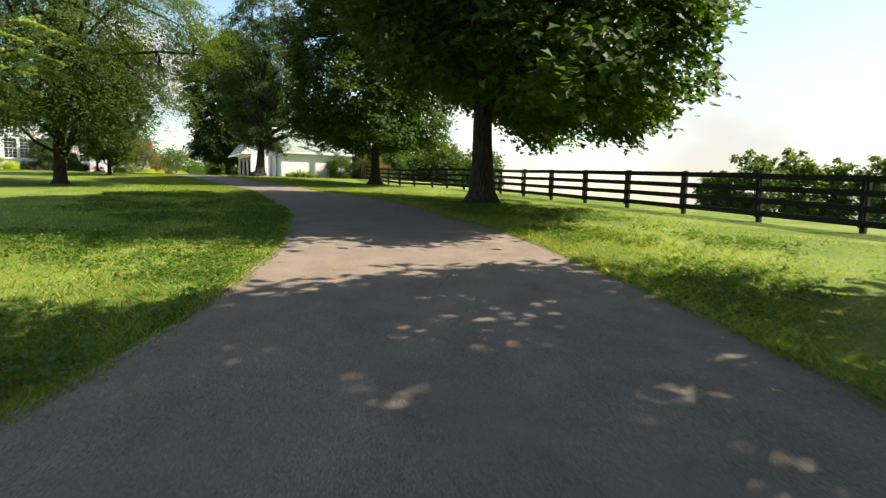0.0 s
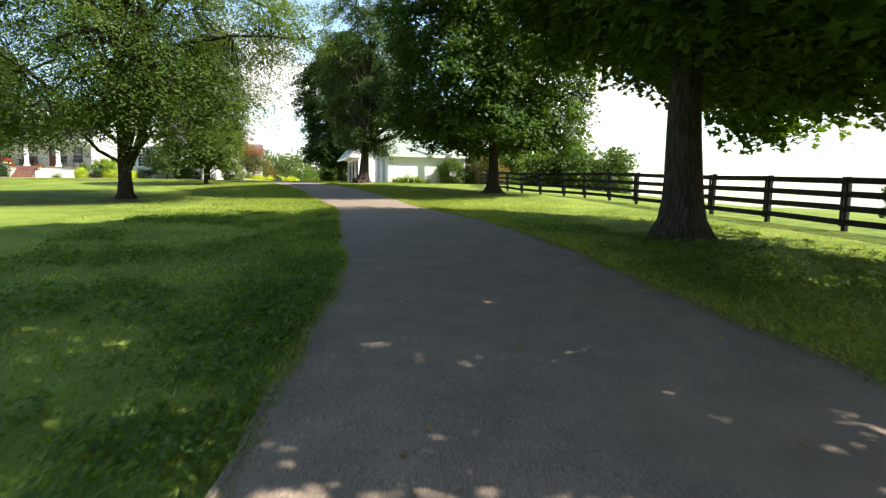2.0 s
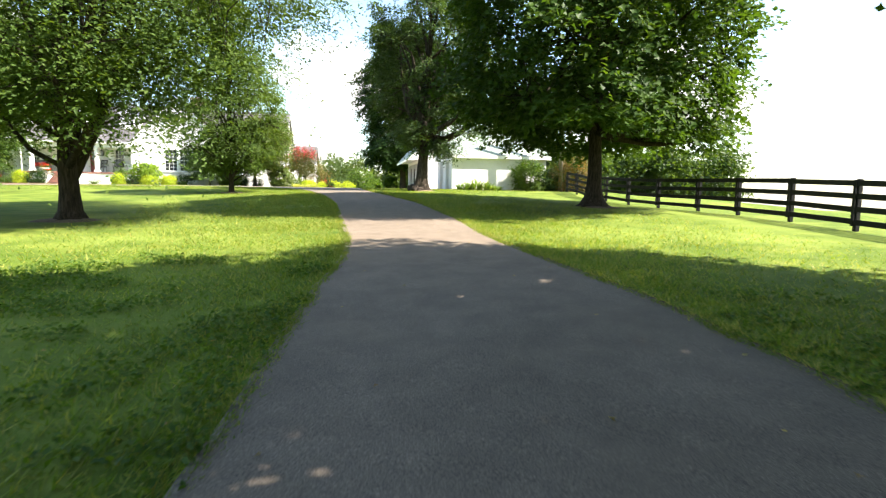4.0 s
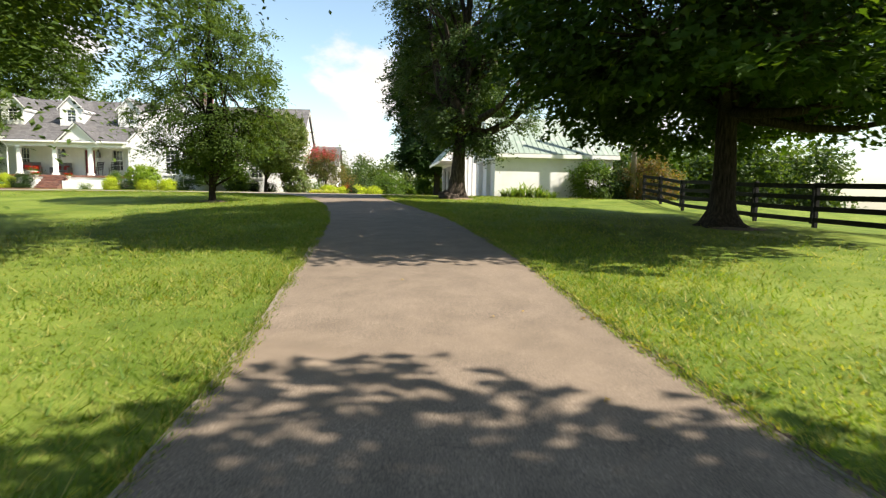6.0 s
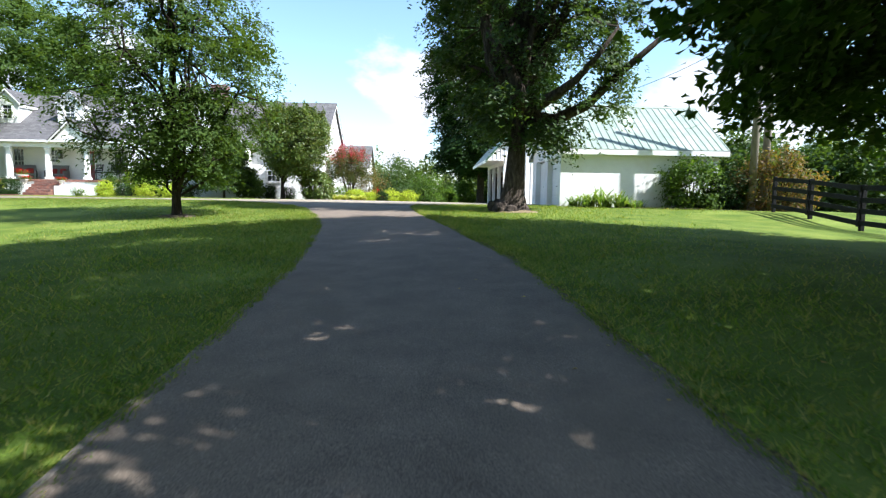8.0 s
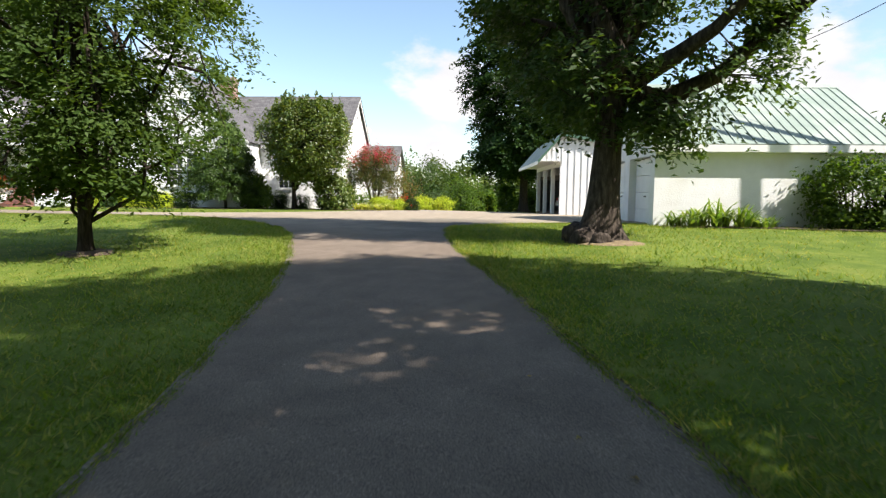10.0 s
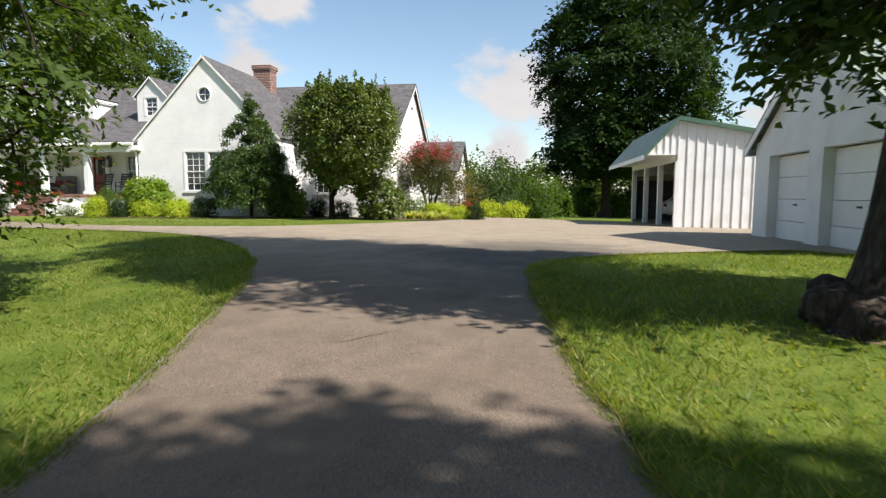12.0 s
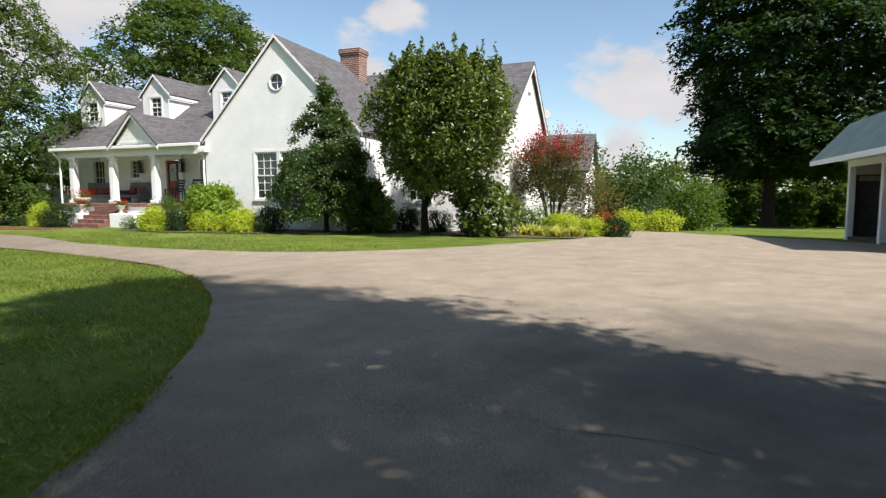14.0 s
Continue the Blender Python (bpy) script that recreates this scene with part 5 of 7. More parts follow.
build_tree("shade_tree", -15.05, 45.6, 15, 0.41, (2.6, 16), (3.6, 3.2), "old shade tree with swollen burled trunk base", leaf="oak", leaf_mat=M_LEAF_SYC, bark=M_BARK_S, clusters=1000, per=72, leaf_size=0.165, seed=12, limbs=22, flare=1.7, fork=0.13, lean=(0.35, 0.15), buttress=3,
           profile=[(2.7, 0.5), (2.1, 1.3), (2.6, 2.4), (3.6, 2.9), (6.0, 3.2), (8.5, 3.5), (10.5, 3.1), (13.0, 2.3), (15.6, 0.8)], scale=(1.1, 0.72), crown_shift=(-0.1, 0.55), ragged_by=0.42, gaps=0.4, hang=0.5, lift=(-1.6, 0), fill=0.2, disc=0.5, thick=0.1, droop=0.4, limb_from=0.78, limb_thick=0.6,
           low_limb=[Vector((3.4, -0.7, 5.4)), Vector((5.2, 1.6, 5.9)), Vector((-1.6, 0.2, 8.5)), Vector((1.7, 0.9, 9.0)), Vector((0.4, 0.3, 12.0)), Vector((-0.6, -1.6, 8.0))])
build_tree("maple_tree", -34.7, 90.3, 24, 0.5, (3.6, 24.5), (9.0, 9.0), "broad dark maple behind the drive apron", leaf="oak", leaf_mat=M_LEAF_DARK, clusters=1500, per=56, leaf_size=0.44, seed=15, limbs=12,
           profile=[(4.6, 0.8), (3.9, 4.4), (5.2, 6.8), (7.6, 7.4), (12.2, 7.8), (16.6, 7.2), (20.0, 5.5), (22.6, 3.4), (24.5, 0.8)], crown_shift=(0.9, 1.2), ragged_by=0.32, gaps=0.1, hang=1.0, disc=1.05, thick=0.2)
build_tree("maple_tree", 8.3, -1.1, 12, 0.4, (2.6, 14), (6.6, 6.6), "maple beside the drive near its lower end", leaf="oak", leaf_mat=M_LEAF_MAPLE, clusters=1250, per=52, leaf_size=0.32, seed=18, limbs=12,
           profile=[(3.0, 0.8), (2.6, 4.5), (3.6, 6.4), (6.0, 6.9), (8.5, 6.2), (10.8, 4.4), (12.2, 2.2), (12.9, 0.6)], crown_shift=(-0.3, 1.0), ragged_by=0.14, gaps=0.06, disc=0.7, thick=0.15, lift=(-1.6, 1.8))
build_tree("pear_tree", *in_house(10.55, -0.65).xy, 6.6, 0.16, (1.35, 6.3), (2.5, 2.3), "rounded ornamental pear with glossy leaves", leaf="oak", leaf_mat=M_LEAF_PEAR, clusters=900, per=44, leaf_size=0.155, seed=21, limbs=22, flare=1.3, fork=0.2,
           profile=[(1.9, 0.3), (1.8, 1.0), (2.4, 1.8), (3.4, 2.3), (4.5, 2.4), (5.3, 1.95), (5.7, 1.0)], scale=(1.0, 0.88), crown_shift=(1.3, -0.4), ragged_by=0.24, gaps=0.06, fill=0.35, disc=0.36, thick=0.14, droop=0.5, tilt=0.9, shoots=260)


def burl(lumps):
    """The swollen lumps at the root are part of the old tree's trunk."""
    tree = bpy.data.objects["shade_tree"]
    bm = bmesh.new()
    for x, y, z, r in lumps:
        made = bmesh.ops.create_icosphere(bm, subdivisions=3, radius=1.0)["verts"]
        for v in made:
            k = 1 + 0.3 * noise.noise(v.co * 1.8 + Vector((x * 9, y * 9, 0))) + 0.16 * noise.noise(v.co * 5)
            v.co = Vector((x + v.co.x * r * k, y + v.co.y * r * k, z + v.co.z * r * 0.95 * k))
    part("burl", bm, M_BARK_S, tree, smooth=True)


burl(((-0.42, -0.08, 0.08, 0.27), (-0.34, -0.3, 0.18, 0.28), (-0.1, -0.48, 0.1, 0.28), (0.24, -0.5, 0.04, 0.25), (-0.4, 0.16, 0.24, 0.23)))


def build_spruce(x, y, height, reach, aims, label):
    """A spruce: whorls of drooping branches set with needles. aims: the ends of its longest boughs."""
    rng = np.random.default_rng(77)
    z0 = ground_at(x, y)
    tree = thing("spruce_tree", pose(x, y, z0 - 0.05), label, "tree")
    bm = bmesh.new()
    tube(bm, [(0, 0, height * s) for s in (0, 0.1, 0.4, 0.7, 1)], [0.2, 0.15, 0.11, 0.06, 0.02], 10)
    part("trunk", bm, M_BARK_M, tree, smooth=True)
    tips, fine, wood = [], [], bmesh.new()
    runs = []
    for z in np.arange(0.8, height - 0.3, 0.8):
        r = reach * (1 - z / height) ** 0.8
        for k in range(6):
            a = k * 2 * math.pi / 6 + z * 2.1 + rng.uniform(-0.2, 0.2)
            runs.append((Vector((0, 0, z)), Vector((r * math.cos(a), r * math.sin(a), z - 0.1 * r)), False))
    for aim in aims:
        b = Vector(aim) - Vector((x, y, z0 - 0.05))
        runs.append((Vector((0, 0, b.z + 0.25)), b, True))
    for a, b, long in runs:
        d = b - a
        sag = lambda s: Vector((0, 0, -0.10 * d.length * math.sin(math.pi * s)))
        path = [a + d * s + sag(s) for s in (0, 0.35, 0.7, 1)]
        tube(wood, path, [0.03, 0.02, 0.012, 0.005], 4)
        side = Vector((-d.y, d.x, 0)).normalized()
        for s in np.arange(0.25, 1.0, 0.10 if long else 0.07):
            q = a + d * s + sag(s)
            for w in (-1, 1):
                ln = (0.14 + 0.38 * (1 - s)) * rng.uniform(0.8, 1.2)
                end = q + side * w * ln * 0.7 + d.normalized() * ln * 1.1 + Vector((0, 0, -0.2 * ln))
                for u in np.arange(0.05, 1.01, 0.045 if long else 0.12):
                    (fine if long else tips).append(q.lerp(end, u)[:])
        for s in np.arange(0.3, 1.0, 0.012 if long else 0.05):
            (fine if long else tips).append((a + d * s + sag(s))[:])
    part("branch_mass", wood, M_BARK_M, tree)["kind"] = "stuff"
    at = np.repeat(np.array(tips), 4, 0)
    leaves("foliage", at + rng.normal(size=at.shape) * 0.015, 0.085, "narrow", M_LEAF_PINE, tree, rng, tilt=1.2)
    # the longest boughs carry the needle colour with sunlight painted in
    at = np.repeat(np.array(fine), 14, 0)
    leaves("foliage", at + rng.normal(size=at.shape) * 0.007, 0.036, "narrow", M_LEAF_SPRIG, tree, rng, tilt=1.2)
    return tree


build_spruce(-5.3, 3.9, 7.0, 1.4, [(-2.25, 3.6, 2.32), (-2.3, 3.3, 2.1), (-2.5, 3.4, 2.0), (-2.75, 3.9, 2.5)], "spruce at the lawn's edge reaching over towards the drive")


# ---------- shrubs and beds before the house ----------
def build_cone_bush(name, x, y, height, radius, label, mat, count=9000, leaf_size=0.1, seed=0, leaf="plain"):
    rng = np.random.default_rng(seed)
    tree = thing(name, pose(x, y, ground_at(x, y) - 0.04), label, "evergreen")
    bm = bmesh.new()
    tube(bm, [(0, 0, height * s) for s in (0, 0.3, 0.7, 0.97)], [0.09, 0.07, 0.04, 0.01], 8)
    part("trunk", bm, M_BARK_M, tree)
    outline = [(0.1, 0.72), (0.14, 0.98), (0.33, 1.0), (0.52, 0.8), (0.7, 0.5), (0.85, 0.26), (1.0, 0.05)]
    clumps, at, up = spray_crown(rng, 420, count // 420, [(h * height, r * radius) for h, r in outline], (0.12, 0), (1, 1), seed, 0.42, 0.1, 0.4, 0.26, 0.07, 0.0, 0.2)
    at[:, 2] = np.abs(at[:, 2])
    leaves("foliage", at, leaf_size, leaf, mat, tree, rng, facing=up, tilt=0.8)
    return tree


def bed(name, x, y, *args, **kw):
    p = in_house(x, y)
    return build_shrub(name, p.x, p.y, *args, **kw)


p = in_house(6.95, -1.4)
build_cone_bush("holly", p.x, p.y, 5.6, 1.75, "tall conical green holly against the white wall", M_LEAF_HOLLY, count=42000, leaf_size=0.10, seed=31)
bed("viburnum", 8.35, -0.6, (1.05, 0.9, 1.85), "bright green broad-leaved shrub beside the wall", M_LEAF_BUSH, leaf_size=0.14, count=5000, seed=32, lumps=110, spread=0.12, ragged_by=0.25)
bed("boxwood", 9.3, 0.6, (0.6, 0.55, 0.95), "clipped round boxwood under the window", M_LEAF_DARK, leaf_size=0.05, count=5200, seed=33, lumps=130, spread=0.09, ragged_by=0.15, group="boxwoods")
bed("boxwood", 10.6, 0.7, (0.6, 0.55, 0.85), "low dark boxwood behind the pear trunk", M_LEAF_DARK, leaf_size=0.05, count=4400, seed=34, lumps=130, spread=0.09, ragged_by=0.15, group="boxwoods")
bed("camellia", 12.7, -0.6, (1.35, 1.1, 2.0), "dense glossy broad-leaved bush at the wing corner", M_LEAF_PEAR, leaf_size=0.16, count=7000, seed=35, lumps=130, spread=0.12, ragged_by=0.25)
bed("hydrangea", 1.85, -1.6, (1.5, 1.05, 1.75), "large bright green hydrangea beside the porch", M_LEAF_LIME, leaf_size=0.15, count=6600, seed=36, lumps=130, spread=0.12, ragged_by=0.2)
bed("spirea", 2.35, -2.3, (0.8, 0.6, 0.80), "golden yellow spirea in the front bed", M_LEAF_YELLOW, leaf_size=0.075, count=8000, seed=37, lumps=130, spread=0.1, ragged_by=0.2, group="golden spireas")
bed("spirea", 3.85, -2.3, (0.8, 0.6, 0.76), "golden yellow spirea in the front bed", M_LEAF_YELLOW, leaf_size=0.075, count=8000, seed=38, lumps=130, spread=0.1, ragged_by=0.2, group="golden spireas")
bed("spirea", 0.1, -2.75, (0.62, 0.55, 0.88), "golden yellow spirea by the porch steps", M_LEAF_YELLOW, leaf_size=0.075, count=6000, seed=39, lumps=130, spread=0.1, ragged_by=0.2, group="golden spireas")
bed("boxwood", 0.15, -2.1, (0.75, 0.6, 1.35), "green boxwood behind the golden spirea", M_LEAF_BUSH, leaf_size=0.06, count=5200, seed=40, lumps=130, spread=0.1, ragged_by=0.2, group="boxwoods")
bed("boxwood", 1.2, -2.6, (0.6, 0.5, 0.75), "low grey-green boxwood in the front bed", M_LEAF_DARK, leaf_size=0.05, count=3600, seed=41, lumps=130, spread=0.09, ragged_by=0.15, group="boxwoods")
bed("boxwood", 5.0, -2.1, (0.8, 0.6, 0.95), "dark boxwood at the foot of the holly", M_LEAF_DARK, leaf_size=0.06, count=4400, seed=42, lumps=130, spread=0.09, ragged_by=0.15, group="boxwoods")
bed("boxwood", -2.1, -1.8, (0.55, 0.5, 0.55), "low silvery shrub beside the brick steps", M_LEAF_BUSH, leaf_size=0.05, count=1400, seed=43, group="boxwoods")
bed("boxwood", -6.4, -1.95, (0.95, 0.8, 1.05), "rounded dark boxwood before the porch", M_LEAF_DARK, leaf_size=0.06, count=6000, seed=44, lumps=130, spread=0.09, ragged_by=0.15, group="boxwoods")
bed("spirea", -7.6, -1.6, (0.7, 0.6, 1.00), "golden yellow spirea beside the porch boxwood", M_LEAF_YELLOW, leaf_size=0.075, count=6800, seed=45, lumps=130, spread=0.1, ragged_by=0.2, group="golden spireas")
bed("mixed_shrub", -9.6, -0.6, (1.6, 1.2, 1.6), "loose flowering shrub at the house corner", M_LEAF_BUSH, leaf_size=0.1, count=2600, seed=46)
bed("spirea", 15.1, 1.6, (0.9, 0.7, 0.72), "golden spirea behind the striped grasses", M_LEAF_YELLOW, leaf_size=0.075, count=6800, seed=47, lumps=130, spread=0.1, ragged_by=0.2, group="golden spireas")
bed("mixed_shrub", 13.9, 1.8, (0.9, 0.7, 1.1), "green shrub in the bed by the wing", M_LEAF_BUSH, leaf_size=0.1, count=1600, seed=48)
bed("spirea", 16.3, 1.0, (0.65, 0.6, 0.60), "golden spirea at the bed's corner", M_LEAF_YELLOW, leaf_size=0.075, count=5000, seed=49, lumps=130, spread=0.1, ragged_by=0.2, group="golden spireas")
bed("boxwood", 17.0, 0.9, (0.62, 0.6, 0.7), "clipped low boxwood mound beside the apron", M_LEAF_DARK, leaf_size=0.05, count=4800, seed=50, lumps=130, spread=0.09, ragged_by=0.15, group="boxwoods")
bed("flower_clump", 16.6, 2.4, (0.5, 0.4, 0.8), "red flowers in the bed", M_FLOWER_RED, leaf_size=0.08, count=500, seed=51)
bed("golden_privet", 17.3, 7.3, (0.9, 0.7, 1.0), "yellow-green privet mound across the apron", M_LEAF_YELLOW, leaf_size=0.09, count=2200, seed=52, lumps=130, spread=0.1, ragged_by=0.2, group="golden privets")
bed("golden_privet", 18.7, 7.2, (0.95, 0.7, 0.95), "yellow-green privet mound across the apron", M_LEAF_YELLOW, leaf_size=0.09, count=2200, seed=53, lumps=130, spread=0.1, ragged_by=0.2, group="golden privets")
bed("mixed_shrub", 17.2, 10.5, (2.4, 2.0, 3.9), "loose grey-green tall shrub beyond the annexe", M_LEAF_SYC, leaf_size=0.16, count=4200, seed=54, lumps=110, spread=0.3)
bed("mixed_shrub", 20.0, 12.5, (2.2, 1.8, 2.6), "rounded green shrub at the wood's edge", M_LEAF_BUSH, leaf_size=0.16, count=3000, seed=55, lumps=80, spread=0.25)
bed("mixed_shrub", 15.6, 6.2, (1.4, 1.2, 2.6), "rust-tinged shrub beside the annexe", M_LEAF_RUST, leaf_size=0.13, count=2000, seed=56, lumps=60, spread=0.25)


def build_crepe_myrtle(x, y):
    rng = np.random.default_rng(61)
    p = in_house(x, y)
    tree = thing("crepe_myrtle", pose(p.x, p.y, ground_at(p.x, p.y) - 0.04), "multi-stemmed crepe myrtle with crimson flower heads", "tree")
    ends = []
    for i in range(6):
        a = i * 2 * math.pi / 6 + 0.3
        bm = bmesh.new()
        path = [(0.12 * math.cos(a), 0.12 * math.sin(a), 0), (0.35 * math.cos(a), 0.35 * math.sin(a), 1.1), (0.8 * math.cos(a), 0.8 * math.sin(a), 2.4), (1.2 * math.cos(a), 1.2 * math.sin(a), 3.4)]
        tube(bm, path, [0.05, 0.04, 0.03, 0.012], 6)
        part("stem", bm, M_BARK_S, tree, smooth=True)
    clumps = crown_clusters(rng, 190, (0, 0, 2.6), (1.75, 1.75, 1.4), 0.4, 0.3, 0.8, 61)
    c = np.array([q[:] for q in clumps])
    at = np.repeat(c, 80, 0)
    at = at + rng.normal(size=at.shape) * 0.2
    leaves("crown", at, 0.09, "plain", M_LEAF_BRONZE, tree, rng)
    heads = c[c[:, 2] > 2.7]
    heads = heads[rng.random(len(heads)) < 0.75]
    fl = np.repeat(heads + (0, 0, 0.3), 70, 0)
    fl = fl + rng.normal(size=fl.shape) * (0.13, 0.13, 0.22)
    leaves("blossom", fl, 0.07, "plain", M_FLOWER, tree, rng, tilt=1.5, label="crimson flower heads")
    return tree


build_crepe_myrtle(14.3, 4.2)


def build_strap_clump(name, x, y, n, length, label, mat, seed, group, z=None, width=1.0, bend_by=(0.35, 1.0)):
    """A tuft of long arching leaves from one root."""
    rng = np.random.default_rng(seed)
    tuft = thing(name, pose(x, y, (ground_at(x, y) if z is None else z) - 0.03), label, "plant", group)
    V, F = [], []
    for i in range(n):
        a = rng.uniform(0, 2 * math.pi)
        ln = length * rng.uniform(0.65, 1.1)
        bend = rng.uniform(*bend_by)
        o = np.array((math.cos(a), math.sin(a), 0.0))
        s = np.array((-math.sin(a), math.cos(a), 0.0))
        root = rng.normal(size=3) * (0.09, 0.09, 0)
        w = 0.02 * width * rng.uniform(0.7, 1.3)
        k = len(V)
        for j, u in enumerate((0, 0.35, 0.65, 0.87, 1.0)):
            p = root + o * ln * bend * u ** 1.5 * 0.85 + np.array((0, 0, ln * (u - 0.62 * bend * u ** 2.4)))
            ww = w * (1.0, 1.25, 1.0, 0.6, 0.08)[j]
            V += [p - s * ww, p + s * ww]
        F += [(k + 2 * j, k + 2 * j + 1, k + 2 * j + 3, k + 2 * j + 2) for j in range(4)]
    me = mesh_from("leaf_tuft", np.array(V), np.array(F))
    me.materials.append(mat)
    ob = new("leaf_tuft", me)
    ob.parent = tuft
    return tuft


for i, (x, y) in enumerate(((13.95, 0.55), (14.55, 0.25), (15.15, 0.45), (15.75, 0.3), (15.2, -0.15), (14.2, 1.0))):
    q = in_house(x, y)
    build_strap_clump("striped_grass", q.x, q.y, 110, 0.62, "cream and green striped grass clump by the drive", M_LEAF_HOSTA, 70 + i, "striped grasses")
for i, tall in enumerate((0.8, 1.0, 1.15, 1.3, 1.2, 1.1, 0.9, 0.75, 0.6)):
    q = GARAGE @ Vector((0.4 + 0.34 * i, -0.5 - 0.3 * (i % 2), 0))
    build_strap_clump("daylily", q.x, q.y, 34, tall, "arching green daylily clump along the white garage wall", M_LEAF_STRAP, 90 + i, "daylilies along the garage", width=1.25, bend_by=(0.5, 1.25))
q = GARAGE @ Vector((5.1, -0.9, 0))
build_shrub("butterfly_bush", q.x, q.y, (1.25, 0.95, 1.9), "loose green shrub against the garage wall", M_LEAF_BUSH, leaf_size=0.12, count=6600, seed=121, ragged_by=0.5, spread=0.17, lumps=120)
q = GARAGE @ Vector((6.3, -1.35, 0))
build_shrub("mixed_shrub", q.x, q.y, (0.9, 0.8, 1.5), "dark green shrub between larger ones by the garage", M_LEAF_DARK, leaf_size=0.1, count=4200, seed=122, lumps=110, spread=0.13)
q = GARAGE @ Vector((7.9, -1.8, 0))
build_shrub("rust_shrub", q.x, q.y, (1.75, 1.3, 2.2), "rust-tinged shrub where the fence meets the garage", M_LEAF_RUST, leaf_size=0.11, count=9000, seed=123, ragged_by=0.3, lumps=150, spread=0.15)


# ---------- woods and far trees ----------
def build_woods(name, line, n, height, label, mat, seed, leaf_size=0.55, per=26, wide=5.0):
    """A far belt of trees as one mass of leaves."""
    rng = np.random.default_rng(seed)
    pts = []
    seg = np.array(line, float)
    d = np.concatenate([[0], np.cumsum(np.hypot(*np.diff(seg, axis=0).T))])
    for i in range(n):
        s = d[-1] * (i + rng.uniform(0, 1)) / n
        x, y = np.interp(s, d, seg[:, 0]) + rng.normal() * wide * 0.5, np.interp(s, d, seg[:, 1]) + rng.normal() * wide * 0.5
        h = height * rng.uniform(0.6, 1.15)
        r = h * rng.uniform(0.32, 0.5)
        z = ground_at(x, y)
        for q in crown_clusters(rng, 55, (x, y, z + h * 0.5), (r, r, h * 0.5), 0.5, 0.55, 1.0, seed + i):
            pts.append(q[:])
    c = np.array(pts)
    at = np.repeat(c, per, 0)
    at = at + rng.normal(size=at.shape) * (0.6, 0.6, 0.45) * (height / 8)
    ob = leaves(name, at, leaf_size, "plain", mat, None, rng)
    return tagged(ob, label, "woods", kind="stuff")


build_woods("woodland", [(-78, 108), (-62, 111), (-46, 112), (-30, 113), (-18, 116)], 30, 7.6, "belt of mixed green woodland behind the apron", M_LEAF_FAR, 200)
build_woods("thicket", [(-64, 96), (-50, 97), (-38, 99), (-26, 98)], 22, 3.4, "low green thicket at the end of the apron", M_LEAF_BUSH, 201, leaf_size=0.4, wide=4)
build_woods("woodland", [(-150, 20), (-120, 60), (-100, 95), (-80, 110)], 26, 10, "tall woodland beyond the house", M_LEAF_FAR, 202, leaf_size=0.8)
build_woods("woodland", [(-24, 112), (-10, 118), (4, 120)], 12, 7, "trees beyond the garage", M_LEAF_FAR, 203)
build_woods("woodland", [(-9, 73), (-4, 75), (1, 74), (5, 77)], 11, 5.8, "green trees beyond the board fence and the garage", M_LEAF_SYC, 204, leaf_size=0.4, wide=3.0)
for i, (x, y, h, r) in enumerate(((44, 80, 9.5, 3.4), (50.5, 81, 10, 3.2), (57, 82, 9.3, 3.0), (63, 80, 10, 3.5), (70, 82, 10, 3.6), (40, 83, 6.5, 2.6))):
    build_tree("field_tree", x, y, h, 0.16, (0.5, h), (r, r), "rounded green tree across the pasture", leaf="plain", leaf_mat=M_LEAF_FAR, clusters=170, per=30, leaf_size=0.62, seed=210 + i, limbs=5, spread=(0.6, 0.45), waist=0.45, gaps=0.0)
for i, (x, y, h, r, mat) in enumerate(((3.7, 110, 8.6, 2.4, M_LEAF_PINE), (7.8, 102, 9.0, 2.6, M_LEAF_FAR), (-8.6, 95, 9.0, 3.0, M_LEAF_FAR), (-3.2, 108, 10, 3.2, M_LEAF_FAR), (0.2, 96, 8.2, 2.3, M_LEAF_PINE), (4.4, 93, 6.3, 2.2, M_LEAF_FAR), (-13, 90, 8.5, 3.2, M_LEAF_FAR), (-5.5, 84, 6.0, 2.5, M_LEAF_FAR))):
    build_tree("field_tree", x, y, h, 0.14, (0.6, h), (r, r), "green tree in the pasture beyond the board fence", leaf="plain", leaf_mat=mat, clusters=160, per=30, leaf_size=0.5, seed=230 + i, limbs=5, spread=(0.5, 0.4), waist=0.35, gaps=0.0)
build_tree("maple_tree", -72.7, 61.9, 17, 0.5, (4, 19.5), (8.4, 8.0), "tall green tree rising behind the house", leaf="oak", leaf_mat=M_LEAF_OAK, clusters=900, per=64, leaf_size=0.36, seed=250, limbs=12, profile=[(4.5, 1.5), (4.5, 5.0), (7.0, 7.6), (11.0, 8.4), (15.0, 7.0), (18.0, 4.0), (19.8, 1.0)], ragged_by=0.3, gaps=0.1, disc=0.95, thick=0.2)
build_tree("maple_tree", -56.3, 45.5, 12, 0.22, (0.5, 12.8), (5.0, 4.6), "leafy light green tree at the corner of the house", leaf="oak", leaf_mat=M_LEAF_OAK, clusters=1000, per=62, leaf_size=0.20, seed=251, limbs=12, profile=[(0.6, 1.0), (0.9, 3.0), (2.6, 4.6), (5.5, 5.4), (8.0, 5.1), (10.5, 3.6), (12.8, 1.0)], ragged_by=0.2, fill=0.4, disc=0.55, droop=0.5)
build_tree("maple_tree", -37.5, 34.5, 9, 0.17, (1.6, 9.5), (4.0, 4.0), "small spreading tree on the far lawn", leaf="oak", leaf_mat=M_LEAF_OAK, clusters=300, per=70, leaf_size=0.17, seed=252, limbs=12, waist=0.35, gaps=0.1)


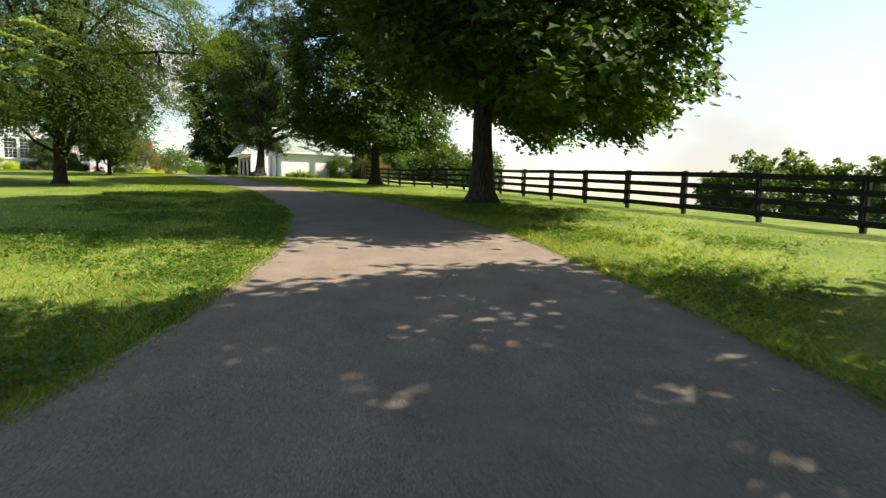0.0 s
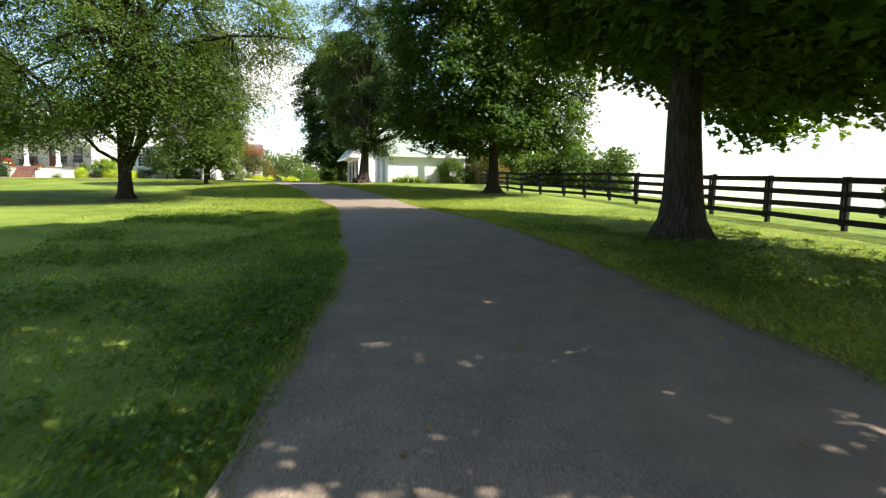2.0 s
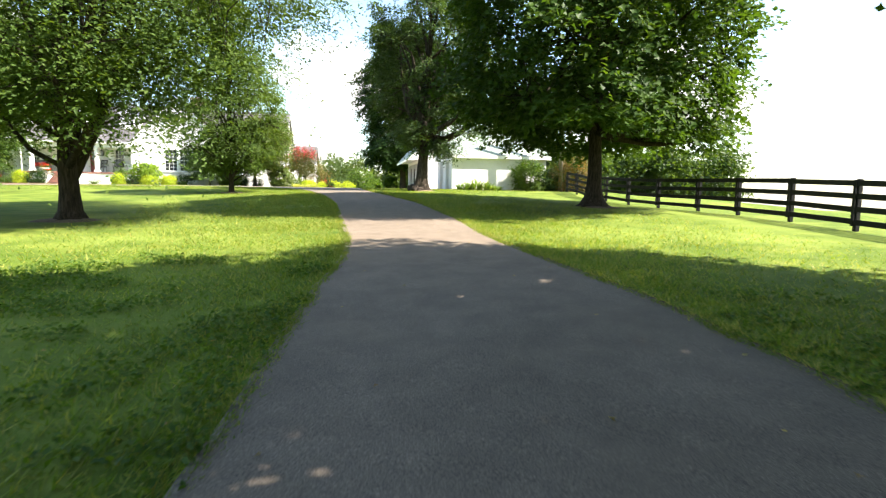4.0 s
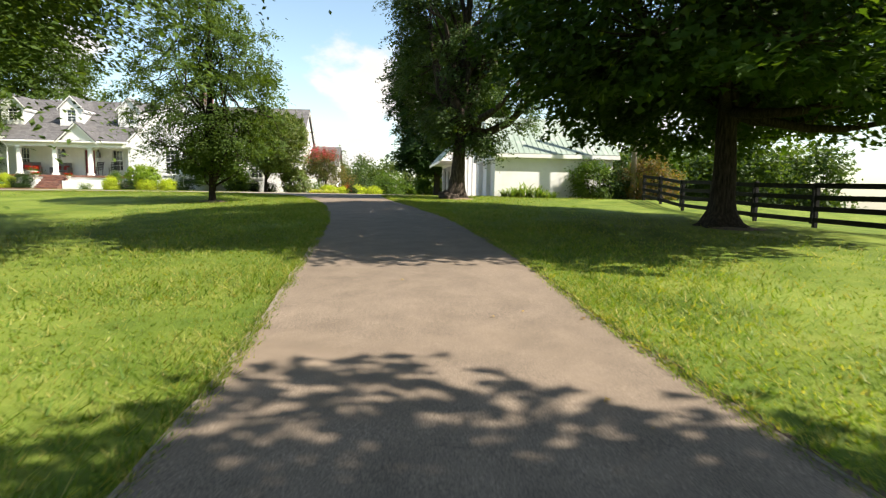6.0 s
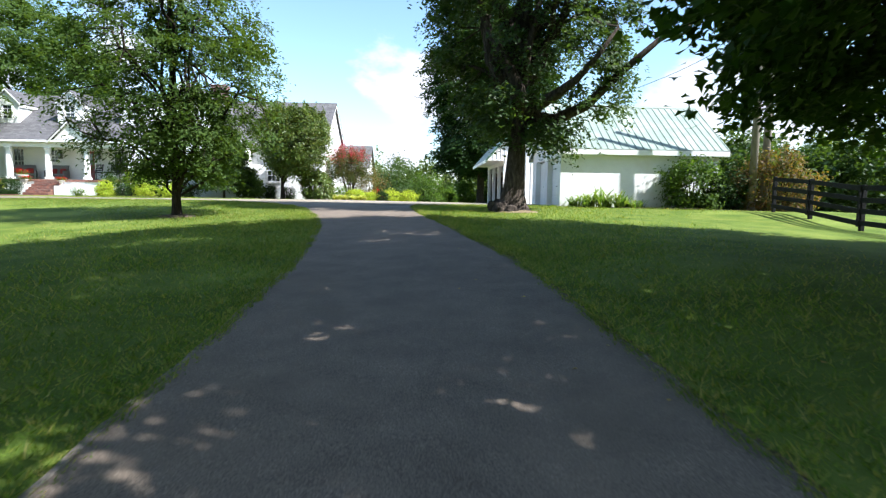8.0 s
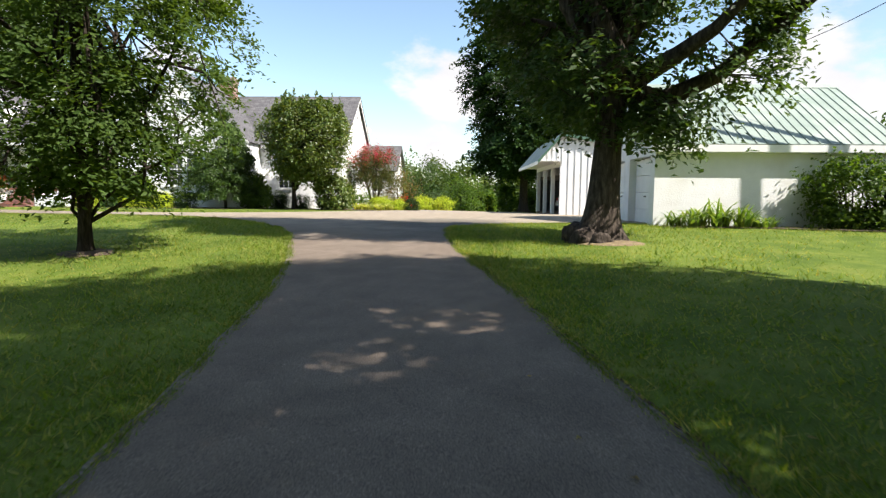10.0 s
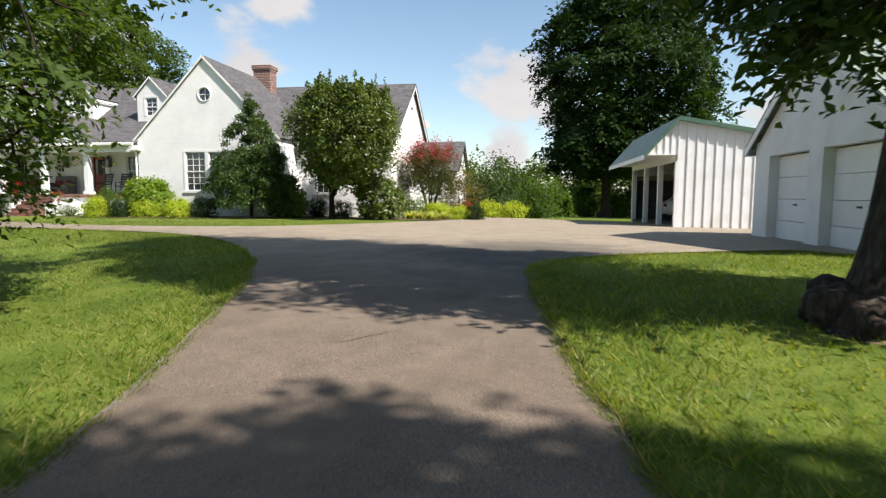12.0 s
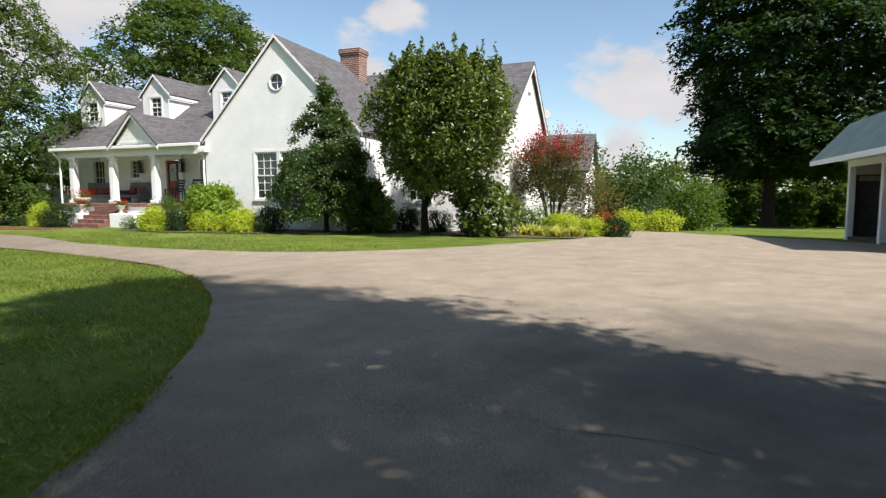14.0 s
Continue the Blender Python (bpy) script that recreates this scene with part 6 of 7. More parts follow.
# ---------- utility poles ----------
def build_pole(x, y, h, lean):
    pole = thing("utility_pole", pose(x, y, ground_at(x, y), lean, 0, 0), "weathered wooden pole behind the garage", "pole")
    bm = bmesh.new()
    tube(bm, [(0, 0, -0.3), (0, 0, h * 0.5), (0, 0, h)], [0.15, 0.135, 0.12], 12)
    part("shaft", bm, M_WOOD_POLE, pole, smooth=True)
    part("cap", lathe([(0.13, h), (0.13, h + 0.02), (0.02, h + 0.05)], 12), M_IRON, pole)
    return pole


build_pole(-7.73, 52.87, 9.2, 1)
build_pole(-7.3, 53.38, 9.4, -1)


# ---------- grass ----------
def lip(x, y):
    """Extra height of the turf along the drive's sunward edge."""
    edge = np.array([p for p in LINE_RIGHT if p[1] > -3 and p[0] > -19.3 and p[1] < 47])[::3]
    out = np.zeros(len(x))
    for i in range(0, len(x), 20000):
        d = np.sqrt(((x[i:i + 20000, None] - edge[None, :, 0]) ** 2 + (y[i:i + 20000, None] - edge[None, :, 1]) ** 2).min(1))
        out[i:i + 20000] = np.interp(d, [0, 0.1, 0.35, 0.75], [0.05, 0.062, 0.045, 0.0])
    return out


def build_grass(name, n, reach, height, width, seed, label, mat=M_GRASS, lo=0.0, edge_bias=1.0):
    """Blades of grass beside the drive, each a thin bent sliver."""
    rng = np.random.default_rng(seed)
    line = np.array(LINE_LEFT[: int(len(LINE_LEFT) * 0.80)] + LINE_RIGHT[int(len(LINE_RIGHT) * 0.42):])
    line = line[line[:, 1] > -2]
    pick = line[rng.integers(0, len(line), n)]
    a = rng.uniform(0, 2 * math.pi, n)
    r = lo + (reach - lo) * rng.random(n) ** edge_bias
    x, y = pick[:, 0] + r * np.cos(a), pick[:, 1] + r * np.sin(a)
    keep = ~on_drive(x, y) & (y > 0.5)
    x, y = x[keep], y[keep]
    n = len(x)
    z = land(x, y) - 0.005 + lip(x, y)
    # blades stand in tufts with lower gaps between
    wx, wy = x + 0.12 * np.sin(y * 7.1) + 0.3 * np.sin(y * 1.9), y + 0.12 * np.sin(x * 6.3) + 0.3 * np.sin(x * 2.3)
    tuft = 0.5 + 0.25 * np.sin(wx * 23 + 2 * np.sin(wy * 5)) + 0.25 * np.sin(wy * 26 + 2 * np.sin(wx * 4))
    h = height * rng.uniform(0.55, 1.3, n) * (0.75 + 0.5 * np.sin(x * 0.7 + np.sin(y * 0.6)) ** 2) * (0.3 + 1.5 * tuft ** 1.3)
    th = rng.uniform(0, 2 * math.pi, n)
    lean = rng.normal(size=(n, 2)) * 0.85
    w = width * rng.uniform(0.6, 1.3, n)
    base = np.stack([x, y, z], -1)
    side = np.stack([np.cos(th) * w, np.sin(th) * w, np.zeros(n)], -1)
    tip = base + np.stack([lean[:, 0] * h, lean[:, 1] * h, h], -1)
    v = np.stack([base - side, base + side, tip], 1).reshape(-1, 3)
    me = mesh_from(name, v, np.arange(3 * n).reshape(-1, 3))
    me.materials.append(mat)
    return tagged(new(name, me), label, "grass", kind="stuff")


build_grass("grass", 430000, 2.6, 0.052, 0.0062, 300, "short mown grass blades along the drive")
build_grass("grass", 340000, 7.0, 0.052, 0.009, 301, "mown grass blades across the lawn", lo=2.0)
build_grass("dry_grass", 34000, 0.16, 0.045, 0.005, 302, "dry straw-coloured grass along the asphalt edge", mat=leaf_material("dry_grass_blade", [(0.3, 0.25, 0.10), (0.42, 0.36, 0.16), (0.2, 0.24, 0.06)]))


def build_edge_grass():
    """Tufts that lean out over the ragged edge of the asphalt."""
    rng = np.random.default_rng(310)
    V = []
    for line in (LINE_LEFT, LINE_RIGHT):
        pts = np.array([p for p in line if 0.5 < p[1] < 47 and p[0] > -24])
        t = np.gradient(pts, axis=0)
        t /= np.maximum(np.linalg.norm(t, axis=1)[:, None], 1e-6)
        nrm = np.stack([-t[:, 1], t[:, 0]], -1)
        probe = pts + nrm * 0.3
        nrm[on_drive(probe[:, 0], probe[:, 1])] *= -1
        n = 52000
        i = rng.integers(0, len(pts), n)
        thick = np.array([0.35 + 0.65 * max(0.0, noise.noise((a * 1.1, b * 1.1, 6.0)) + 0.35 + 0.5 * noise.noise((a * 4, b * 4, 2.0))) for a, b in pts])
        off = rng.normal(size=n) * 0.035 + 0.015 - 0.05 * (rng.random(n) < 0.25)
        keep = rng.random(n) < thick[i]
        i, off = i[keep], off[keep]
        n = len(i)
        xy = pts[i] + nrm[i] * off[:, None] + t[i] * rng.normal(size=(n, 1)) * 0.1
        h = rng.uniform(0.02, 0.065, n) * thick[i]
        lean = -nrm[i] * rng.uniform(-0.2, 1.1, (n, 1)) + rng.normal(size=(n, 2)) * 0.6
        th = rng.uniform(0, 2 * math.pi, n)
        w = rng.uniform(0.0025, 0.006, n)
        base = np.column_stack([xy, land(xy[:, 0], xy[:, 1]) + 0.034])
        side = np.column_stack([np.cos(th) * w, np.sin(th) * w, np.zeros(n)])
        V.append(np.stack([base - side, base + side, base + np.column_stack([lean * h[:, None], h])], 1).reshape(-1, 3))
    v = np.concatenate(V)
    me = mesh_from("edge_grass", v, np.arange(len(v)).reshape(-1, 3))
    me.materials.append(M_GRASS)
    return tagged(new("edge_grass", me), "tufts of grass leaning over the asphalt's edge", "grass", kind="stuff")


build_edge_grass()


# ---------- edges, soil and litter ----------
def build_verge():
    """The raised lip of turf and bare soil along the drive's sunward edge."""
    line = [p for p in LINE_RIGHT if p[1] > -3 and p[0] > -19.3 and p[1] < 47]
    V, F = [], []
    n = len(line)
    for i, (x, y) in enumerate(line):
        a, b = Vector((*line[max(0, i - 3)], 0)), Vector((*line[min(n - 1, i + 3)], 0))
        d = (b - a).normalized()
        out = Vector((-d.y, d.x, 0))
        k = 0.5 + 0.5 * noise.noise((x * 0.8, y * 0.8, 4))
        k2 = 0.02 * noise.noise((x * 4, y * 4, 1))
        z = ground_at(x, y)
        for off, up in ((-0.01 + k2, 0.02), (0.03 + k2, 0.045 + 0.02 * k), (0.12, 0.05 + 0.02 * k), (0.38, 0.035), (0.75, -0.02)):
            q = Vector((x, y, 0)) + out * off
            V.append((q.x, q.y, ground_at(q.x, q.y) + up))
        if i:
            F += [(5 * i - 5 + j, 5 * i + j, 5 * i + j + 1, 5 * i - 4 + j) for j in range(4)]
    me = mesh_from("verge", np.array(V), np.array(F))
    me.materials.append(M_LAWN)
    me.materials.append(M_SOIL)
    for p in me.polygons:
        p.material_index = 1 if p.index % 4 == 0 else 0
        p.use_smooth = p.index % 4 > 0
    return tagged(new("verge", me), "raised turf lip with bare soil along the asphalt", "verge", kind="structure")


build_verge()


def build_soil(x, y, rx, ry, seed, mat, label):
    bm = bmesh.new()
    rings = []
    for j, s in enumerate((0.0, 0.45, 0.8, 1.0)):
        ring = []
        for k in range(28):
            a = 2 * math.pi * k / 28
            r = s * (1 + 0.28 * noise.noise((math.cos(a) * 1.7 + seed, math.sin(a) * 1.7, 0)) + 0.1 * noise.noise((math.cos(a) * 6 + seed, math.sin(a) * 6, 0)))
            px, py = x + rx * r * math.cos(a), y + ry * r * math.sin(a)
            ring.append(bm.verts.new((px - x, py - y, ground_at(px, py) - ground_at(x, y) + (0.07, 0.055, 0.035, 0.0)[j])))
        rings.append(ring)
    for a, b in zip(rings[1:], rings[2:]):
        for k in range(28):
            bm.faces.new((a[k], a[(k + 1) % 28], b[(k + 1) % 28], b[k]))
    bm.faces.new(rings[1])
    me = finish(bm, "soil_patch", mat, True)
    ob = new("soil_patch", me)
    ob.location = (x, y, ground_at(x, y))
    return tagged(ob, label, "soil", "soil round trunks", "structure")


for i, (x, y, r) in enumerate(((1.4, 18.2, 0.85), (-4.4, 37.1, 0.8), (-17.6, 25.7, 0.9), (-23.6, 39.7, 0.6), (-14.7, 45.3, 0.72), (-34.7, 90.2, 1.4))):
    dry = i == 4
    build_soil(x, y, r, r * 0.85, i * 3.3, M_DRY_SOIL if dry else M_SOIL, "pale dry soil round the burled trunk" if dry else "bare brown soil and bark litter round a tree trunk")


def build_bed_soil(points, label):
    bm = bmesh.new()
    line = smooth_line(points + points[:1], 0.5)[:-1]
    bm.faces.new([bm.verts.new((x, y, 0)) for x, y in line])
    bmesh.ops.triangulate(bm, faces=bm.faces[:])
    for y in np.arange(40, 72, 1.0):
        bmesh.ops.bisect_plane(bm, geom=bm.verts[:] + bm.edges[:] + bm.faces[:], plane_co=(0, y, 0), plane_no=(0, 1, 0))
    for v in bm.verts:
        v.co.z = ground_at(v.co.x, v.co.y) + 0.03
    ob = new("planting_bed", finish(bm, "planting_bed", M_SOIL))
    return tagged(ob, label, "flower bed", kind="structure")


build_bed_soil([tuple(in_house(x, y).xy) for x, y in ((-1.8, -3.0), (1.0, -3.3), (4.5, -3.0), (7.5, -2.4), (9.4, -0.4), (11.2, -0.6), (13.0, -1.4), (15.6, -0.7), (17.5, 0.3), (17.4, 2.2), (13.0, 3.0), (12.4, 1.6), (7.8, 1.7), (7.4, -0.3), (0.4, -0.3), (-1.0, -2.0))],
               "mulched planting bed along the house front")
build_bed_soil([tuple((GARAGE @ Vector((x, y, 0))).xy) for x, y in ((0.1, -0.2), (0.1, -1.0), (3.0, -1.2), (5.5, -2.2), (8.3, -2.7), (8.6, -1.0), (6.9, -0.2))], "dark soil bed along the garage wall")


def build_cracks():
    rng = np.random.default_rng(9)
    road = bpy.data.objects["road"]
    for x, y, a, ln in ((-0.06, 5.5, 90, 1.1), (-0.25, 5.5, 82, 0.5), (0.05, 4.2, 88, 0.7), (-12.3, 35.6, 35, 1.6), (-18.9, 42.2, 50, 0.9), (-21.6, 46.4, 20, 1.1)):
        V, F = [], []
        p, ang = np.array((x, y)), radians(a)
        n = int(ln / 0.07)
        for i in range(n):
            ang += rng.normal() * 0.16 + (radians(a) - ang) * 0.2
            p = p + 0.07 * np.array((math.cos(ang), math.sin(ang)))
            w = 0.004 * rng.uniform(0.4, 1.4) * math.sin(math.pi * (i + 0.5) / n) ** 0.5
            s = np.array((-math.sin(ang), math.cos(ang))) * w
            for q in (p - s, p + s):
                V.append((q[0], q[1], ground_at(q[0], q[1]) + 0.0395))
            if i:
                F.append((2 * i - 2, 2 * i - 1, 2 * i + 1, 2 * i))
        me = mesh_from("crack", np.array(V), np.array(F))
        me.materials.append(M_CRACK)
        ob = new("crack", me)
        ob.parent = road


M_CRACK = material("crack_dirt", [(0.02, 0.018, 0.016), (0.05, 0.045, 0.04)], scale=30, rough=1.0)
build_cracks()


def build_litter():
    rng = np.random.default_rng(44)
    line = np.array(LINE_LEFT[:200] + LINE_RIGHT[-300:])
    n = 230
    q = line[rng.integers(0, len(line), n)] + rng.normal(size=(n, 2)) * (0.7, 0.4)
    z = land(q[:, 0], q[:, 1]) + 0.048
    ob = leaves("fallen_leaves", np.column_stack([q, z]), 0.05, "maple", leaf_material("fallen_leaf", [(0.25, 0.15, 0.06), (0.4, 0.3, 0.10), (0.16, 0.09, 0.05), (0.5, 0.42, 0.2)]), None, rng, tilt=0.15)
    return tagged(ob, "scattered dry fallen leaves on the asphalt and grass", "leaves", kind="stuff")


build_litter()

# ---------- clover and weeds ----------
def build_clover():
    rng = np.random.default_rng(66)
    n = 105000
    x, y = rng.uniform(-16, 6, n), rng.uniform(1, 21.5, n)
    d = np.sqrt(((np.stack([x, y], -1)[:, None] - np.array(LINE_LEFT + LINE_RIGHT)[None, ::14]) ** 2).sum(-1)).min(1)
    patch = np.array([noise.noise((a * 0.45, b * 0.45, 3.0)) + 0.5 * noise.noise((a * 1.6, b * 1.6, 8.0)) for a, b in zip(x, y)])
    keep = (d < 5) & (patch > 0.1) & ~on_drive(x, y)
    x, y = x[keep], y[keep]
    at = np.column_stack([x, y, land(x, y) + rng.uniform(0.03, 0.095, len(x))])
    at = np.repeat(at, 3, 0) + rng.normal(size=(3 * len(at), 3)) * (0.024, 0.024, 0.008)
    ob = leaves("clover", at, 0.05, "plain", M_CLOVER, None, rng, tilt=0.6)
    return tagged(ob, "low clover and weeds in patches of the lawn", "clover", kind="stuff")


build_clover()


def build_weeds():
    """Broad-leaved weeds along the near part of the lawn's edge."""
    rng = np.random.default_rng(67)
    line = np.array([p for p in LINE_LEFT if 1.0 < p[1] < 16])
    n = 3600
    q = line[rng.integers(0, len(line), n)] - np.column_stack([np.abs(rng.normal(size=n)) * 0.75 + 0.05, rng.normal(size=n) * 0.1])
    keep = np.array([noise.noise((a * 0.9, b * 0.9, 5.0)) > -0.12 for a, b in q]) & ~on_drive(q[:, 0], q[:, 1])
    q = q[keep]
    at = np.column_stack([q, land(q[:, 0], q[:, 1]) + rng.uniform(0.03, 0.1, len(q))])
    at = np.repeat(at, 3, 0) + rng.normal(size=(3 * len(at), 3)) * (0.035, 0.035, 0.012)
    ob = leaves("weeds", at, 0.052, "plain", M_LEAF_BUSH, None, rng, tilt=0.5)
    return tagged(ob, "broad-leaved weeds crowding the lawn's edge", "weeds", kind="stuff")


build_weeds()


def build_crumbled_edge():
    """Pale grit and dry roots where the asphalt thins out along the lawn."""
    road = bpy.data.objects["road"]
    for j, line in enumerate((LINE_LEFT, LINE_RIGHT)):
        pts = np.array([p for p in line if 0.5 < p[1] < 46.5 and p[0] > -23])
        t = np.gradient(pts, axis=0)
        t /= np.maximum(np.linalg.norm(t, axis=1)[:, None], 1e-6)
        nrm = np.stack([-t[:, 1], t[:, 0]], -1)
        mid = len(pts) // 2
        probe = pts[mid] + nrm[mid] * 0.4
        if not on_drive(np.array([probe[0]]), np.array([probe[1]]))[0]:
            nrm = -nrm
        V, F = [], []
        for i, (p, d) in enumerate(zip(pts, nrm)):
            w = (0.02, 0.012)[j] * max(-0.4, 0.7 + 1.1 * noise.noise((p[0] * 1.7, p[1] * 1.7, 2.0 + j)) + 0.6 * noise.noise((p[0] * 6, p[1] * 6, 4.0)))
            for k, s in enumerate((-0.02, w)):
                q = p + d * s
                V.append((q[0], q[1], ground_at(q[0], q[1]) + (0.043, 0.0385)[k]))
            if i:
                F.append((2 * i - 2, 2 * i - 1, 2 * i + 1, 2 * i))
        me = mesh_from("crumbled_edge", np.array(V), np.array(F))
        me.materials.append(M_GRIT)
        ob = new("crumbled_edge", me)
        ob.parent = road


M_GRIT = material("pale_grit", [(0.09, 0.075, 0.055), (0.18, 0.15, 0.115), (0.30, 0.255, 0.20)], scale=26, rough=0.95, bump=0.8, bump_scale=60, detail=8)
build_crumbled_edge()


# ---------- porch furniture ----------
def build_rocker(x, y, turn, label):
    c = thing("rocking_chair", HOUSE @ pose(x, y, 1.05, 0, 0, turn), label, "chair", "rocking chairs on the porch")
    for sx in (-0.27, 0.27):
        bm = bmesh.new()
        tube(bm, [(sx, -0.45, 0.09), (sx, -0.2, 0.025), (sx, 0.1, 0.02), (sx, 0.4, 0.06), (sx, 0.55, 0.12)], [0.022] * 5, 6)
        part("rocker", bm, M_IRON, c)
        part("leg", boxed(sx - 0.02, sx + 0.02, -0.27, -0.23, 0.03, 0.62), M_IRON, c)
        bm = bmesh.new()
        tube(bm, [(sx, 0.22, 0.04), (sx, 0.25, 0.45), (sx, 0.42, 1.1)], [0.022] * 3, 6)
        part("back_post", bm, M_IRON, c)
        part("armrest", boxed(sx - 0.045, sx + 0.045, -0.3, 0.3, 0.62, 0.645, 0.008), M_IRON, c)
    part("seat", boxed(-0.27, 0.27, -0.26, 0.26, 0.4, 0.435, 0.01), M_IRON, c)
    for i in range(5):
        bm = boxed(-0.25, 0.25, -0.012, 0.012, -0.045, 0.045, 0.006)
        bmesh.ops.transform(bm, matrix=pose(0, 0.275 + 0.032 * i, 0.54 + 0.125 * i, -14), verts=bm.verts)
        part("slat", bm, M_IRON, c)
    return c


build_rocker(-1.2, 0.7, 10, "black slatted rocking chair on the porch")
build_rocker(-2.5, 0.85, -12, "black slatted rocking chair beside the red door")
M_WICKER = material("grey_wicker", [(0.10, 0.10, 0.10), (0.22, 0.22, 0.21)], scale=40, rough=0.8, bump=0.8, bump_scale=60)
M_CUSHION = material("red_cushion_cloth", [(0.22, 0.02, 0.02), (0.32, 0.04, 0.035)], scale=14, rough=0.9, bump=0.3)


def build_settee(x, y, turn):
    c = thing("settee", HOUSE @ pose(x, y, 1.05, 0, 0, turn), "grey wicker settee with red cushions on the porch", "settee")
    part("seat", boxed(-0.62, 0.62, -0.3, 0.3, 0.25, 0.4, 0.03), M_WICKER, c)
    bm = boxed(-0.62, 0.62, -0.04, 0.04, -0.32, 0.32, 0.03)
    bmesh.ops.transform(bm, matrix=pose(0, 0.33, 0.68, -12), verts=bm.verts)
    part("backrest", bm, M_WICKER, c)
    for sx in (-0.62, 0.62):
        part("armrest", boxed(sx - 0.06, sx + 0.06, -0.32, 0.34, 0.1, 0.62, 0.03), M_WICKER, c)
    for sx in (-0.55, 0.55):
        for sy in (-0.25, 0.25):
            part("leg", boxed(sx - 0.025, sx + 0.025, sy - 0.025, sy + 0.025, 0.0, 0.25), M_WICKER, c)
    for sx in (-0.3, 0.3):
        bm = boxed(-0.2, 0.2, -0.06, 0.06, -0.18, 0.18, 0.05)
        bmesh.ops.transform(bm, matrix=pose(sx, 0.2, 0.58, -15, 0, 8 * sx), verts=bm.verts)
        part("cushion", bm, M_CUSHION, c, "red cushion")
    return c


build_settee(-5.3, 1.15, 0)
build_settee(-7.3, 0.9, 30)


def build_urn(x, y, z, label, tall=0.75, flower=M_FLOWER_RED, seed=0):
    u = thing("planter_urn", HOUSE @ pose(x, y, z), label, "planter", "planters by the steps")
    k = tall / 0.75
    part("bowl", lathe([(0.2 * k, 0), (0.2 * k, 0.05 * k), (0.09 * k, 0.1 * k), (0.08 * k, 0.22 * k), (0.17 * k, 0.32 * k), (0.25 * k, 0.45 * k), (0.29 * k, 0.52 * k), (0.27 * k, 0.55 * k), (0.24 * k, 0.5 * k)], 20), M_STONE, u, smooth=True)
    rng = np.random.default_rng(seed)
    c = rng.normal(size=(260, 3)) * (0.19 * k, 0.19 * k, 0.09 * k) + (0, 0, 0.62 * k)
    leaves("foliage", c, 0.08, "plain", M_LEAF_BUSH, u, rng)
    c = rng.normal(size=(160, 3)) * (0.2 * k, 0.2 * k, 0.07 * k) + (0, 0, 0.74 * k)
    leaves("bloom_mass", c, 0.07, "plain", flower, u, rng, label="red geranium flowers")["kind"] = "stuff"
    return u


build_urn(-6.3, -0.75, 0.62, "tall stone urn with red geraniums on the step wall", 0.95, seed=1)
build_urn(-5.85, -1.15, 0.62, "stone pot of red geraniums on the step wall", 0.55, seed=2)
build_urn(-3.65, -1.0, 0.62, "stone pot with faded flowers beside the steps", 0.5, seed=3)
build_urn(-8.6, -3.3, ground_at(*in_house(-8.6, -3.3).xy) - HOUSE_Z, "low stone planter of red flowers on the lawn", 0.6, seed=4)


# brick walk before the steps
def build_walk():
    rng = np.random.default_rng(3)
    walk_path = thing("brick_walk", HOUSE @ pose(-6.3, -2.75, 0.0), "red brick path to the porch steps", "path", kind="structure")
    me = finish(boxed(-0.1, 0.1, -0.05, 0.05, -0.04, 0.03, 0.006), "brick", M_RED_BRICK)
    for i in range(20):
        for j in range(11):
            x, y = -3.2 + 0.215 * i + (0.1 if j % 2 else 0), -0.55 + 0.11 * j
            b = new("brick", me)
            b.parent = walk_path
            q = in_house(-6.3 + x, -2.75 + y)
            b.location = (x, y, ground_at(q.x, q.y) - HOUSE_Z + 0.015 + rng.uniform(-0.003, 0.003))
    return walk_path


build_walk()


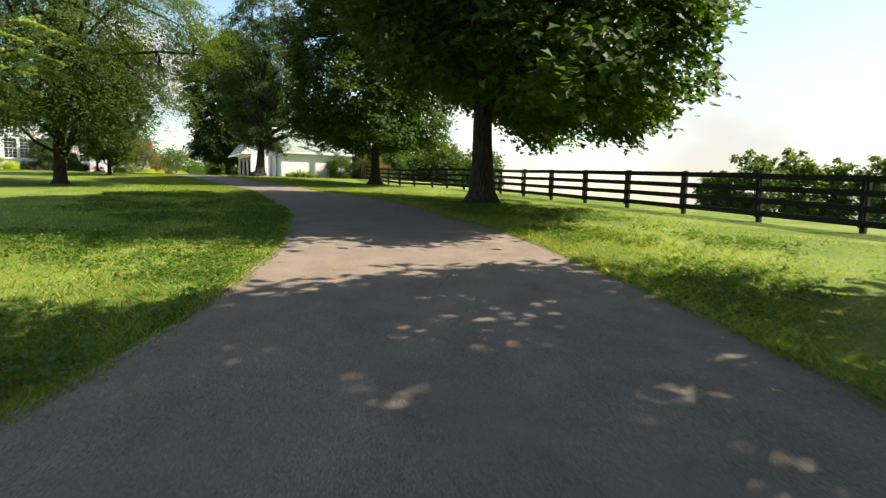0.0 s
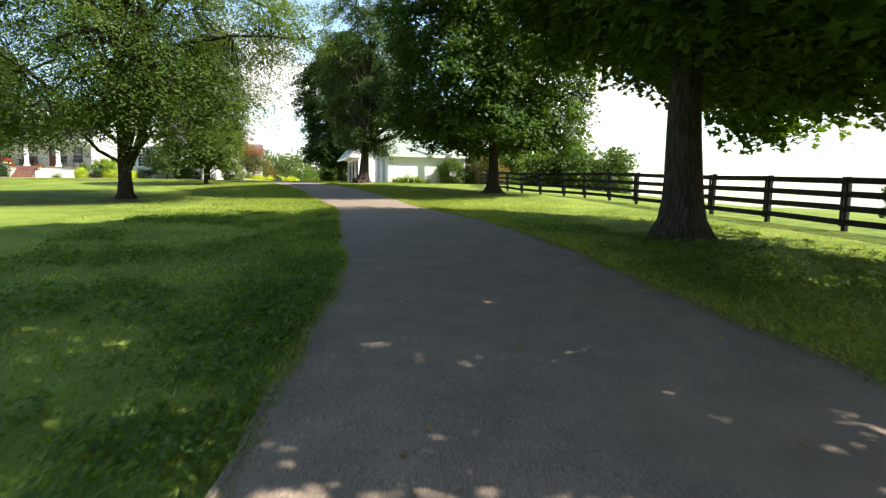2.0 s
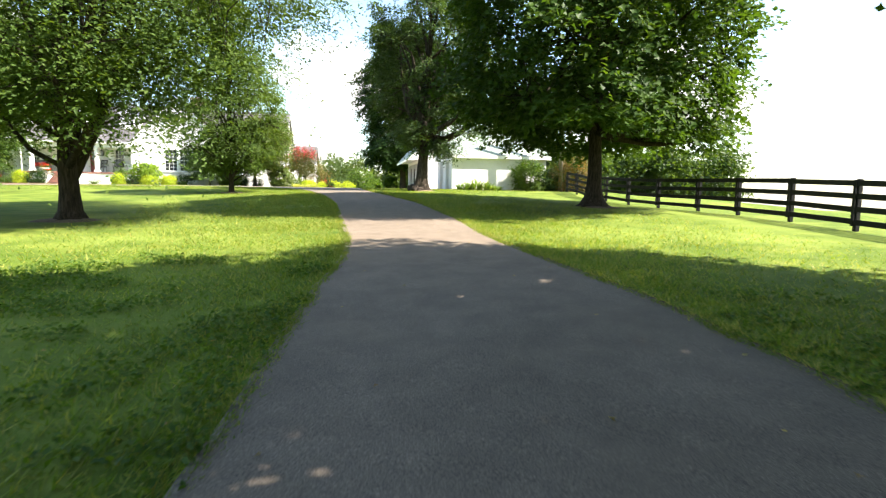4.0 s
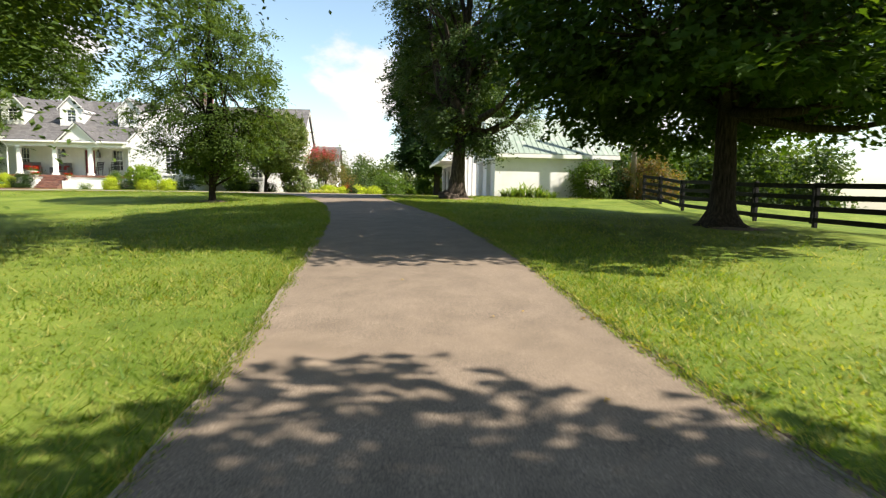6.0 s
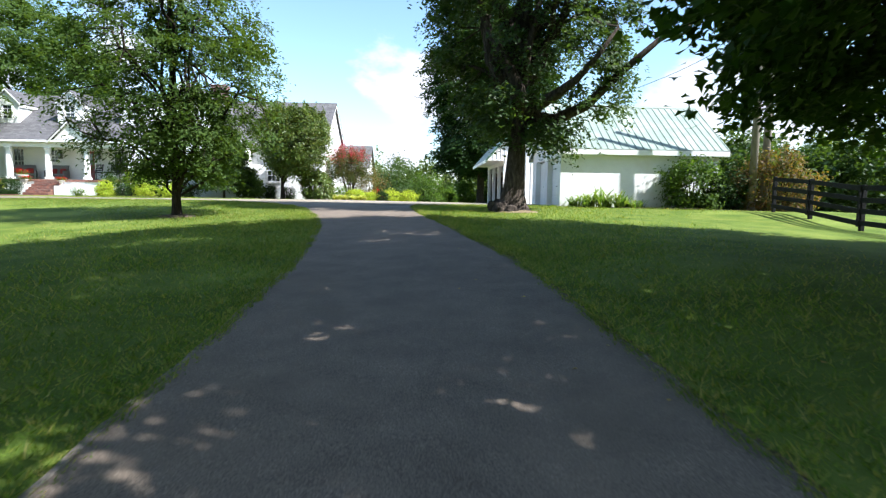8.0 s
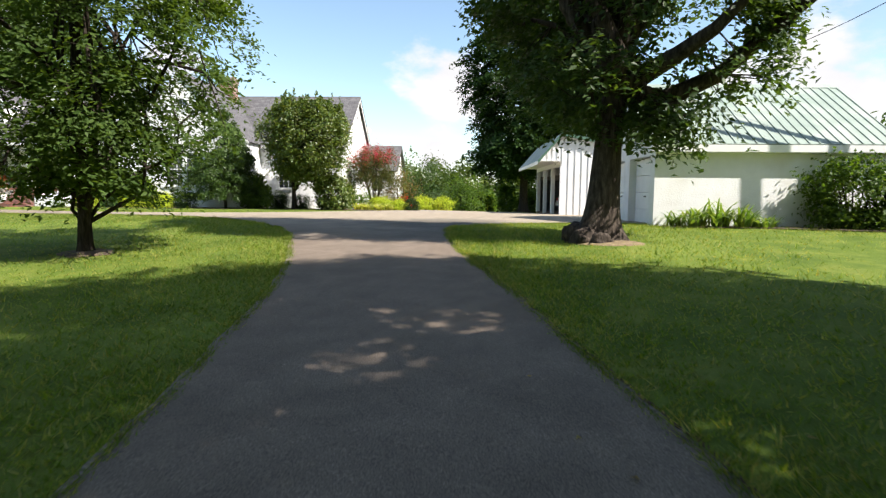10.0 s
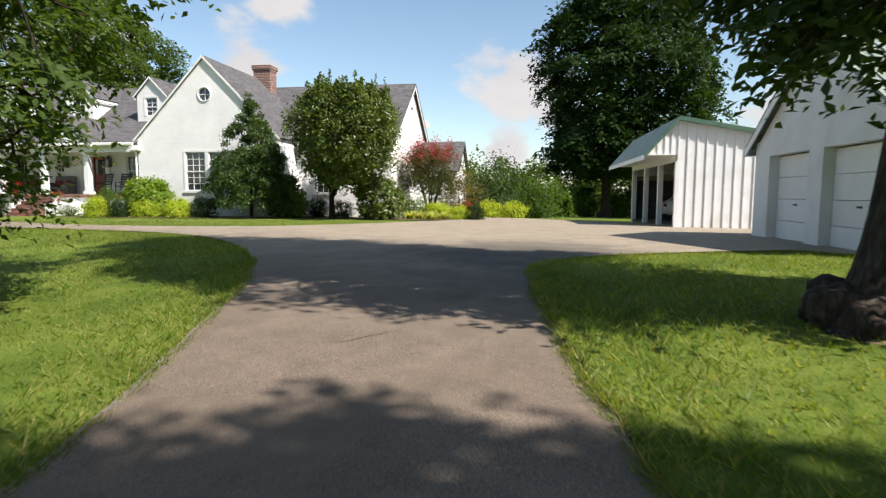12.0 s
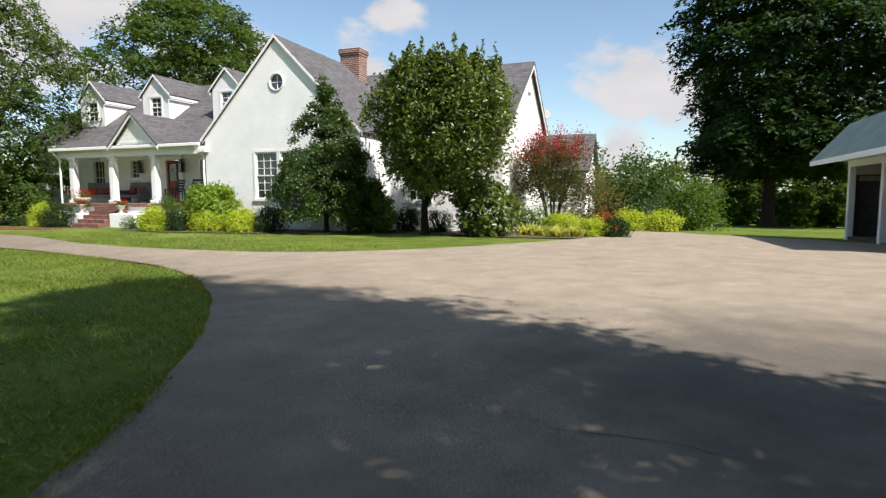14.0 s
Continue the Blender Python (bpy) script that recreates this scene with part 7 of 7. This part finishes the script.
# ---------- what stands in the shed ----------
def build_car(m, label, paint):
    c = thing("car", m, label, "car")
    body = prism([(-2.2, 0.35), (-2.25, 0.75), (-2.1, 0.95), (-1.75, 1.0), (-1.2, 1.5), (0.4, 1.52), (1.1, 1.02), (2.1, 0.88), (2.25, 0.6), (2.2, 0.32), (1.75, 0.3), (1.35, 0.32), (-1.0, 0.3), (-1.7, 0.3)], -0.86, 0.86)
    bmesh.ops.bevel(body, geom=body.edges[:], offset=0.07, segments=2, affect="EDGES")
    part("body", body, paint, c, smooth=True)
    part("rear_window", prism([(-1.72, 1.06), (-1.28, 1.42), (-1.25, 1.41), (-1.69, 1.04)], -0.68, 0.68), M_GLASS, c)
    for s in (-1, 1):
        part("side_window", prism([(-1.4, 1.06), (-1.1, 1.42), (0.32, 1.44), (0.85, 1.06)], s * 0.862, s * 0.87), M_GLASS, c)
        part("tail_light", boxed(-2.27, -2.2, s * 0.62 - 0.16, s * 0.62 + 0.16, 0.72, 0.86, 0.01), M_TAIL, c, "red tail light")
        for x in (-1.38, 1.4):
            w = new("wheel"); w.parent = c
            bm = bmesh.new()
            tube(bm, [(x, s * 0.72, 0.33), (x, s * 0.9, 0.33)], [0.33, 0.33], 20)
            part("tyre", bm, M_IRON, w)
            bm = bmesh.new()
            tube(bm, [(x, s * 0.9, 0.33), (x, s * 0.91, 0.33)], [0.2, 0.19], 16)
            part("rim", bm, M_STEEL, w)
    part("bumper", boxed(-2.3, -2.2, -0.8, 0.8, 0.38, 0.6, 0.03), paint, c)
    part("number_plate", boxed(-2.315, -2.3, -0.2, 0.2, 0.62, 0.72), M_STEEL, c)
    return c


M_TAIL = material("red_lamp_plastic", [(0.35, 0.01, 0.01), (0.45, 0.02, 0.02)], rough=0.2)
M_STEEL = material("dull_steel", [(0.4, 0.4, 0.4), (0.55, 0.55, 0.55)], scale=8, rough=0.35, metal=0.8)
M_CARPAINT = material("white_car_paint", [(0.72, 0.72, 0.72), (0.78, 0.78, 0.78)], scale=2, rough=0.2)
build_car(SHED @ pose(3.2, 6.9, -0.02), "white car parked in the open shed", M_CARPAINT)
build_car(SHED @ pose(3.4, 4.3, -0.02), "silver car parked in the open shed", material("silver_car_paint", [(0.45, 0.46, 0.47), (0.52, 0.53, 0.54)], scale=2, rough=0.25, metal=0.5))


def build_crate(x, y, s, label, mat):
    c = thing("crate", SHED @ pose(x, y, -0.02), label, "crate", "stored boxes in the shed")
    part("carcass", boxed(-s, s, -s * 0.8, s * 0.8, 0, s * 1.3, 0.01), mat, c)
    part("lid", boxed(-s - 0.015, s + 0.015, -s * 0.8 - 0.015, s * 0.8 + 0.015, s * 1.3, s * 1.3 + 0.03, 0.008), mat, c)
    return c


build_crate(0.6, 0.75, 0.2, "reddish brown box by the shed post", M_RED_BRICK)
build_crate(1.0, 1.2, 0.25, "wooden crate inside the shed", M_WOOD_POLE)


# ---------- overhead wires ----------
def build_wires():
    for i, (a, b) in enumerate((((-7.3, 53.5, ground_at(-7.3, 53.38) + 7.4), (-13.5, 54.0, 6.95)),)):
        wire = thing("overhead_wire", pose(*a), "thin black overhead wire from the pole", "wire", "overhead wires")
        a, b = Vector(a), Vector(b)
        d = b - a
        bm = bmesh.new()
        tube(bm, [d * s - Vector((0, 0, 0.045 * d.length * math.sin(math.pi * s) ** 1.0)) for s in np.linspace(0, 1, 14)], [0.011] * 14, 5)
        part("cable", bm, M_IRON, wire)


build_wires()
